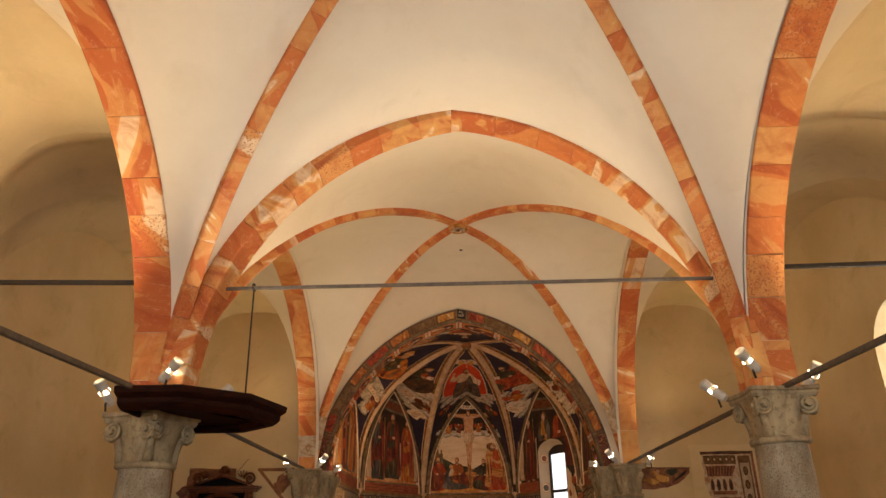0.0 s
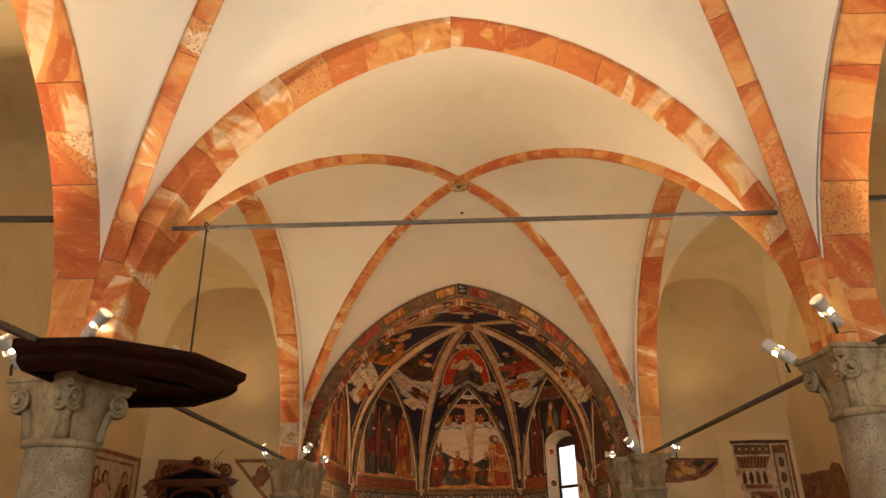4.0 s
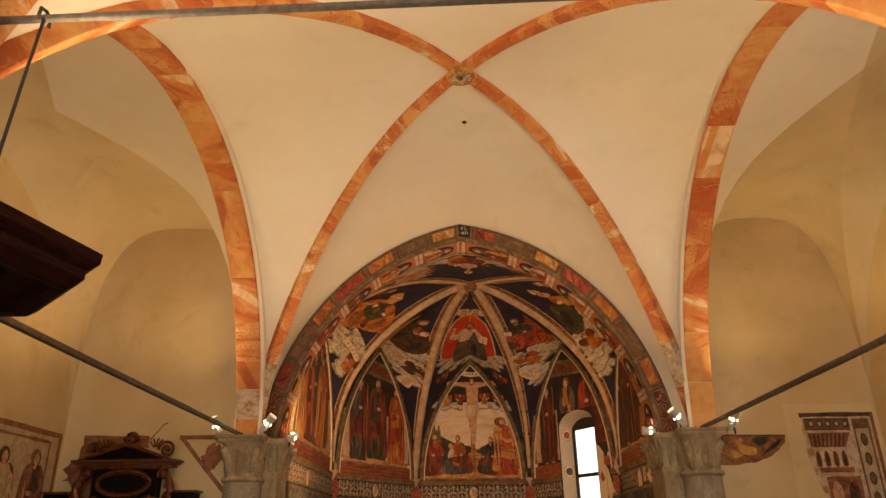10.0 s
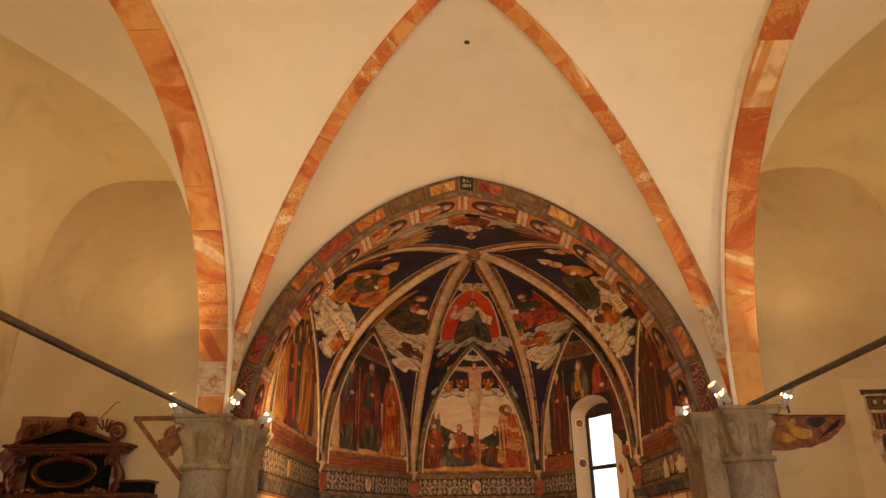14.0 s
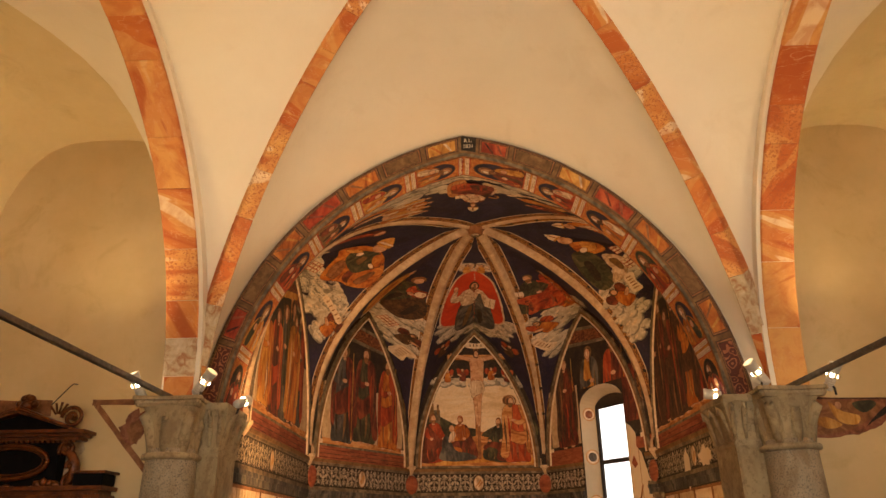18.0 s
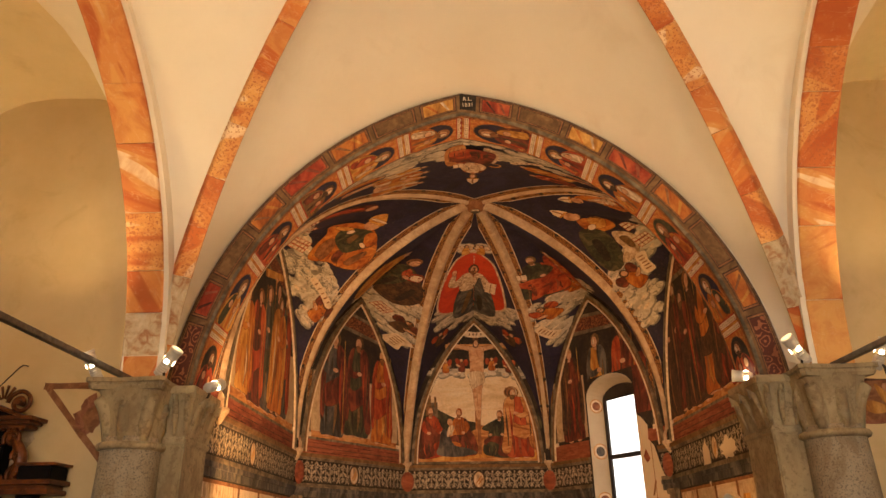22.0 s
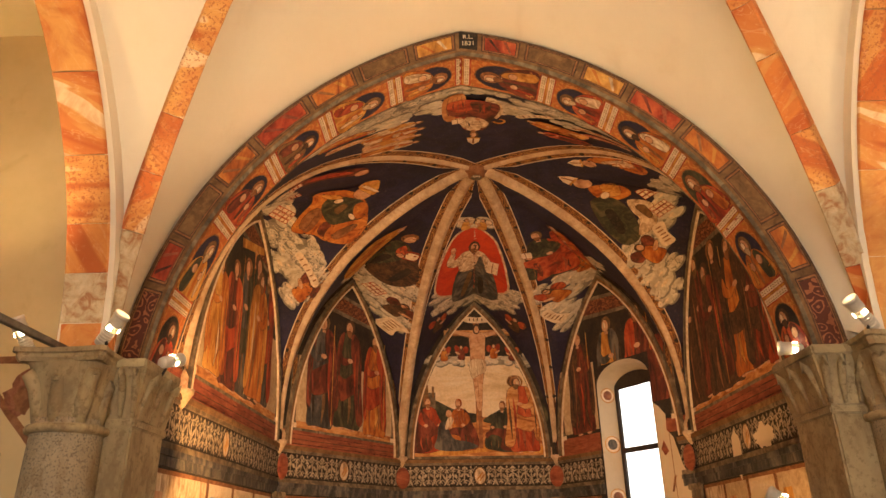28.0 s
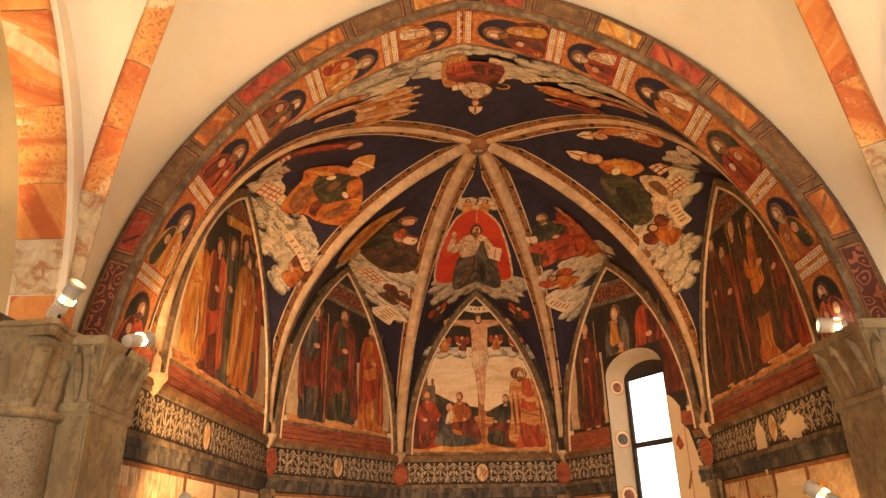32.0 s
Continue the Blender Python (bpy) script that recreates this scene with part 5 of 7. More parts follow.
for k in range(5):
    p, x, length, nrm = wall_plane(k)
    chart = wall_chart(k)
    if k == 2:
        continue
    root = fresco_root("fresco of tall robed shapes on a dark ground")
    if k == 3:
        pane_l, pane_r = W0 - 0.03, W1 + 0.03
        painted("painted_parapet", root, chart, [(rect(0.2, pane_l, 3.28, 4.4), OLDCREAM)], 0.4)
        painted("painted_drapery", root, chart, [(rect(pane_r, length - 0.2, 3.5, 4.5), WINE)], 0.4)
        painted("red_band", root, chart, [(rect(0.05, pane_l, 2.93, 3.22), BRICKRED)], 0.5)
        painted("red_band", root, chart, [(rect(pane_r + 0.05, length - 0.05, 3.02, 3.22), BRICKRED)], 0.5)
    else:
        b0, b1 = -0.42 if k == 0 else 0.05, length + (0.5 if k == 4 else -0.05)
        painted("painted_parapet", root, chart, [(rect(0.22, length - 0.22, 3.2, 4.3), OLDCREAM), (rect(0.22, length - 0.22, 3.2, 3.3), EARTH)], 0.4)
        painted("red_band", root, chart, [(rect(b0, b1, 2.93, 3.2), BRICKRED), (rect(b0, b1, 3.16, 3.2), GREY), (rect(b0, b1, 3.03, 3.04), HAIR), (rect(b0, b1, 2.96, 2.975), WINE), (rect(b0, b1, 3.1, 3.112), WINE)], 0.5)
        if k in (0, 4):
            a0, a1 = (-0.42, 0.2) if k == 0 else (length - 0.2, length + 0.5)
            painted("painted_parapet", root, chart, [(rect(a0, a1, 3.2, 4.5), OLDCREAM), (rect(a0, a1, 3.2, 3.3), EARTH)], 0.4)
    # painted side pilasters with scroll work and grey bases
    for u0 in (0.16, length - 0.30):
        top = 4.3
        painted("painted_pilaster", root, chart, [(rect(u0, u0 + 0.14, 3.22, top), GREY), (rect(u0 + 0.03, u0 + 0.11, 3.36, top), GOLDSCROLL), (rect(u0 - 0.03, u0 + 0.17, 3.2, 3.27), SCROLL), (rect(u0 - 0.015, u0 + 0.155, 3.27, 3.32), GREY)], 0.4)
    # coffered perspective band in the head of the arch
    painted("painted_beam", root, chart, [([Vector(v) for v in ((length * 0.26, 5.2), (length * 0.76, 5.06), (length * 0.66, 5.44), (length * 0.38, 5.55))], GREY), ([Vector(v) for v in ((length * 0.31, 5.26), (length * 0.71, 5.14), (length * 0.64, 5.38), (length * 0.40, 5.48))], REDSCROLL)], 0.4)
    if k == 0:
        painted("painted_cross", root, chart, [([Vector(v) for v in ((1.3, 5.14), (2.2, 5.36), (2.22, 5.26), (1.32, 5.02))], OCHRE), ([Vector(v) for v in ((1.82, 5.2), (1.97, 5.22), (2.06, 4.2), (1.94, 4.2))], EARTH)], 0.4)
    for n, (u, h, robe, mantle) in enumerate(SPECS[k]):
        layers = robed(u, 3.24 + (0.05 if n % 2 else 0), h, robe, mantle, fr, fr.choice((-1, 1)), broad=1.4 if k in (0, 4) else 1.15)
        if k == 3:
            layers = [(pts, m) for pts, m in layers if not (pane_l < sum(q[0] for q in pts) / len(pts) < pane_r and max(q[1] for q in pts) < 4.3)]
            cut = []
            for pts, m in layers:
                lo = 4.29 if pane_l - 0.2 < u < pane_r + 0.2 and u > 0.8 else 3.2
                if u > 1.6:
                    lo = 4.29
                cut.append(([Vector((q[0], max(q[1], lo))) if q[0] > pane_l else Vector((min(q[0], pane_l), q[1])) for q in pts], m))
            layers = [c for c in cut if max(q[1] for q in c[0]) - min(q[1] for q in c[0]) > 0.02]
        painted("painted_shape", root, chart, layers, 0.6)
        if n % 2 == 0:
            painted("painted_staff", root, chart, [(rect(u + 0.24, u + 0.255, 3.3 if k != 3 else 4.3, 4.95), OCHRE)], 0.6)

# centre wall: a cross before an evening sky, mourning groups below
p, x, length, nrm = wall_plane(2)
chart = wall_chart(2)
root = fresco_root("fresco with a tall cross against a pale evening sky")
half = [(length / 2 + a, APZ + z) for a, z in pointed(length / 2 - 0.23, WALL_H[2] - 0.22, 24)]


def clip_arch(z0, z1):
    """The part of the panel between two heights."""
    right = [(u, z) for u, z in half if u > length / 2 and z0 < z < z1]
    left = [(u, z) for u, z in half if u < length / 2 and z0 < z < z1]

    def at(z):
        best = min(half[len(half) // 2:], key=lambda q: abs(q[1] - z))
        return best[0] - length / 2

    return [Vector((length / 2 - at(z0), z0)), Vector((length / 2 + at(z0), z0))] + [Vector(q) for q in sorted(right, key=lambda q: q[1])] + [Vector((length / 2 + at(z1), z1)), Vector((length / 2 - at(z1), z1))] + [Vector(q) for q in sorted(left, key=lambda q: -q[1])]




def chart2(u, z):
    """The scene laid out in its own measure, then set into the panel."""
    return chart(1.40 + (u - 1.29) * 1.08, 2.98 + (z - 2.98) * 1.13)


painted("evening_sky", root, chart, [(clip_arch(3.6, 4.78), DAWN)], 0.5)
painted("earth_ground", root, chart, [(clip_arch(2.98, 3.66), EARTH), (smooth_line([(0.25, 3.05), (0.9, 3.0), (1.6, 3.06), (2.5, 3.02), (2.5, 3.14), (1.5, 3.18), (0.9, 3.13), (0.3, 3.18)]), OCHRE)], 0.5)
painted("green_hill", root, chart2, [(smooth_line([(0.2, 3.45), (0.9, 3.45), (1.3, 3.53), (1.3, 3.62), (0.9, 3.7), (0.5, 3.88), (0.22, 3.92)]), GREEN), (smooth_line([(1.35, 3.52), (1.8, 3.46), (2.4, 3.48), (2.38, 3.78), (2.0, 3.8), (1.7, 3.72)]), GREEN)], 0.5)
painted("painted_town", root, chart2, [(rect(0.34, 0.44, 3.75, 4.1), STONEGREY), (rect(0.44, 0.56, 3.72, 3.98), GREY), (rect(0.5, 0.54, 3.9, 4.08), STONEGREY)], 0.5)
for bank in ((0.7, 4.5, 0.75, 0.15), (1.86, 4.5, 0.75, 0.15), (1.28, 4.46, 0.3, 0.08)):
    painted("cloud_bank", root, chart2, cloud(*bank, fr), 0.5)
for u, z, mi in ((0.72, 4.5, 1), (1.02, 4.52, -1), (1.58, 4.54, 1), (1.9, 4.5, -1)):
    painted("painted_shape", root, chart2, cherub(u, z, 0.3, fr, mi, ORANGE if mi > 0 else WINE), 0.5)
painted("painted_cross", root, chart2, [(rect(1.24, 1.34, 3.1, 5.16), RUST), (rect(1.25, 1.275, 3.1, 5.16), EARTH), (rect(0.72, 1.88, 4.92, 5.02), EARTH), (rect(0.72, 1.88, 4.92, 4.945), RUST)], 0.5)
painted("painted_shape", root, chart2, contoured([
    ([Vector(v) for v in ((0.78, 5.0), (1.2, 4.88), (1.2, 4.97), (0.78, 5.05))], FLESH), ([Vector(v) for v in ((1.4, 4.88), (1.82, 5.0), (1.82, 5.05), (1.4, 4.97))], FLESH),
    (smooth_line([(1.18, 4.96), (1.17, 4.7), (1.2, 4.45), (1.4, 4.45), (1.43, 4.7), (1.42, 4.96)]), FLESH),
    (smooth_line([(1.19, 4.45), (1.22, 4.1), (1.27, 3.72), (1.34, 3.72), (1.37, 4.1), (1.4, 4.45)]), FLESH),
    (smooth_line([(1.28, 4.2), (1.3, 4.0), (1.305, 3.76), (1.29, 4.0)], 3), RUST),
    (smooth_line([(1.17, 4.5), (1.42, 4.5), (1.42, 4.32), (1.3, 4.26), (1.19, 4.22)]), CREAM),
    (oval(1.29, 5.04, 0.06, 0.09), HAIR), (oval(1.295, 5.03, 0.04, 0.06), FLESH)], 0.045, 0.004), 0.5)
painted("painted_scroll", root, chart2, [(smooth_line([(1.08, 5.17), (1.3, 5.14), (1.54, 5.17), (1.52, 5.26), (1.3, 5.24), (1.1, 5.26)]), SCROLL), (rect(1.17, 1.19, 5.18, 5.225), HAIR), (rect(1.24, 1.26, 5.18, 5.225), HAIR), (rect(1.31, 1.33, 5.18, 5.225), HAIR), (rect(1.39, 1.41, 5.18, 5.225), HAIR)], 0.5)
painted("painted_shape", root, chart2, seated(0.5, 3.06, 0.88, RED, WINE, fr, 1, 0.1, book=False, hair=RUST), 0.5)
painted("painted_shape", root, chart2, seated(0.98, 3.08, 0.82, ORANGE, WINE, fr, -1, -0.05, book=False, hair=ORANGE), 0.5)
painted("painted_shape", root, chart2, [(smooth_line([(0.55, 3.1), (0.9, 3.06), (1.25, 3.12), (1.1, 3.2), (0.85, 3.26), (0.72, 3.5), (0.62, 3.48), (0.58, 3.26)]), SLATE), (smooth_line([(0.72, 3.4), (0.8, 3.42), (0.86, 3.54), (0.8, 3.6), (0.74, 3.52)]), CREAM), (oval(0.78, 3.64, 0.05, 0.06), FLESH)], 0.5)
painted("painted_shape", root, chart2, seated(1.64, 3.06, 0.8, GREEN, WINE, fr, -1, 0.06, book=False, hair=RUST), 0.5)
painted("painted_shape", root, chart2, robed(2.04, 3.03, 1.2, RED, EARTH, fr, 1, True, -0.05, broad=1.3), 0.5)
painted("frame_line", root, chart, [(rect(0.14, length - 0.14, 2.94, 2.985), GREY)], 0.5)

# webs: every robed shape runs from its hem to its head
def posed(shape, hem, head, reach, slim=1.0):
    """Lay an upright unit shape from hem to head; reach is the height of its head, slim narrows it."""
    dx, dy = head[0] - hem[0], head[1] - hem[1]
    h, turn = math.hypot(dx, dy) / reach, math.atan2(-dx, dy)
    return [(shifted([(v[0] * slim, v[1]) for v in q], hem[0], hem[1], h, 1, turn), m) for q, m in shape]


def stack(x, y, s, turn):
    """Open books piled on the cloud: pale pages, red edges."""
    out = []
    for k in range(3):
        out += [(shifted(rect(-0.12, 0.12, 0.075 * k - 0.004, 0.075 * k + 0.066), x, y, s, 1, turn), RED), (shifted(rect(-0.112, 0.112, 0.075 * k + 0.006, 0.075 * k + 0.056), x, y, s, 1, turn), SCROLL)]
        for j in (-0.05, 0.02, 0.07):
            out.append((shifted(rect(j - 0.006, j + 0.006, 0.075 * k + 0.006, 0.075 * k + 0.056), x, y, s, 1, turn), RUST))
    return out


FINE = 0.045


def clouds(root, chart, *banks):
    for bank in banks:
        painted("cloud_bank", root, chart, cloud(*bank, fr), FINE)


def put(root, chart, shape, hem, head, reach, slim=0.85):
    painted("painted_shape", root, chart, posed(shape, hem, head, reach, slim), FINE)


def mitre(at, size, turn):
    """A pale two-pointed cap with a gold band."""
    return [(shifted([(-0.5, 0), (0.5, 0), (0.42, 0.6), (0, 1.15), (-0.42, 0.6)], *at, size, 1, turn), SCROLL), (shifted(rect(-0.5, 0.5, 0.0, 0.16), *at, size, 1, turn), OCHRE), (shifted(rect(-0.07, 0.07, 0.1, 0.95), *at, size, 1, turn), RUST)]


def drape(root, chart, layers):
    """A robe laid out in broad masses with dark contours."""
    painted("painted_shape", root, chart, contoured(layers, 0.06, 0.005), FINE)


root = fresco_root("fresco of a seated robed shape on a red disc among clouds")
c = web_chart(2)
clouds(root, c, (-0.6, 0.92, 0.42, 0.62), (0.5, 0.92, 0.42, 0.62), (-0.02, 0.6, 0.9, 0.3), (-0.38, 2.78, 0.24, 0.26), (-0.02, 2.78, 0.24, 0.26))
painted("disc_rim", root, c, [(grown(RED_DISC, 0.035), CREAM)], FINE)
painted("red_disc", root, c, [(RED_DISC, VERMILION)], FINE)
drape(root, c, [
    (smooth_line([(-0.36, 1.62), (-0.46, 0.8), (-0.1, 0.7), (0.34, 0.78), (0.32, 1.2), (0.12, 1.64)]), SLATE), (smooth_line([(-0.38, 1.98), (-0.36, 1.55), (-0.12, 1.5), (0.1, 1.54), (0.08, 1.96), (-0.14, 2.06)]), CREAM),
    (smooth_line([(-0.33, 1.98), (-0.42, 1.7), (-0.6, 1.78), (-0.54, 2.04), (-0.46, 2.04), (-0.47, 1.88)]), CREAM), (oval(-0.5, 2.12, 0.045, 0.08), FLESH),
    (smooth_line([(0.04, 1.98), (0.2, 1.75), (0.16, 1.58), (0.04, 1.62)]), CREAM), (rect(0.12, 0.3, 1.5, 1.82), SCROLL), (rect(0.2, 0.214, 1.52, 1.8), RUST),
    (smooth_line([(0.0, 1.9), (0.1, 1.55), (0.2, 1.1), (0.08, 1.0), (-0.06, 1.45), (-0.04, 1.75)]), SLATE), (smooth_line([(-0.2, 1.4), (-0.3, 0.86), (-0.22, 0.84), (-0.12, 1.35)]), STONEGREY), (smooth_line([(0.02, 1.3), (0.06, 0.84), (0.12, 0.84), (0.1, 1.2)]), BLACK),
    (oval(-0.14, 2.15, 0.1, 0.15), HAIR), (oval(-0.135, 2.13, 0.07, 0.115), FLESH), (smooth_line([(-0.2, 2.08), (-0.07, 2.08), (-0.1, 1.98), (-0.135, 1.94), (-0.17, 1.98)], 3), RUST)])
clouds(root, c, (0.0, 0.52, 0.7, 0.16))
for x, y, mi in ((-0.33, 2.62, 1), (-0.06, 2.62, -1)):
    painted("painted_shape", root, c, cherub(x, y, 0.34, fr, mi, OCHRE, CREAM), FINE)
for x, y, mi in ((-0.72, 0.2, 1), (0.7, 0.2, -1)):
    painted("painted_shape", root, c, cherub(x, y, 0.42, fr, mi, HAIR, RED), FINE)

c = web_chart(0)
root = fresco_root("fresco of a reclining crowned shape in an orange cope on clouds")
clouds(root, c, (0.5, 0.42, 0.6, 0.4), (0.86, 0.5, 0.6, 0.5), (0.1, 0.58, 0.6, 0.3), (1.1, 0.4, 0.45, 0.5), (-0.3, 0.68, 0.5, 0.3), (0.8, 0.15, 0.4, 0.3), (1.22, 0.05, 0.28, 0.4), (-0.7, 0.68, 0.5, 0.26))
drape(root, c, [(smooth_line([(-1.2, 0.73), (-0.87, 1.18), (-0.55, 1.7), (-0.34, 1.7), (-0.6, 1.26), (-0.88, 0.85)]), WINE), (smooth_line([(-0.95, 1.0), (-0.6, 1.5), (-0.5, 1.52), (-0.8, 1.05)]), RED), (oval(-0.42, 1.66, 0.07, 0.09), FLESH)])
drape(root, c, [
    (smooth_line([(0.46, 0.56), (0.28, 0.76), (0.12, 1.0), (-0.1, 1.12), (0.06, 1.46), (0.3, 1.6), (0.62, 1.54), (0.86, 1.4), (0.98, 1.12), (0.8, 0.86), (0.64, 0.78)]), ORANGE), (smooth_line([(0.36, 0.74), (0.24, 0.98), (0.32, 1.06), (0.5, 0.86), (0.54, 0.7)]), RUST), (smooth_line([(0.6, 0.84), (0.5, 1.0), (0.58, 1.04), (0.72, 0.88)]), WINE), (smooth_line([(0.79, 0.86), (0.64, 0.96), (0.58, 1.18), (0.67, 1.46), (0.82, 1.44), (0.99, 1.13)]), ORANGE),
    (smooth_line([(0.26, 1.06), (0.12, 1.24), (0.18, 1.4), (0.36, 1.58), (0.62, 1.5), (0.62, 1.26), (0.56, 1.04)]), GREEN), (smooth_line([(0.38, 1.45), (0.38, 1.6), (0.6, 1.54), (0.61, 1.36)]), ORANGE),
    (smooth_line([(0.42, 0.68), (0.3, 0.9), (0.36, 0.92), (0.5, 0.72)]), RUST), (smooth_line([(0.04, 1.16), (0.12, 1.34), (0.2, 1.34), (0.12, 1.18)]), OCHRE), (smooth_line([(0.74, 0.98), (0.7, 1.3), (0.76, 1.32), (0.84, 1.02)]), RUST), (smooth_line([(0.34, 1.2), (0.3, 1.34), (0.36, 1.36), (0.44, 1.2)]), STONEGREY),
    (oval(0.22, 1.3, 0.035, 0.06), SCROLL), (oval(0.56, 1.34, 0.06, 0.035), SCROLL), (oval(0.19, 1.62, 0.105, 0.13, 14, 0.5), FLESH), (smooth_line([(0.06, 1.6), (-0.08, 1.7), (-0.04, 1.86), (0.16, 1.82), (0.26, 1.72)]), OCHRE), (smooth_line([(0.0, 1.66), (0.2, 1.8), (0.22, 1.77), (0.03, 1.63)]), SCROLL)])
painted("painted_book", root, c, stack(0.22, 0.5, 1.0, 0.5), FINE)
painted("painted_book", root, c, stack(-0.35, 0.7, 0.9, 0.2), FINE)
painted("painted_book", root, c, stack(-0.95, 0.72, 0.8, 0.1), FINE)
painted("painted_shape", root, c, cherub(1.27, 0.02, 0.5, fr, -1, ORANGE, WINE), FINE)
painted("painted_scroll", root, c, ribbon(0.8, 0.44, 0.05, 0.52, -1.69), FINE)

c = web_chart(4)
root = fresco_root("fresco of two mitred shapes in white and green reading on clouds")
clouds(root, c, (-0.72, 0.68, 0.5, 0.4), (-1.02, 0.3, 0.45, 0.5), (-0.4, 0.6, 0.4, 0.3), (0.1, 0.75, 0.5, 0.3), (-1.15, -0.05, 0.3, 0.3), (0.55, 0.85, 0.4, 0.24), (-0.88, 0.5, 0.45, 0.36), (-1.1, 0.16, 0.3, 0.36), (0.8, 0.74, 0.4, 0.28))
drape(root, c, [(smooth_line([(0.5, 1.78), (0.66, 1.68), (0.95, 1.3), (0.82, 1.05), (0.6, 1.12), (0.56, 1.5)]), ORANGE), (smooth_line([(0.56, 1.62), (0.8, 1.34), (0.74, 1.2), (0.6, 1.4)]), CREAM), (smooth_line([(0.84, 1.26), (0.9, 1.2), (0.72, 1.1)]), RED), (oval(0.45, 1.74, 0.07, 0.09), FLESH)])
painted("painted_mitre", root, c, mitre((0.42, 1.82), 0.16, 0.35), FINE)
drape(root, c, [
    (smooth_line([(-0.14, 1.66), (0.0, 1.36), (-0.12, 1.14), (-0.32, 1.38)]), ORANGE), (smooth_line([(-0.38, 1.54), (-0.73, 1.22), (-0.88, 0.84), (-0.7, 0.72), (-0.41, 0.98), (-0.24, 1.32)]), GREEN), (smooth_line([(-0.22, 1.14), (-0.18, 0.86), (-0.46, 0.64), (-0.68, 0.74), (-0.46, 0.86), (-0.38, 1.0)]), CREAM),
    (smooth_line([(-0.5, 1.3), (-0.74, 1.0), (-0.68, 0.94), (-0.44, 1.22)]), BLACK), (smooth_line([(-0.3, 1.0), (-0.4, 0.78), (-0.34, 0.76), (-0.24, 0.94)]), STONEGREY), (smooth_line([(-0.07, 1.54), (0.04, 1.4), (-0.14, 1.26), (-0.22, 1.38)]), OCHRE), (oval(-0.22, 1.42, 0.06, 0.05), SCROLL), (oval(-0.08, 1.74, 0.09, 0.11), FLESH)])
painted("painted_mitre", root, c, mitre((-0.06, 1.84), 0.19, -0.25), FINE)
painted("painted_book", root, c, stack(-0.06, 0.9, 0.9, -0.5), FINE)
painted("painted_book", root, c, stack(-0.26, 0.62, 0.9, -0.4), FINE)
painted("painted_shape", root, c, cherub(-0.84, 0.3, 0.5, fr, 1, ORANGE, WINE), FINE)
painted("painted_scroll", root, c, ribbon(-0.64, 0.34, 0.07, 0.34, -0.5), FINE)

c = web_chart(1)
root = fresco_root("fresco of a seated robed shape in green reading on clouds")
clouds(root, c, (0.5, 0.72, 0.4, 0.36), (0.62, 0.36, 0.3, 0.34), (0.08, 0.68, 0.5, 0.26), (0.3, 0.95, 0.4, 0.34), (0.24, 0.42, 0.4, 0.3), (-0.3, 0.75, 0.5, 0.2), (-0.62, 0.66, 0.4, 0.24))
drape(root, c, [(smooth_line([(-1.05, 0.74), (-1.16, 1.4), (-0.86, 1.86), (-0.7, 1.86), (-0.56, 1.25), (-0.45, 0.66)]), OCHRE), (smooth_line([(-0.9, 0.9), (-0.96, 1.4), (-0.84, 1.6), (-0.72, 1.2), (-0.7, 0.8)]), ORANGE), (oval(-0.74, 1.88, 0.07, 0.09), FLESH)])
drape(root, c, [
    (smooth_line([(-0.44, 1.4), (-0.5, 1.64), (-0.3, 1.68), (0.08, 1.48), (0.32, 1.17), (0.2, 0.84), (-0.17, 0.85), (-0.5, 1.14)]), HAIR), (smooth_line([(-0.46, 1.4), (-0.5, 1.64), (-0.32, 1.68), (-0.14, 1.5), (-0.16, 1.1), (-0.3, 0.92), (-0.46, 1.14)]), GREEN), (smooth_line([(-0.34, 1.66), (-0.2, 1.56), (-0.2, 1.4), (-0.32, 1.5)]), RED),
    (smooth_line([(-0.3, 1.3), (-0.26, 1.0), (-0.2, 1.0), (-0.22, 1.32)]), BLACK), (smooth_line([(0.06, 1.3), (0.12, 0.95), (0.18, 0.98), (0.14, 1.28)]), BLACK), (smooth_line([(-0.18, 1.42), (-0.02, 1.5), (-0.08, 1.68), (-0.24, 1.58)]), RED), (smooth_line([(-0.14, 1.46), (-0.03, 1.52), (-0.08, 1.64), (-0.19, 1.57)]), SCROLL),
    (oval(-0.2, 1.45, 0.05, 0.04), FLESH), (oval(-0.45, 1.82, 0.09, 0.12), RUST), (oval(-0.42, 1.8, 0.065, 0.09), FLESH)])
painted("painted_book", root, c, stack(0.22, 0.5, 0.9, 0.0), FINE)
painted("painted_shape", root, c, cherub(0.56, 0.4, 0.42, fr, 1, HAIR, WINE), FINE)
painted("painted_scroll", root, c, ribbon(0.74, 0.05, 0.09, 0.3, 0.1), FINE)

c = web_chart(3)
root = fresco_root("fresco of two seated robed shapes in red and green on clouds")
clouds(root, c, (-0.2, 0.82, 0.5, 0.26), (0.1, 0.66, 0.5, 0.26), (0.36, 0.9, 0.4, 0.3), (-0.5, 0.9, 0.3, 0.3), (-0.52, 0.5, 0.4, 0.3), (-0.68, 0.2, 0.3, 0.3), (0.6, 0.8, 0.4, 0.26), (-0.1, 0.48, 0.4, 0.2))
put(root, c, robed(0, 0, 1, ORANGE, RED, fr), (0.12, 0.66), (0.8, 1.8), 0.925)
put(root, c, seated(0, 0, 1, GREEN, RED, fr, -1, 0, hair=STONEGREY, pale=GREEN), (-0.16, 1.08), (0.5, 1.86), 0.87)
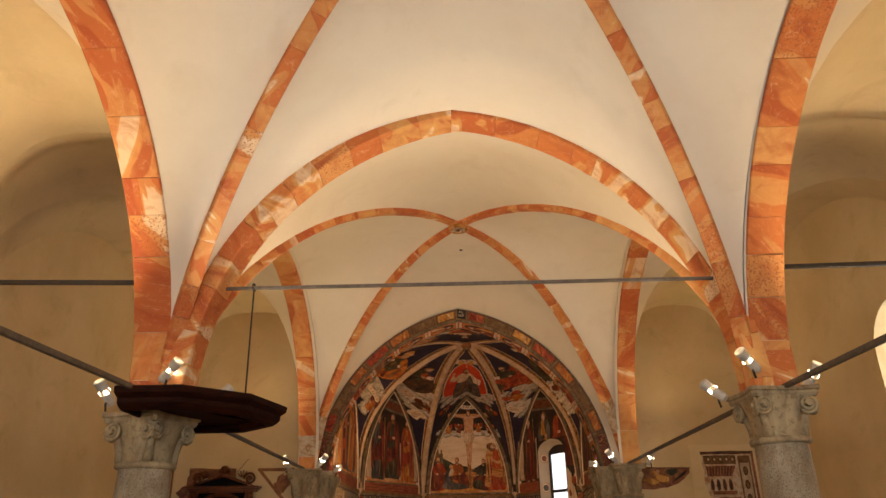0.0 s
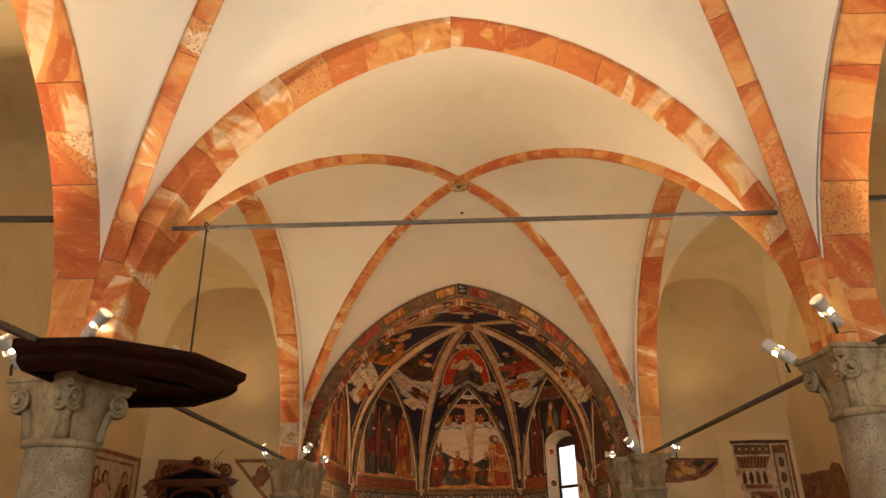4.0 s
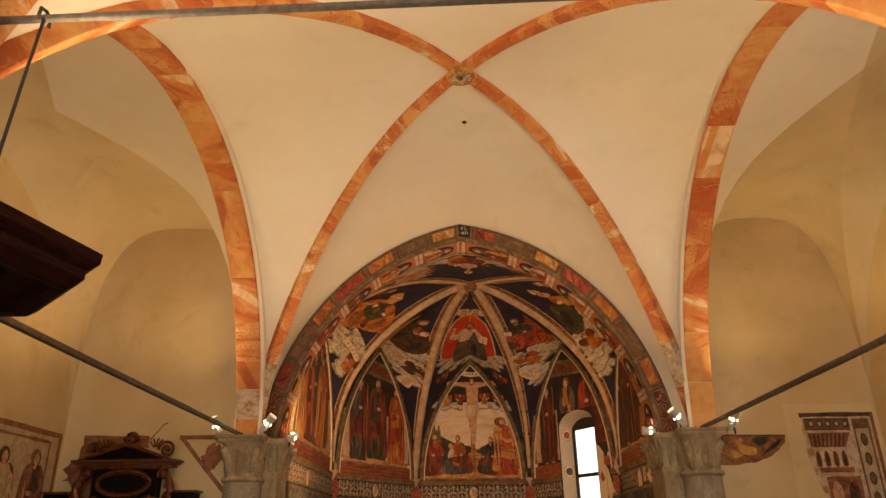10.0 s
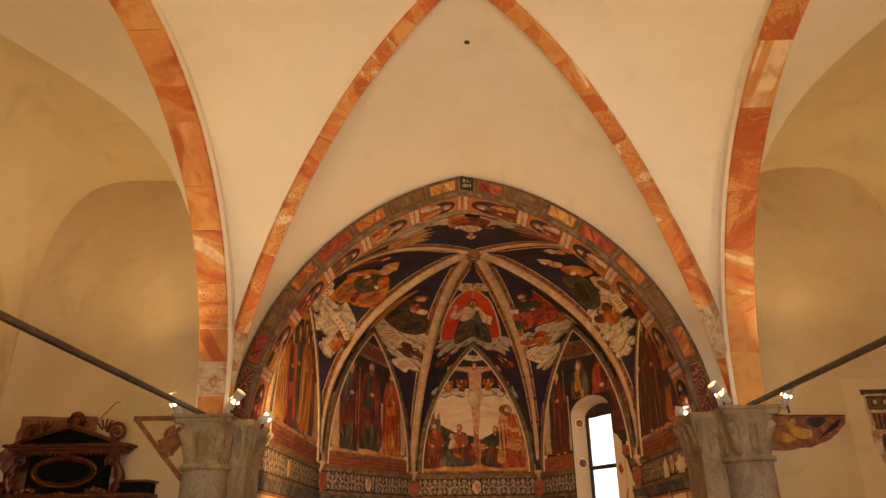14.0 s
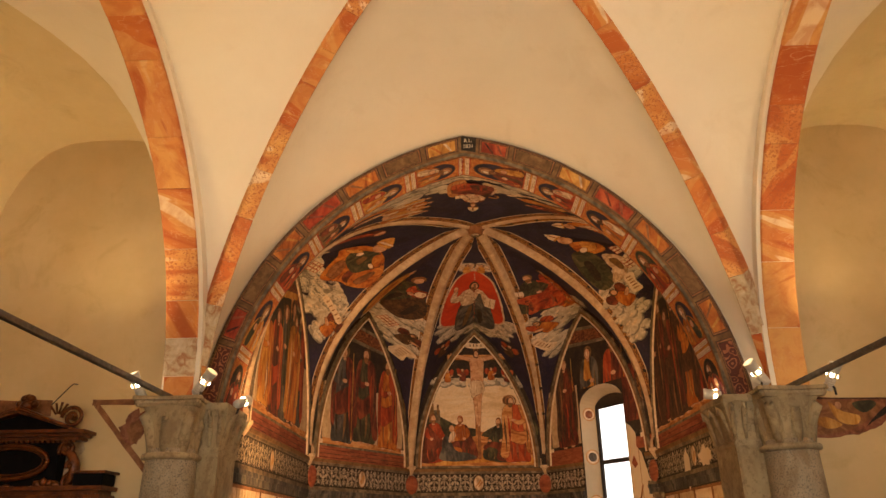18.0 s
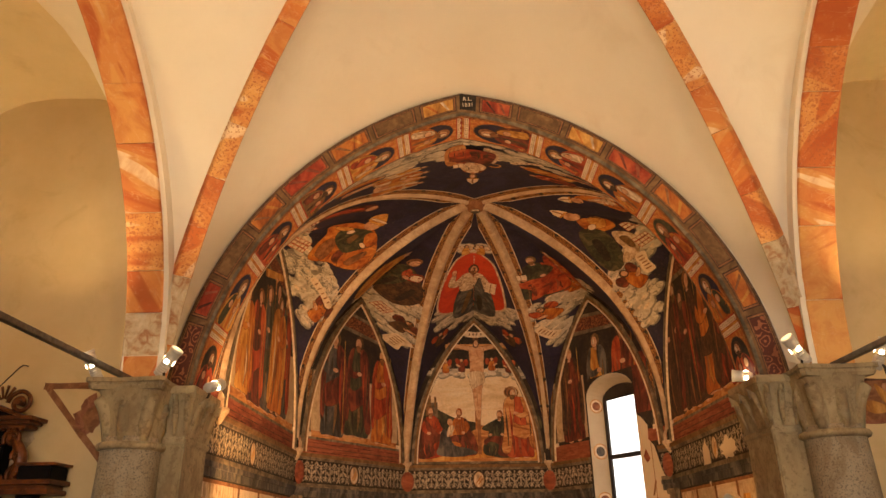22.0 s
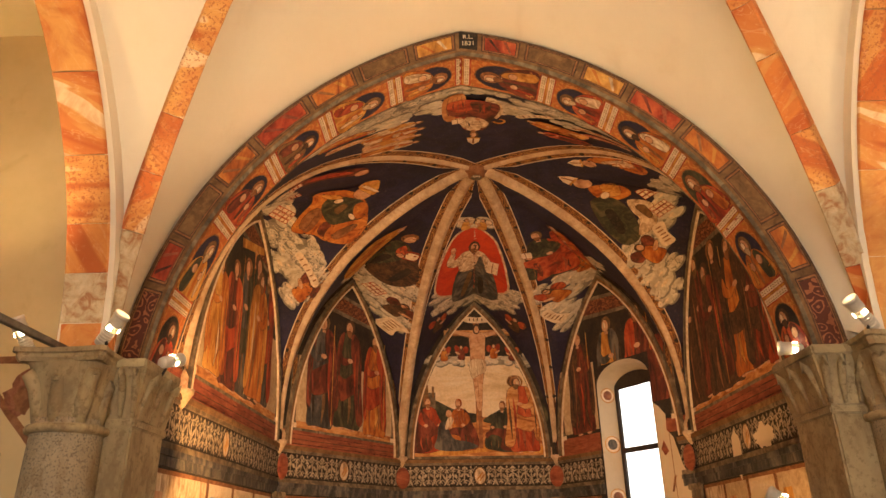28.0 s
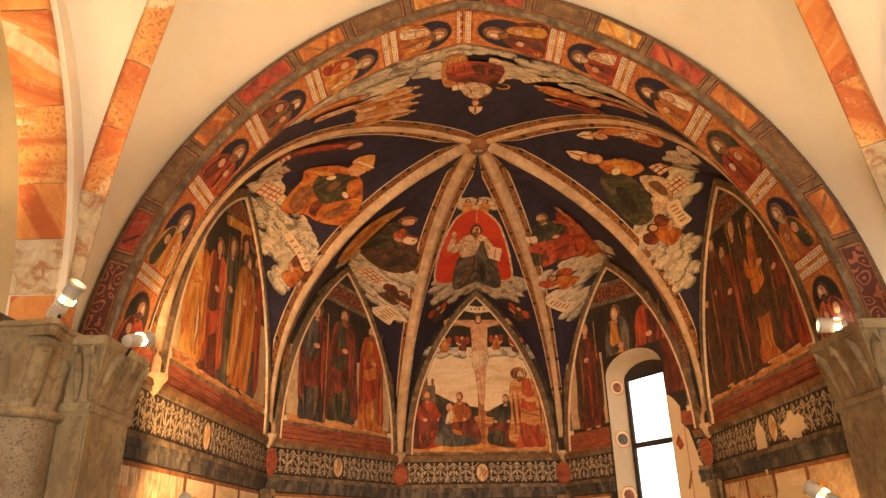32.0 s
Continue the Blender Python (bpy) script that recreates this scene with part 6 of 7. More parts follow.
painted("painted_shape", root, c, [(smooth_line([(-0.3, 1.15), (-0.05, 1.1), (0.1, 1.3), (0.0, 1.55), (-0.2, 1.6), (-0.12, 1.35)]), RED), (smooth_line([(-0.2, 1.2), (-0.15, 1.2), (0.0, 1.4), (-0.05, 1.46)]), WINE)], FINE)
painted("painted_shape", root, c, cherub(-0.42, 0.55, 0.5, fr, -1, ORANGE, RED), FINE)
painted("painted_scroll", root, c, ribbon(-0.72, 0.22, 0.07, 0.36, 0.1), FINE)

c = web_chart(5)
root = fresco_root("fresco of an enthroned mitred shape among clouds over the arch")
clouds(root, c, (0.4, -0.06, 0.5, 0.26), (0.85, 0.04, 0.6, 0.34), (1.3, 0.0, 0.6, 0.4), (1.0, 0.26, 0.5, 0.26), (1.62, -0.06, 0.4, 0.3), (-0.62, 0.06, 0.5, 0.34), (-1.0, 0.0, 0.6, 0.36), (-1.4, -0.06, 0.5, 0.36), (-0.4, 0.24, 0.36, 0.34), (0.5, 0.2, 0.3, 0.3), (0.0, -0.12, 0.6, 0.16), (-1.1, 0.3, 0.4, 0.22))
for n, (hem, head, robe, mantle) in enumerate((
        ((1.36, 0.56), (0.68, 0.52), OCHRE, CREAM), ((1.34, 0.7), (0.66, 0.7), CREAM, ORANGE), ((1.38, 0.84), (0.7, 0.86), FLESH, OCHRE), ((1.42, 0.98), (0.74, 1.02), ORANGE, CREAM), ((1.74, 0.06), (1.2, 0.3), OCHRE, RED), ((1.72, 0.3), (1.3, 0.46), FLESH, CREAM),
        ((-1.32, 0.8), (-0.68, 0.62), CREAM, OCHRE), ((-1.3, 0.66), (-0.62, 0.48), OCHRE, ORANGE), ((-1.4, 0.92), (-0.78, 0.78), WINE, RED), ((-1.62, 0.12), (-1.12, 0.34), ORANGE, CREAM), ((-1.7, 0.3), (-1.22, 0.5), FLESH, RED))):
    put(root, c, robed(0, 0, 1, robe, mantle, fr, 1 if n % 2 else -1), hem, head, 0.925)
painted("painted_curtain", root, c, [(smooth_line([(0.14, 0.0), (0.38, 0.04), (0.4, 0.5), (0.3, 0.62), (0.16, 0.4)]), EARTH)] + [(shifted(pleat(0, 0.04, 0.5, 0.02, 0.012), 0.18 + 0.05 * k, 0), RUST) for k in range(4)], FINE)
painted("painted_curtain", root, c, [(smooth_line([(-0.1, 0.0), (-0.22, 0.04), (-0.3, 0.3), (-0.24, 0.56), (-0.16, 0.4), (-0.1, 0.2)]), CREAM), (shifted(pleat(0, 0.06, 0.45, -0.05, 0.012), -0.18, 0), STONEGREY), (curl(-0.28, 0.6, 0.09, 0.03, 0.5, 5.2, 0.02), OCHRE)], FINE)
put(root, c, seated(0, 0, 1, RED, WINE, fr, 1, 0, pale=CREAM), (0.06, 0.12), (0.02, 1.0), 0.87)
painted("painted_mitre", root, c, mitre((0.02, 1.08), 0.17, 0.0), FINE)
painted("painted_scroll", root, c, ribbon(-0.48, 0.4, 0.045, 0.42, 2.2), FINE)

# ---------------------------------------------------------------- frieze, cornice and lower wall of the apse
def palmette(u, z, r, flip):
    """One leafy motif of the frieze: a stem, four curls, side leaves and a bud."""
    j = lambda v: r.uniform(-v, v)  # noqa: E731
    out = [pleat(u + j(0.004), z - 0.15, z + 0.14, j(0.01), 0.012), oval(u, z + 0.145, 0.016, 0.022, 8), oval(u, z - 0.03 * flip, 0.02, 0.026, 8)]
    for s in (-1, 1):
        turn = (math.pi * 1.5, -0.6) if s > 0 else (-math.pi * 0.5, math.pi + 0.6)
        out.append(curl(u + s * 0.036, z + 0.085 * flip + j(0.008), 0.034, 0.01, *turn, 0.012))
        out.append(curl(u + s * 0.034, z - 0.085 * flip + j(0.008), 0.03, 0.008, -turn[0], -turn[1], 0.011))
        out.append(oval(u + s * 0.045, z + j(0.02), 0.016, 0.04, 8, -s * 0.6 * flip))
        out.append(oval(u + s * 0.028, z + 0.13 * -flip, 0.013, 0.034, 8, s * 0.7))
    return out


for k in range(5):
    p, x, length, nrm = wall_plane(k)
    chart = wall_chart(k)
    m = Matrix(((x.x, nrm.x, 0, p.x), (x.y, nrm.y, 0, p.y), (0, 0, 1, 0), (0, 0, 0, 1)))
    root = tagged(empty("apse_frieze"), "black and grey grotesque frieze between painted mouldings", "frieze", "apse friezes")
    spans = [(-0.42 if k == 0 else 0.0, length + (0.5 if k == 4 else 0.0))] if k != 3 else [(0.0, W0 - 0.03), (W1 + 0.42, length)]
    for u0, u1 in spans:
        painted("frieze_band", root, chart, [(rect(u0, u1, 2.47, 2.83), BLACK)], 0.6, lift=0.003)
        count = int((u1 - u0) / 0.105)
        strokes = [(q, FRIEZEINK) for i in range(count) for q in palmette(u0 + (u1 - u0) * (i + 0.5) / count, 2.65, fr, 1 if i % 2 else -1)]
        tagged(painted("frieze_ornament", root, chart, strokes, 0.6, lift=0.0045, step=0.000002), "grey painted leaf scrolls", kind="stuff")
        for z0, z1, deep, material, nm in ((2.83, 2.87, 0.03, GREY, "upper_moulding"), (2.87, 2.93, 0.045, STONEGREY, "upper_fillet"), (2.41, 2.47, 0.035, GREY, "lower_moulding"), (2.35, 2.41, 0.05, SLATE, "lower_cornice"), (2.26, 2.35, 0.03, SLATE, "shadow_cornice")):
            part(nm, box(u0, u1, 0, deep, z0, z1, 0.004, m), material, root)
    mid_u = (1.42, 1.42, 1.38, 0, 1.9)[k]
    if k != 3:
        painted("roundel", root, chart, [(oval(mid_u, 2.65, 0.125, 0.17, 20), BLACK), (oval(mid_u, 2.65, 0.11, 0.15, 20), STONEGREY), (oval(mid_u, 2.65, 0.095, 0.135, 20), CREAM), (shifted(rect(-0.08, 0.08, -0.012, 0.012), mid_u, 2.65, 1, 1, 0.9), OCHRE), (shifted(rect(-0.07, 0.07, -0.012, 0.012), mid_u + 0.03, 2.62, 1, 1, 0.9), OCHRE)], 0.5, lift=0.006)
    # lower register: painted frames with pale scenes, pilasters at the corners
    low = tagged(empty("painted_frame"), "lower painted panels with pale faded scenes in frames", "fresco", "lower frescoes")
    n = max(1, round(length / 0.95))
    for i in range(n):
        a, b = 0.18 + (length - 0.36) * i / n + 0.04, 0.18 + (length - 0.36) * (i + 1) / n - 0.04
        a, b = (-0.4 if k == 0 and i == 0 else a), (length + 0.45 if k == 4 and i == n - 1 else b)
        if k == 3 and (b > W0 - 0.03):
            continue
        painted("panel_ground", low, chart, [(rect(a - 0.035, b + 0.035, 1.1, 2.24), RUST), (rect(a, b, 1.15, 2.2), fr.choice((OLDCREAM, DAWN, CREAM))), (rect(a, b, 1.15, 1.7), fr.choice((EARTH, OCHRE))), (rect(a + 0.1, a + 0.3, 1.6, 2.05), fr.choice((STONEGREY, OCHRE, FLESH))), (rect(b - 0.35, b - 0.12, 1.5, 2.0), fr.choice((RUST, OLDCREAM, STONEGREY)))], 0.6)
    for u in (0.0, length):
        sgn = 1 if u == 0 else -1
        if (k, u) in ((0, 0.0), (4, length)):
            continue
        part("corner_pilaster", box(min(u, u + sgn * 0.13), max(u, u + sgn * 0.13), 0, 0.035, 0.2, 2.24, 0.006, m), GREY, low)
        part("pilaster_cap", box(min(u, u + sgn * 0.16), max(u, u + sgn * 0.16), 0, 0.06, 2.2, 2.28, 0.01, m), GREY, low)
for q in AP[1:5]:
    inward = (Vector((0.4, 18.2, 0)) - Vector((*q, 0))).normalized()
    bm = lathe([(0.0, 0.03), (0.12, 0.03), (0.14, 0.02), (0.15, 0.0)], 24)
    bm.transform(Matrix.Translation(Vector((*q, 2.62)) + inward * 0.09) @ inward.to_track_quat("Z", "Y").to_matrix().to_4x4() @ Matrix.Diagonal((0.85, 1.2, 1, 1)))
    tagged(part("corner_disc", bm, BRICKRED), "dark red painted disc at the apse corner", "disc", "corner discs")


def ragged(cx, cy, rx, ry, r, n=26):
    return [Vector((cx + rx * math.cos(a) * r.uniform(0.6, 1.1), cy + ry * math.sin(a) * r.uniform(0.6, 1.1))) for a in (2 * math.pi * k / n for k in range(n))]


root = tagged(empty("bare_plaster_patch"), "ragged patches of bare plaster where the fresco is lost", "patch")
c3, c4 = wall_chart(3), wall_chart(4)
edge = [(W1 + 0.01, 1.0), (3.08, 1.0), (3.1, 1.7), (2.98, 2.1), (3.0, 2.4), (2.9, 2.55), (2.87, 2.68), (2.76, 2.82), (2.79, 2.95), (2.68, 3.06), (2.7, 3.28), (2.58, 3.42), (W1 + 0.01, 3.5)]
painted("lost_area", root, c3, [([Vector(v) for v in edge], BARE)], 0.4, lift=0.008)
painted("lost_area", root, c4, [(ragged(1.55, 2.52, 0.16, 0.3, fr), BARE)], 0.4, lift=0.009)
painted("lost_area", root, c4, [(ragged(2.35, 2.6, 0.3, 0.14, fr), BARE)], 0.4, lift=0.009)
painted("lost_area", root, c4, [(ragged(2.0, 1.75, 0.75, 0.42, fr, 40), BARE)], 0.4, lift=0.009)
painted("painted_mark", root, c3, [([Vector(v) for v in ((2.53, 2.80), (2.6, 2.70), (2.68, 2.76), (2.6, 2.92))], BRICKRED), (rect(2.72, 2.732, 2.0, 3.0), RUST), ([Vector(v) for v in ((2.64, 2.2), (2.68, 2.2), (2.76, 2.42), (2.72, 2.42))], RUST)], 0.4, lift=0.012)

# medallions on the window's reveal
for z, s, material in ((3.82, 0.11, OLDRED), (3.02, 0.12, SLATE), (2.2, 0.12, OLDRED), (1.4, 0.12, SLATE)):
    u = W0 + 0.12
    a = M3 @ Vector((W0, 0.0, z))
    b = M3 @ Vector((W0 + 0.10, 0.35, z))
    d = (b - a).normalized()
    nn = Vector((-d.y, d.x, 0))
    if nn.dot(M3.to_3x3() @ Vector((1, 0, 0))) < 0:
        nn = -nn
    mid = (a + b) / 2
    ch = lambda q, w, mid=mid, d=d, nn=nn: (mid + d * q + Vector((0, 0, w)), nn)  # noqa: E731
    painted("medallion", window, ch, [(oval(0, 0, s * 1.15, s * 1.15, 18), OCHRE), (oval(0, 0, s * 1.02, s * 1.02, 18), SCROLL), (oval(0, 0, s * 0.7, s * 0.7, 18), material)], 0.5)

# ---------------------------------------------------------------- painted panels of the chancel arch
def curve_at(inset):
    pts = [Vector((x, 0, z)) for x, z in chancel_curve(inset, 96)]
    d = [0.0]
    for a, b in zip(pts, pts[1:]):
        d.append(d[-1] + (b - a).length)

    def at(f):
        """Place at a share f of the whole arch."""
        s = f * d[-1]
        j = min(max(next((i for i, v in enumerate(d) if v > s), len(d) - 1) - 1, 0), len(pts) - 2)
        return pts[j].lerp(pts[j + 1], (s - d[j]) / max(d[j + 1] - d[j], 1e-9))

    return at, d[-1]


outer_at, outer_len = curve_at(0.012)
inner_at, _ = curve_at(0.245)


def face_chart(f, g):
    """f along the arch, g from its outer edge (0) to its inner edge (1)."""
    p = outer_at(f).lerp(inner_at(f), g)
    return skewed((p.x, FACE - 0.02, p.z)), Vector((0, -1, 0))


panels = empty("arch_panels")
panels.parent = arch_ob
panels["label"] = "row of painted marble panels on the face of the chancel arch"
LEFT_F = [0.0, 0.105, 0.153, 0.215, 0.267, 0.333, 0.39, 0.448, 0.497]
RIGHT_F = [0.0, 0.095, 0.145, 0.205, 0.262, 0.325, 0.377, 0.437, 0.482]
seq = list(zip(LEFT_F, LEFT_F[1:], [REDSCROLL, RED, STONEGREY, ORANGE, RED, ORANGE, STONEGREY, OCHRE]))
seq += [(1 - b, 1 - a, m) for a, b, m in zip(RIGHT_F, RIGHT_F[1:], [REDSCROLL, ORANGE, STONEGREY, ORANGE, RED, OCHRE, STONEGREY, RED])]


def face_rect(f0, f1, g0, g1):
    n = 8
    return [(f0 + (f1 - f0) * k / n, g0) for k in range(n + 1)] + [(f1 + (f0 - f1) * k / n, g1) for k in range(n + 1)]


painted("panel_ground", panels, face_chart, [(face_rect(i / 12, (i + 1) / 12, 0.0, 1.0), STONEGREY) for i in range(12)], 0.5, lift=0.001, step=0.0)
for f0, f1, material in seq:
    e = 0.0028
    painted("panel", panels, face_chart, [(face_rect(f0 + e, f1 - e, 0.06, 0.88), HAIR), (face_rect(f0 + 1.5 * e, f1 - 1.5 * e, 0.10, 0.84), RUST), (face_rect(f0 + 2.1 * e, f1 - 2.1 * e, 0.14, 0.80), HAIR), (face_rect(f0 + 2.4 * e, f1 - 2.4 * e, 0.165, 0.775), material)] + [([(f0 + (f1 - f0) * (v + dv), g) for v, dv, g in ((a, 0.0, 0.22), (a + 0.03, 0.05, 0.2), (b, 0.05, 0.72), (b, 0.0, 0.73))], tone) for a, b, tone in ((0.2, 0.45, TONES.get(material, (RUST, RUST))[0]), (0.55, 0.72, TONES.get(material, (RUST, RUST))[1])) if material in (RED, ORANGE, OCHRE)], 0.5, lift=0.004)
painted("panel_line", panels, face_chart, [(face_rect(i / 12, (i + 1) / 12, 0.0, 0.035), HAIR) for i in range(12)], 0.5, lift=0.0035, step=0.0)
painted("key_plaque", panels, face_chart, [(face_rect(0.498, 0.517, 0.0, 0.86), BLACK)], 0.5, lift=0.007)


def letters(text, size, place, name, parent):
    """Built-in letters, flat, facing west."""
    cu = bpy.data.curves.new(name, "FONT")
    cu.body, cu.size, cu.align_x, cu.extrude = text, size, "CENTER", 0.001
    ob = new(name, cu)
    bpy.context.view_layer.update()
    me = bpy.data.meshes.new_from_object(ob.evaluated_get(bpy.context.evaluated_depsgraph_get()))
    bpy.data.objects.remove(ob)
    me.materials.append(SCROLL)
    out = new(name, me)
    out.matrix_world = Matrix.Translation(place) @ Matrix.Rotation(radians(90), 4, "X")
    out.parent = parent
    return out


kl = letters("IHS", 0.07, (0, 0, 0), "lettering", key_ob)
kl.matrix_world = Matrix.Translation(AKEY + Vector((0, -0.025, -0.132))) @ Matrix.Rotation(radians(180), 4, "X") @ Matrix.Rotation(radians(180), 4, "Z") @ Matrix.Rotation(radians(180), 4, "Z")
letters("R.L.", 0.07, (CH_X + 0.07, FACE - 0.033, 6.27), "lettering", panels)
letters("1831", 0.07, (CH_X + 0.07, FACE - 0.033, 6.19), "lettering", panels)

soff_at, soff_len = curve_at(0.272)


def soffit_chart(side):
    """x is the depth from the nave face, y the length up from the springing on one side."""
    def chart(d, s):
        f = s / soff_len
        if side > 0:
            f = 1 - f
        e = 0.002
        p, q = soff_at(min(max(f, 0.0), 1.0)), soff_at(min(max(f + e, 0), 1))
        t = (q - p).normalized() if (q - p).length > 1e-6 else Vector((1, 0, 0))
        return skewed((p.x, FACE + d, p.z)), Vector((t.z, 0, -t.x))

    return chart


half_len = soff_len / 2
# where the white inscription bars lie along the arch, and the busts between them: robe, collar, ground
SCROLLS_L, SCROLLS_R = (0.102, 0.192, 0.27, 0.342, 0.425, 0.502), (0.093, 0.17, 0.25, 0.333, 0.405)
BUSTS_L = ((RED, WINE, BLACK), (OCHRE, GREEN, BLUE), (RED, WINE, BLUE), (STONEGREY, WINE, BLUE), (OCHRE, RED, BLUE), (ORANGE, CREAM, BLUE))
BUSTS_R = ((RED, WINE, BLACK), (ORANGE, GREEN, BLUE), (RED, ORANGE, GREEN), (ORANGE, CREAM, BLUE), (RED, CREAM, BLUE), (WINE, OCHRE, BLUE))
for side in (-1, 1):
    ch = soffit_chart(side)
    root = empty("soffit_fresco")
    root.parent = arch_ob
    root["label"] = "row of painted oval portraits and scrolls under the arch"
    painted("soffit_ground", root, ch, [(rect(0.03, 0.49, half_len * i / 8, half_len * (i + 1) / 8), GOLDGROUND) for i in range(8)] + [(rect(0.0, 0.05, half_len * i / 8, half_len * (i + 1) / 8), RUST) for i in range(8)], 0.06, lift=0.003, step=0.0)
    stops = [0.03 * soff_len] + [q * soff_len for q in (SCROLLS_L if side < 0 else SCROLLS_R)]
    if side > 0:
        stops.append((1 - SCROLLS_L[-1]) * soff_len)
    for i, (lo, hi) in enumerate(zip(stops, stops[1:])):
        s0, s1 = lo + (0.02 if i == 0 else 0.1), hi - 0.1
        mid, rr = (s0 + s1) / 2, (s1 - s0) / 2
        robe, pale, back = (BUSTS_L if side < 0 else BUSTS_R)[i]
        dark, bright = TONES.get(robe, (HAIR, RED))
        e = 0.35 * rr
        layers = [(oval(0.27, mid + 0.25 * e, 0.2, rr * 0.86, 20), RUST), (oval(0.27, mid + 0.25 * e, 0.19, rr * 0.82, 20), back)]
        bust = [(smooth_line([(0.055, s0 + 0.0), (0.475, s0 + 0.0), (0.465, mid - 0.9 * e), (0.40, mid + 0.15 * e), (0.33, mid + 0.5 * e), (0.23, mid + 0.5 * e), (0.14, mid + 0.0 * e), (0.07, mid - 1.0 * e)]), robe),
                (smooth_line([(0.08, s0 + 0.03), (0.2, s0 + 0.02), (0.25, mid - 0.6 * e), (0.23, mid + 0.3 * e), (0.15, mid - 0.2 * e)]), pale),
                (smooth_line([(0.30, s0 + 0.03), (0.345, s0 + 0.03), (0.34, mid - 0.4 * e), (0.31, mid + 0.2 * e)]), dark),
                (smooth_line([(0.39, s0 + 0.05), (0.43, s0 + 0.05), (0.41, mid - 0.6 * e), (0.38, mid - 0.1 * e)]), bright),
                (rect(0.255, 0.32, mid + 0.2 * e, mid + 0.8 * e), FLESH), (oval(0.285, mid + 1.25 * e, 0.088, 0.92 * e), (HAIR, STONEGREY, RUST)[i % 3]), (oval(0.298, mid + 1.15 * e, 0.06, 0.72 * e), FLESH),
                (oval(0.315, mid + 1.25 * e, 0.025, 0.4 * e), SCROLL), (smooth_line([(0.262, mid + 0.85 * e), (0.338, mid + 0.85 * e), (0.32, mid + 0.3 * e), (0.285, mid + 0.1 * e)], 3), (HAIR, OLDCREAM, RUST)[i % 3]),
                (oval(0.2, mid - 0.7 * e, 0.045, 0.045), FLESH), (oval(0.36, mid - 0.9 * e, 0.035, 0.04), FLESH)]
        painted("painted_bust", root, ch, layers + contoured(bust, 0.05, 0.006), 0.06)
        # gilt scroll work in the four corners of the field
        curls = []
        for a, sa in ((0.06, 1), (0.475, -1)):
            for b, sb in ((s0 - 0.01, 1), (s1 + 0.01, -1)):
                curls += [(curl(a + sa * 0.03, b + sb * 0.035, 0.03, 0.008, 0.3, 5.0, 0.007), OCHRE), (curl(a + sa * 0.018, b + sb * 0.09, 0.02, 0.006, 2.0, 6.5, 0.006), OCHRE)]
        painted("gilt_curls", root, ch, curls, 0.06, lift=0.0045)
        if side < 0 or i < len(stops) - 2:
            w = 0.085
            bars = [(rect(0.035, 0.475, hi - w, hi + w), RED), (rect(0.04, 0.47, hi - w + 0.012, hi - 0.018), SCROLL), (rect(0.04, 0.47, hi + 0.012, hi + w - 0.018), SCROLL), (rect(0.04, 0.47, hi - 0.014, hi + 0.006), OCHRE)]
            for q in (hi - 0.05, hi + 0.04):
                for d in range(9):
                    bars.append((rect(0.06 + 0.045 * d, 0.085 + 0.045 * d, q - 0.016, q - 0.008), STONEGREY))
                    bars.append((rect(0.055 + 0.045 * d, 0.08 + 0.045 * d, q + 0.006, q + 0.013), STONEGREY))
            painted("painted_scroll", root, ch, bars, 0.06, lift=0.006, step=0.00012)

# ---------------------------------------------------------------- aisle walls: altar, old frescoes
ALT = Vector((-4.55, 14.5, 0))


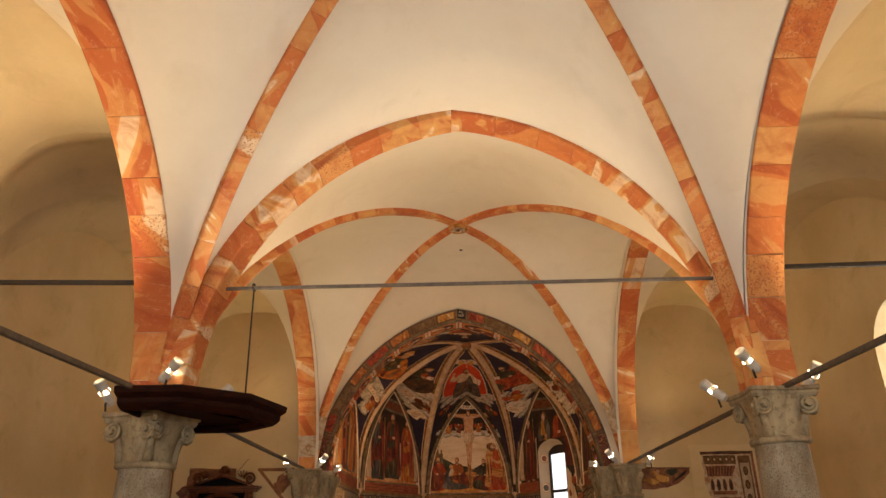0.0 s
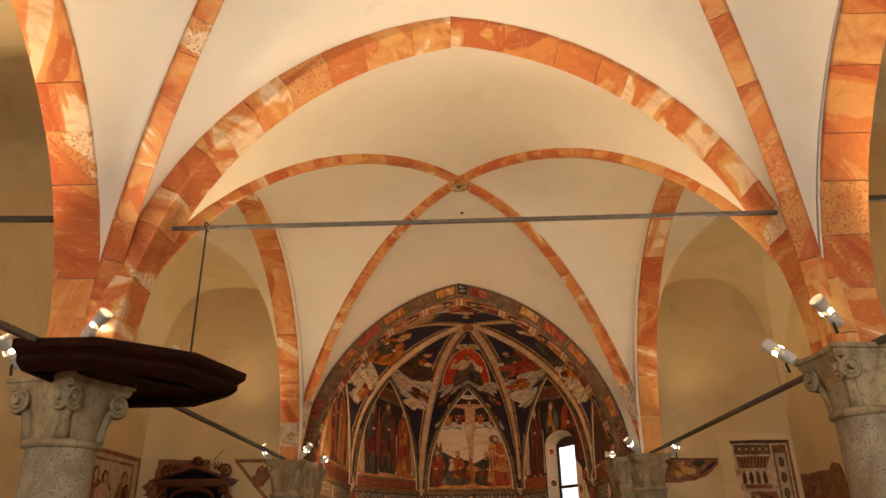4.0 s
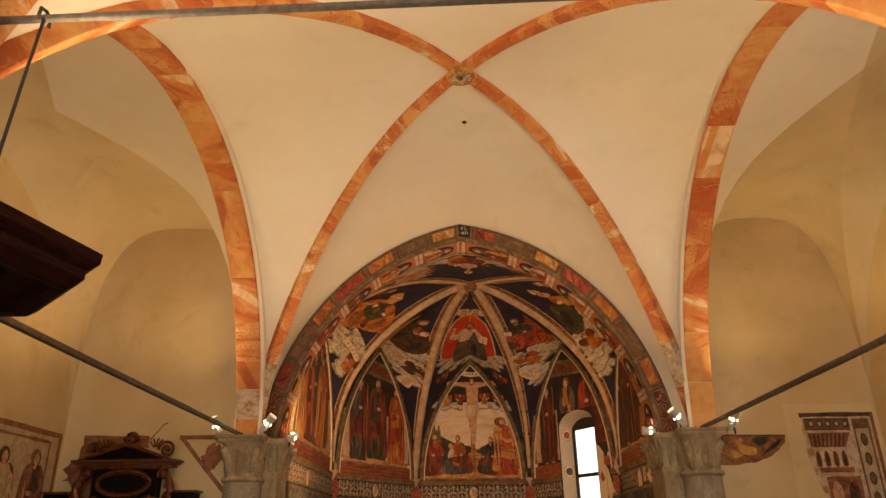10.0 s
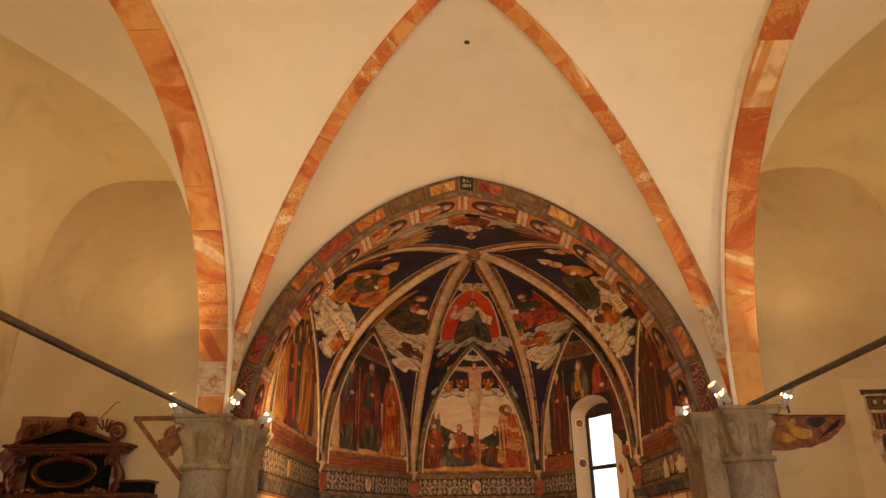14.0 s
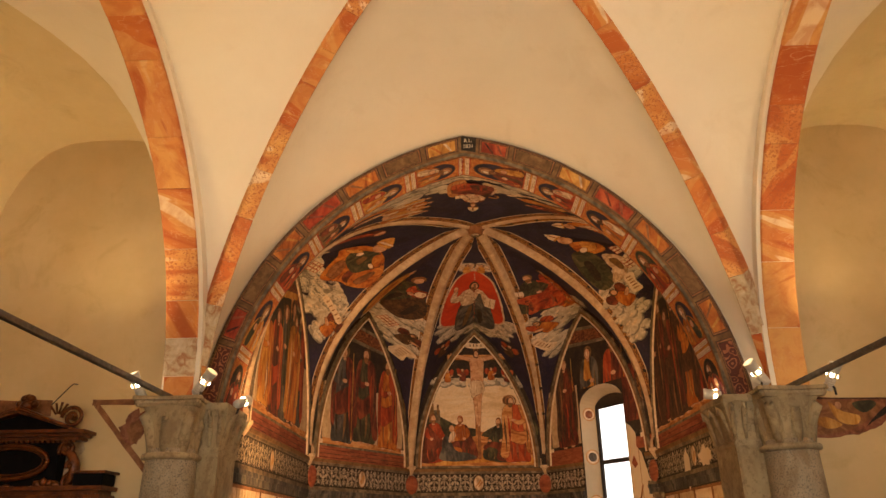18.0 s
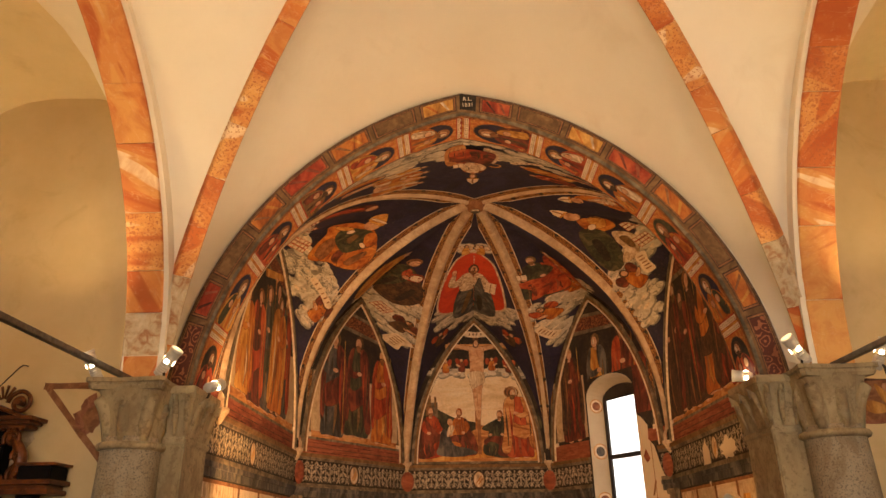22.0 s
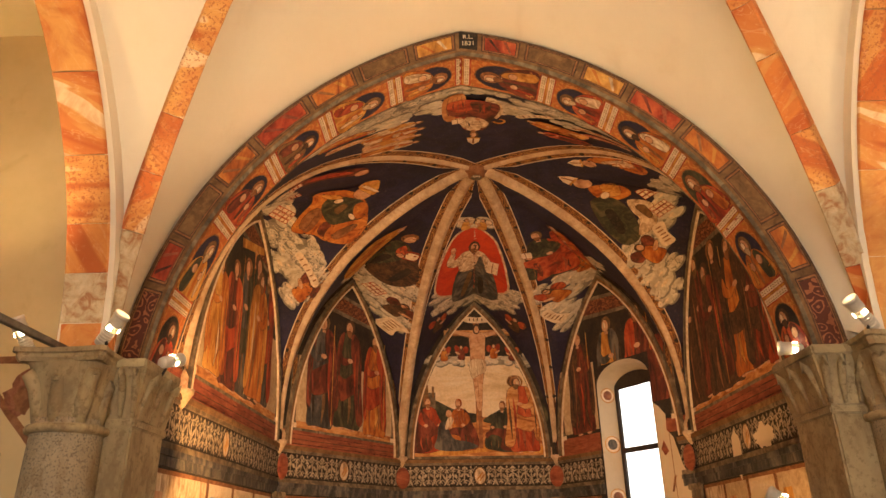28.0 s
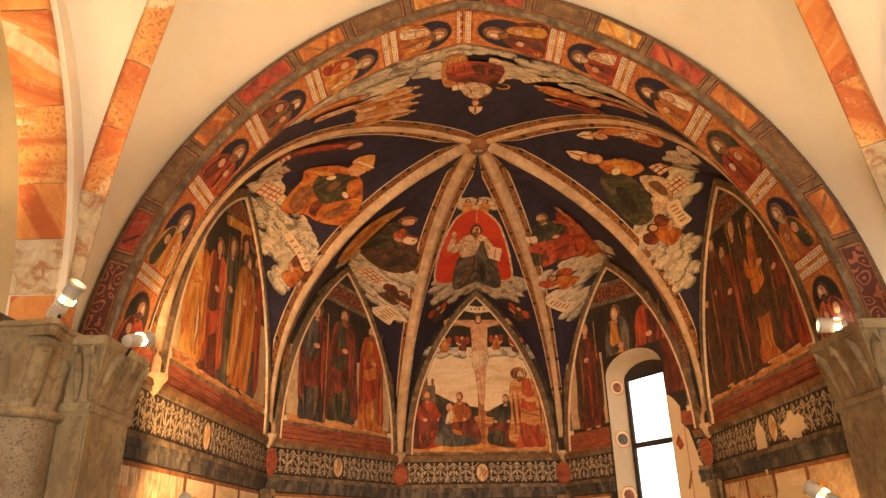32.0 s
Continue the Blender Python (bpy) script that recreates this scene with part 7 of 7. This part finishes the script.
def altar():
    root = tagged(empty("altarpiece", ALT), "black and gilded carved altarpiece with a broken pediment", "altarpiece")
    part("back_panel", box(-0.46, 0.46, -0.16, -0.01, 0.9, 2.63, 0.01), EBONY, root, "black lacquered panel")
    oval_ring = part("oval_frame", tube([(0.37 * math.cos(a), -0.19, 2.39 + 0.165 * math.sin(a)) for a in (2 * math.pi * k / 40 for k in range(41))], 0.024, 8), GILT, root, "oval gilded frame")
    part("oval_bead", tube([(0.33 * math.cos(a), -0.2, 2.39 + 0.13 * math.sin(a)) for a in (2 * math.pi * k / 40 for k in range(41))], 0.009, 6), GILT, oval_ring)
    part("altar_table", box(-0.95, 0.95, -0.75, -0.01, 0.0, 0.95, 0.02), EBONY, root)
    for z0, z1, w, d in ((2.60, 2.635, 0.66, 0.2), (2.635, 2.665, 0.7, 0.24), (2.665, 2.70, 0.74, 0.29)):
        part("cornice", box(-w, w, -d, -0.01, z0, z1, 0.006), GILT, root)
    for k in range(24):
        x = -0.62 + 1.24 * k / 23
        part("dentil", box(x - 0.016, x + 0.016, -0.225, -0.19, 2.575, 2.60, 0.004), GILT, root)
    part("tympanum", prism([(-0.56, 2.70), (0.56, 2.70), (0, 2.88)], -0.17, -0.02), EBONY, root)
    for s in (-1, 1):
        rake = part("raking_cornice", prism([(s * 0.66, 2.70), (s * 0.60, 2.70), (0, 2.875), (0, 2.945)], -0.27, -0.03), GILT, root)
        part("raking_bead", tube([(s * 0.56, -0.275, 2.735), (s * 0.02, -0.275, 2.905)], 0.012, 8), GILT, rake)
        # shell scroll beside the pediment
        bm = spiral(1.5, 0.03, 0.12, 0.022, 0.05)
        bm.transform(Matrix.Translation((s * 0.52, -0.14, 2.84)) @ Matrix.Rotation(0 if s > 0 else math.pi, 4, "Z"))
        part("scroll", bm, GILT, root)
        for k in range(5):
            a = math.pi * (0.15 + 0.16 * k)
            part("shell_rib", tube([(s * 0.36 + s * 0.03 * math.cos(a), -0.14, 2.86 + 0.02 * math.sin(a)), (s * 0.38 + s * 0.13 * math.cos(a), -0.16, 2.88 + 0.12 * math.sin(a))], 0.014, 6, [0.7, 1]), GILT, root)
        # S-shaped console
        pts = [(s * (0.50 + 0.1 * math.sin(3.2 * f) + 0.1 * f), -0.17, 2.56 - 0.42 * f) for f in (k / 12 for k in range(13))]
        console = part("console", tube(pts, 0.045, 10, [0.7 + 0.5 * abs(math.sin(3 * k / 12)) for k in range(13)]), GILT, root)
        for cz, cx, r1 in ((2.51, 0.55, 0.085), (2.36, 0.63, 0.06), (2.2, 0.66, 0.1)):
            bm = spiral(1.6, 0.02, r1, 0.02, 0.045)
            bm.transform(Matrix.Translation((s * cx, -0.19, cz)))
            part("console_volute", bm, GILT, console)
        part("ledge", box(min(s * 0.72, s * 1.02), max(s * 0.72, s * 1.02), -0.3, -0.01, 2.14, 2.26, 0.01), EBONY, root)
        part("ledge_top", box(min(s * 0.7, s * 1.06), max(s * 0.7, s * 1.06), -0.33, -0.01, 2.26, 2.285, 0.006), GILT, root)
        part("column", lathe([(0.085, 0.95), (0.09, 1.0), (0.075, 1.05), (0.07, 1.9), (0.09, 1.98), (0.1, 2.02)], 20, True, Matrix.Translation((s * 0.8, -0.2, 0))), EBONY, root)
    for z0, z1, w, d in ((2.02, 2.06, 1.04, 0.34), (2.06, 2.10, 1.0, 0.3), (2.10, 2.14, 1.06, 0.36)):
        part("entablature", box(-w, w, -d, -0.01, z0, z1, 0.006), GILT, root)
    # garland of carved leaves and fruit
    for k in range(17):
        f = -1 + 2 * k / 16
        z = 2.2 - 0.1 * (1 - f * f) + 0.04 * math.cos(9 * f)
        part("garland_leaf", lathe([(0.0, -0.05), (0.035, -0.025), (0.04, 0.01), (0.0, 0.05)], 8, True, Matrix.Translation((f * 0.5, -0.2, z)) @ Matrix.Rotation(k * 0.9, 4, "Y")), GILT, root)
    for dx, dz, r0 in ((0, 2.97, 0.07), (-0.075, 2.99, 0.045), (0.075, 2.99, 0.045), (-0.035, 3.045, 0.045), (0.035, 3.045, 0.045), (0, 3.06, 0.04)):
        part("crest", lathe([(0.0, -r0), (r0 * 0.8, -r0 * 0.5), (r0, 0.0), (r0 * 0.75, r0 * 0.6), (0.0, r0)], 12, True, Matrix.Translation((dx, -0.13, dz))), GILT, root)
    return root


altar()
nail = tagged(empty("wire_hook", (-4.12, 14.45, 3.2)), "thin bent wire hook in the wall above the altarpiece", "hook")
part("wire", tube([(0.0, 0.05, 0.02), (0, -0.03, 0.01), (-0.02, -0.05, -0.02), (-0.18, -0.06, -0.22)], 0.006, 6), DARKIRON, nail)


def east_chart(u, z):
    return Vector((u, EAST, z)), Vector((0, -1, 0))


def north_chart(u, z):
    return Vector((OUT_L, u, z)), Vector((1, 0, 0))


wr = random.Random(3)


def wobbly(pts, r, amount=0.012, per=5):
    """Straight-sided outline with a slightly worn edge."""
    out = []
    for i, a in enumerate(pts):
        b = pts[(i + 1) % len(pts)]
        for k in range(per):
            f = k / per
            out.append(Vector((a[0] + (b[0] - a[0]) * f + r.uniform(-amount, amount), a[1] + (b[1] - a[1]) * f + r.uniform(-amount, amount))))
    return out


def box_pts(x0, x1, y0, y1):
    return [(x0, y0), (x1, y0), (x1, y1), (x0, y1)]


root = tagged(empty("wall_painting"), "faded brown painted border round the altarpiece", "wall painting", "aisle paintings")
painted("border", root, east_chart, [(wobbly(box_pts(-5.3, -4.36, 2.88, 3.06), wr), RUST), (wobbly(box_pts(-5.32, -5.14, 1.8, 2.9), wr, 0.03), RUST), (ragged(-5.22, 2.55, 0.3, 0.26, wr), OLDRED), (ragged(-5.1, 2.2, 0.3, 0.3, wr), RUST), (ragged(-4.05, 2.45, 0.14, 0.3, wr), OLDCREAM)], 0.6)
root = tagged(empty("wall_painting"), "rust-brown painted triangle on the plaster beside the respond", "wall painting", "aisle paintings")
for a, b in (((-3.92, 3.02), (-3.2, 3.02)), ((-3.90, 3.03), (-3.22, 2.28))):
    d = (Vector(b) - Vector(a)).normalized()
    n = Vector((-d.y, d.x)) * 0.03
    painted("stripe", root, east_chart, [(wobbly([Vector(a) - n, Vector(b) - n, Vector(b) + n, Vector(a) + n], wr, 0.005), RUST)], 0.6)
painted("faded_patch", root, east_chart, [(ragged(-3.42, 2.75, 0.16, 0.2, wr), OLDRED), (ragged(-3.4, 2.7, 0.1, 0.12, wr), RUST)], 0.6)

root = tagged(empty("wall_painting"), "faded fresco of standing robed shapes in a double frame", "wall painting", "aisle paintings")
painted("frame", root, north_chart, [(wobbly(box_pts(12.05, 14.45, 0.9, 3.08), wr), RUST), (wobbly(box_pts(12.12, 14.38, 0.95, 3.02), wr), OLDCREAM), (wobbly(box_pts(12.3, 14.2, 0.95, 2.95), wr), OLDRED), (wobbly(box_pts(12.35, 14.15, 1.0, 2.91), wr), OLDCREAM)], 0.6)
for u, h, robe, mantle in ((12.45, 1.52, OLDRED, HAIR), (12.9, 1.46, RUST, OLDRED), (13.22, 1.42, OLDCREAM, FLESH), (13.92, 1.46, HAIR, OLDRED)):
    painted("painted_shape", root, north_chart, robed(u, 1.35, h, robe, mantle, wr, broad=1.35), 0.8)

root = tagged(empty("wall_painting"), "quarter-round fresco fragment in ochre and black beside the respond", "wall painting", "aisle paintings")
frag = [(3.62, 2.95), (4.68, 2.93), (4.67, 2.83), (4.55, 2.72), (4.42, 2.63), (4.2, 2.56), (3.95, 2.53), (3.62, 2.54)]
painted("ground", root, east_chart, [(wobbly(frag, wr, 0.008), OLDRED), (smooth_line([(3.7, 2.58), (4.1, 2.6), (4.35, 2.72), (4.5, 2.86), (4.2, 2.9), (3.7, 2.9)]), RUST)], 0.6)
painted("painted_shape", root, east_chart, [(smooth_line([(3.95, 2.9), (4.02, 2.7), (4.2, 2.66), (4.25, 2.75), (4.08, 2.8)]), OCHRE), (smooth_line([(4.2, 2.88), (4.3, 2.78), (4.45, 2.86), (4.4, 2.91)]), GREEN), (smooth_line([(4.4, 2.7), (4.55, 2.78), (4.62, 2.88), (4.48, 2.8), (4.3, 2.64)]), BLACK), (oval(4.05, 2.86, 0.035, 0.04), FLESH), (smooth_line([(3.75, 2.7), (3.9, 2.62), (4.05, 2.66), (3.9, 2.74)]), OCHRE)], 0.6)
painted("edge_line", root, east_chart, [(wobbly([(3.62, 2.95), (4.69, 2.93), (4.69, 2.915), (3.62, 2.93)], wr, 0.002), HAIR)], 0.6)

root = tagged(empty("wall_painting"), "fresco fragment of a red tiled building with arched windows", "wall painting", "aisle paintings")
painted("plaster_margin", root, east_chart, [(wobbly(box_pts(4.72, 6.0, 0.8, 3.36), wr, 0.012), PALEAISLE)], 0.6)
painted("ground", root, east_chart, [(wobbly([(4.95, 3.22), (5.98, 3.21), (5.98, 1.2), (5.2, 1.2), (5.05, 2.2), (4.95, 2.6)], wr, 0.012), FADED)], 0.6)
painted("cornice_band", root, east_chart, [(wobbly(box_pts(4.93, 5.98, 3.17, 3.23), wr, 0.006), HAIR), (rect(4.98, 5.62, 3.0, 3.15), STONEGREY), (rect(4.98, 5.62, 3.13, 3.15), HAIR), (rect(4.98, 5.62, 2.985, 3.0), HAIR)] + [(oval(5.08 + 0.12 * k, 3.075, 0.045, 0.05, 12), HAIR) for k in range(5)] + [(oval(5.08 + 0.12 * k, 3.075, 0.025, 0.03, 10), OLDCREAM) for k in range(5)], 0.6)
painted("roof", root, east_chart, [([Vector(v) for v in ((5.0, 2.95), (5.6, 2.95), (5.5, 2.75), (5.04, 2.75))], OLDRED)], 0.6)
for k in range(9):
    painted("roof_line", root, east_chart, [([Vector(v) for v in ((5.02 + 0.06 * k, 2.94), (5.045 + 0.06 * k, 2.94), (5.035 + 0.055 * k, 2.76), (5.015 + 0.055 * k, 2.76))], HAIR)], 0.6)
for k in range(4):
    u = 5.09 + 0.12 * k
    painted("arched_window", root, east_chart, [(smooth_line([(u - 0.035, 2.5), (u + 0.035, 2.5), (u + 0.035, 2.65), (u, 2.71), (u - 0.035, 2.65)], 2), OLDRED), (smooth_line([(u - 0.022, 2.51), (u + 0.022, 2.51), (u + 0.022, 2.64), (u, 2.69), (u - 0.022, 2.64)], 2), HAIR)], 0.6)
painted("lower_wall", root, east_chart, [(rect(5.08, 5.55, 2.41, 2.48), OLDRED), (rect(5.08, 5.55, 2.37, 2.40), OLDCREAM), (wobbly(box_pts(5.15, 5.6, 1.4, 2.36), wr, 0.015), OLDRED), (smooth_line([(5.2, 2.05), (5.32, 2.05), (5.32, 2.22), (5.26, 2.3), (5.2, 2.22)]), FLESH), (smooth_line([(5.42, 2.0), (5.54, 2.0), (5.54, 2.2), (5.48, 2.29), (5.42, 2.2)]), HAIR)], 0.6)
painted("side_border", root, east_chart, [(rect(5.66, 5.9, 1.3, 3.14), STONEGREY), (rect(5.69, 5.87, 1.3, 3.0), OLDCREAM), (rect(5.93, 5.98, 1.2, 3.2), OLDRED)] + [(oval(5.78, 2.85 - 0.26 * k, 0.05, 0.09, 12), HAIR) for k in range(6)] + [(oval(5.78, 2.85 - 0.26 * k, 0.03, 0.065, 12), STONEGREY) for k in range(6)], 0.6)


def south_chart(u, z):
    return Vector((OUT_R, u, z)), Vector((-1, 0, 0))


root = tagged(empty("wall_painting"), "dark brown remnant of fresco with an arched head", "wall painting", "aisle paintings")
painted("brown_patch", root, south_chart, [(wobbly(box_pts(13.2, 14.48, 1.2, 2.62), wr, 0.03), OLDRED), (smooth_line([(12.9, 1.3), (13.6, 1.3), (13.6, 2.3), (13.4, 2.66), (13.2, 2.7), (13.0, 2.5)]), RUST)], 0.6)

# small hole near the crown of the vault
HOLE_Z = max(hit.z for hit in (BVHTree.FromPolygons([v.co.copy() for v in o.data.vertices], [tuple(f.vertices) for f in o.data.polygons]).ray_cast(Vector((0.22, 12.27, 5)), Vector((0, 0, 1)))[0] for o in list(scene.objects) if o.name.startswith("vault_nave_east")) if hit)
tagged(part("vault_hole", lathe([(0.0, -0.012), (0.026, -0.012), (0.032, -0.006), (0.034, 0.05), (0.0, 0.05)], 14, True, Matrix.Translation((0.22, 12.27, HOLE_Z))), DARKIRON), "small dark rope hole in the vault plaster", "hole")
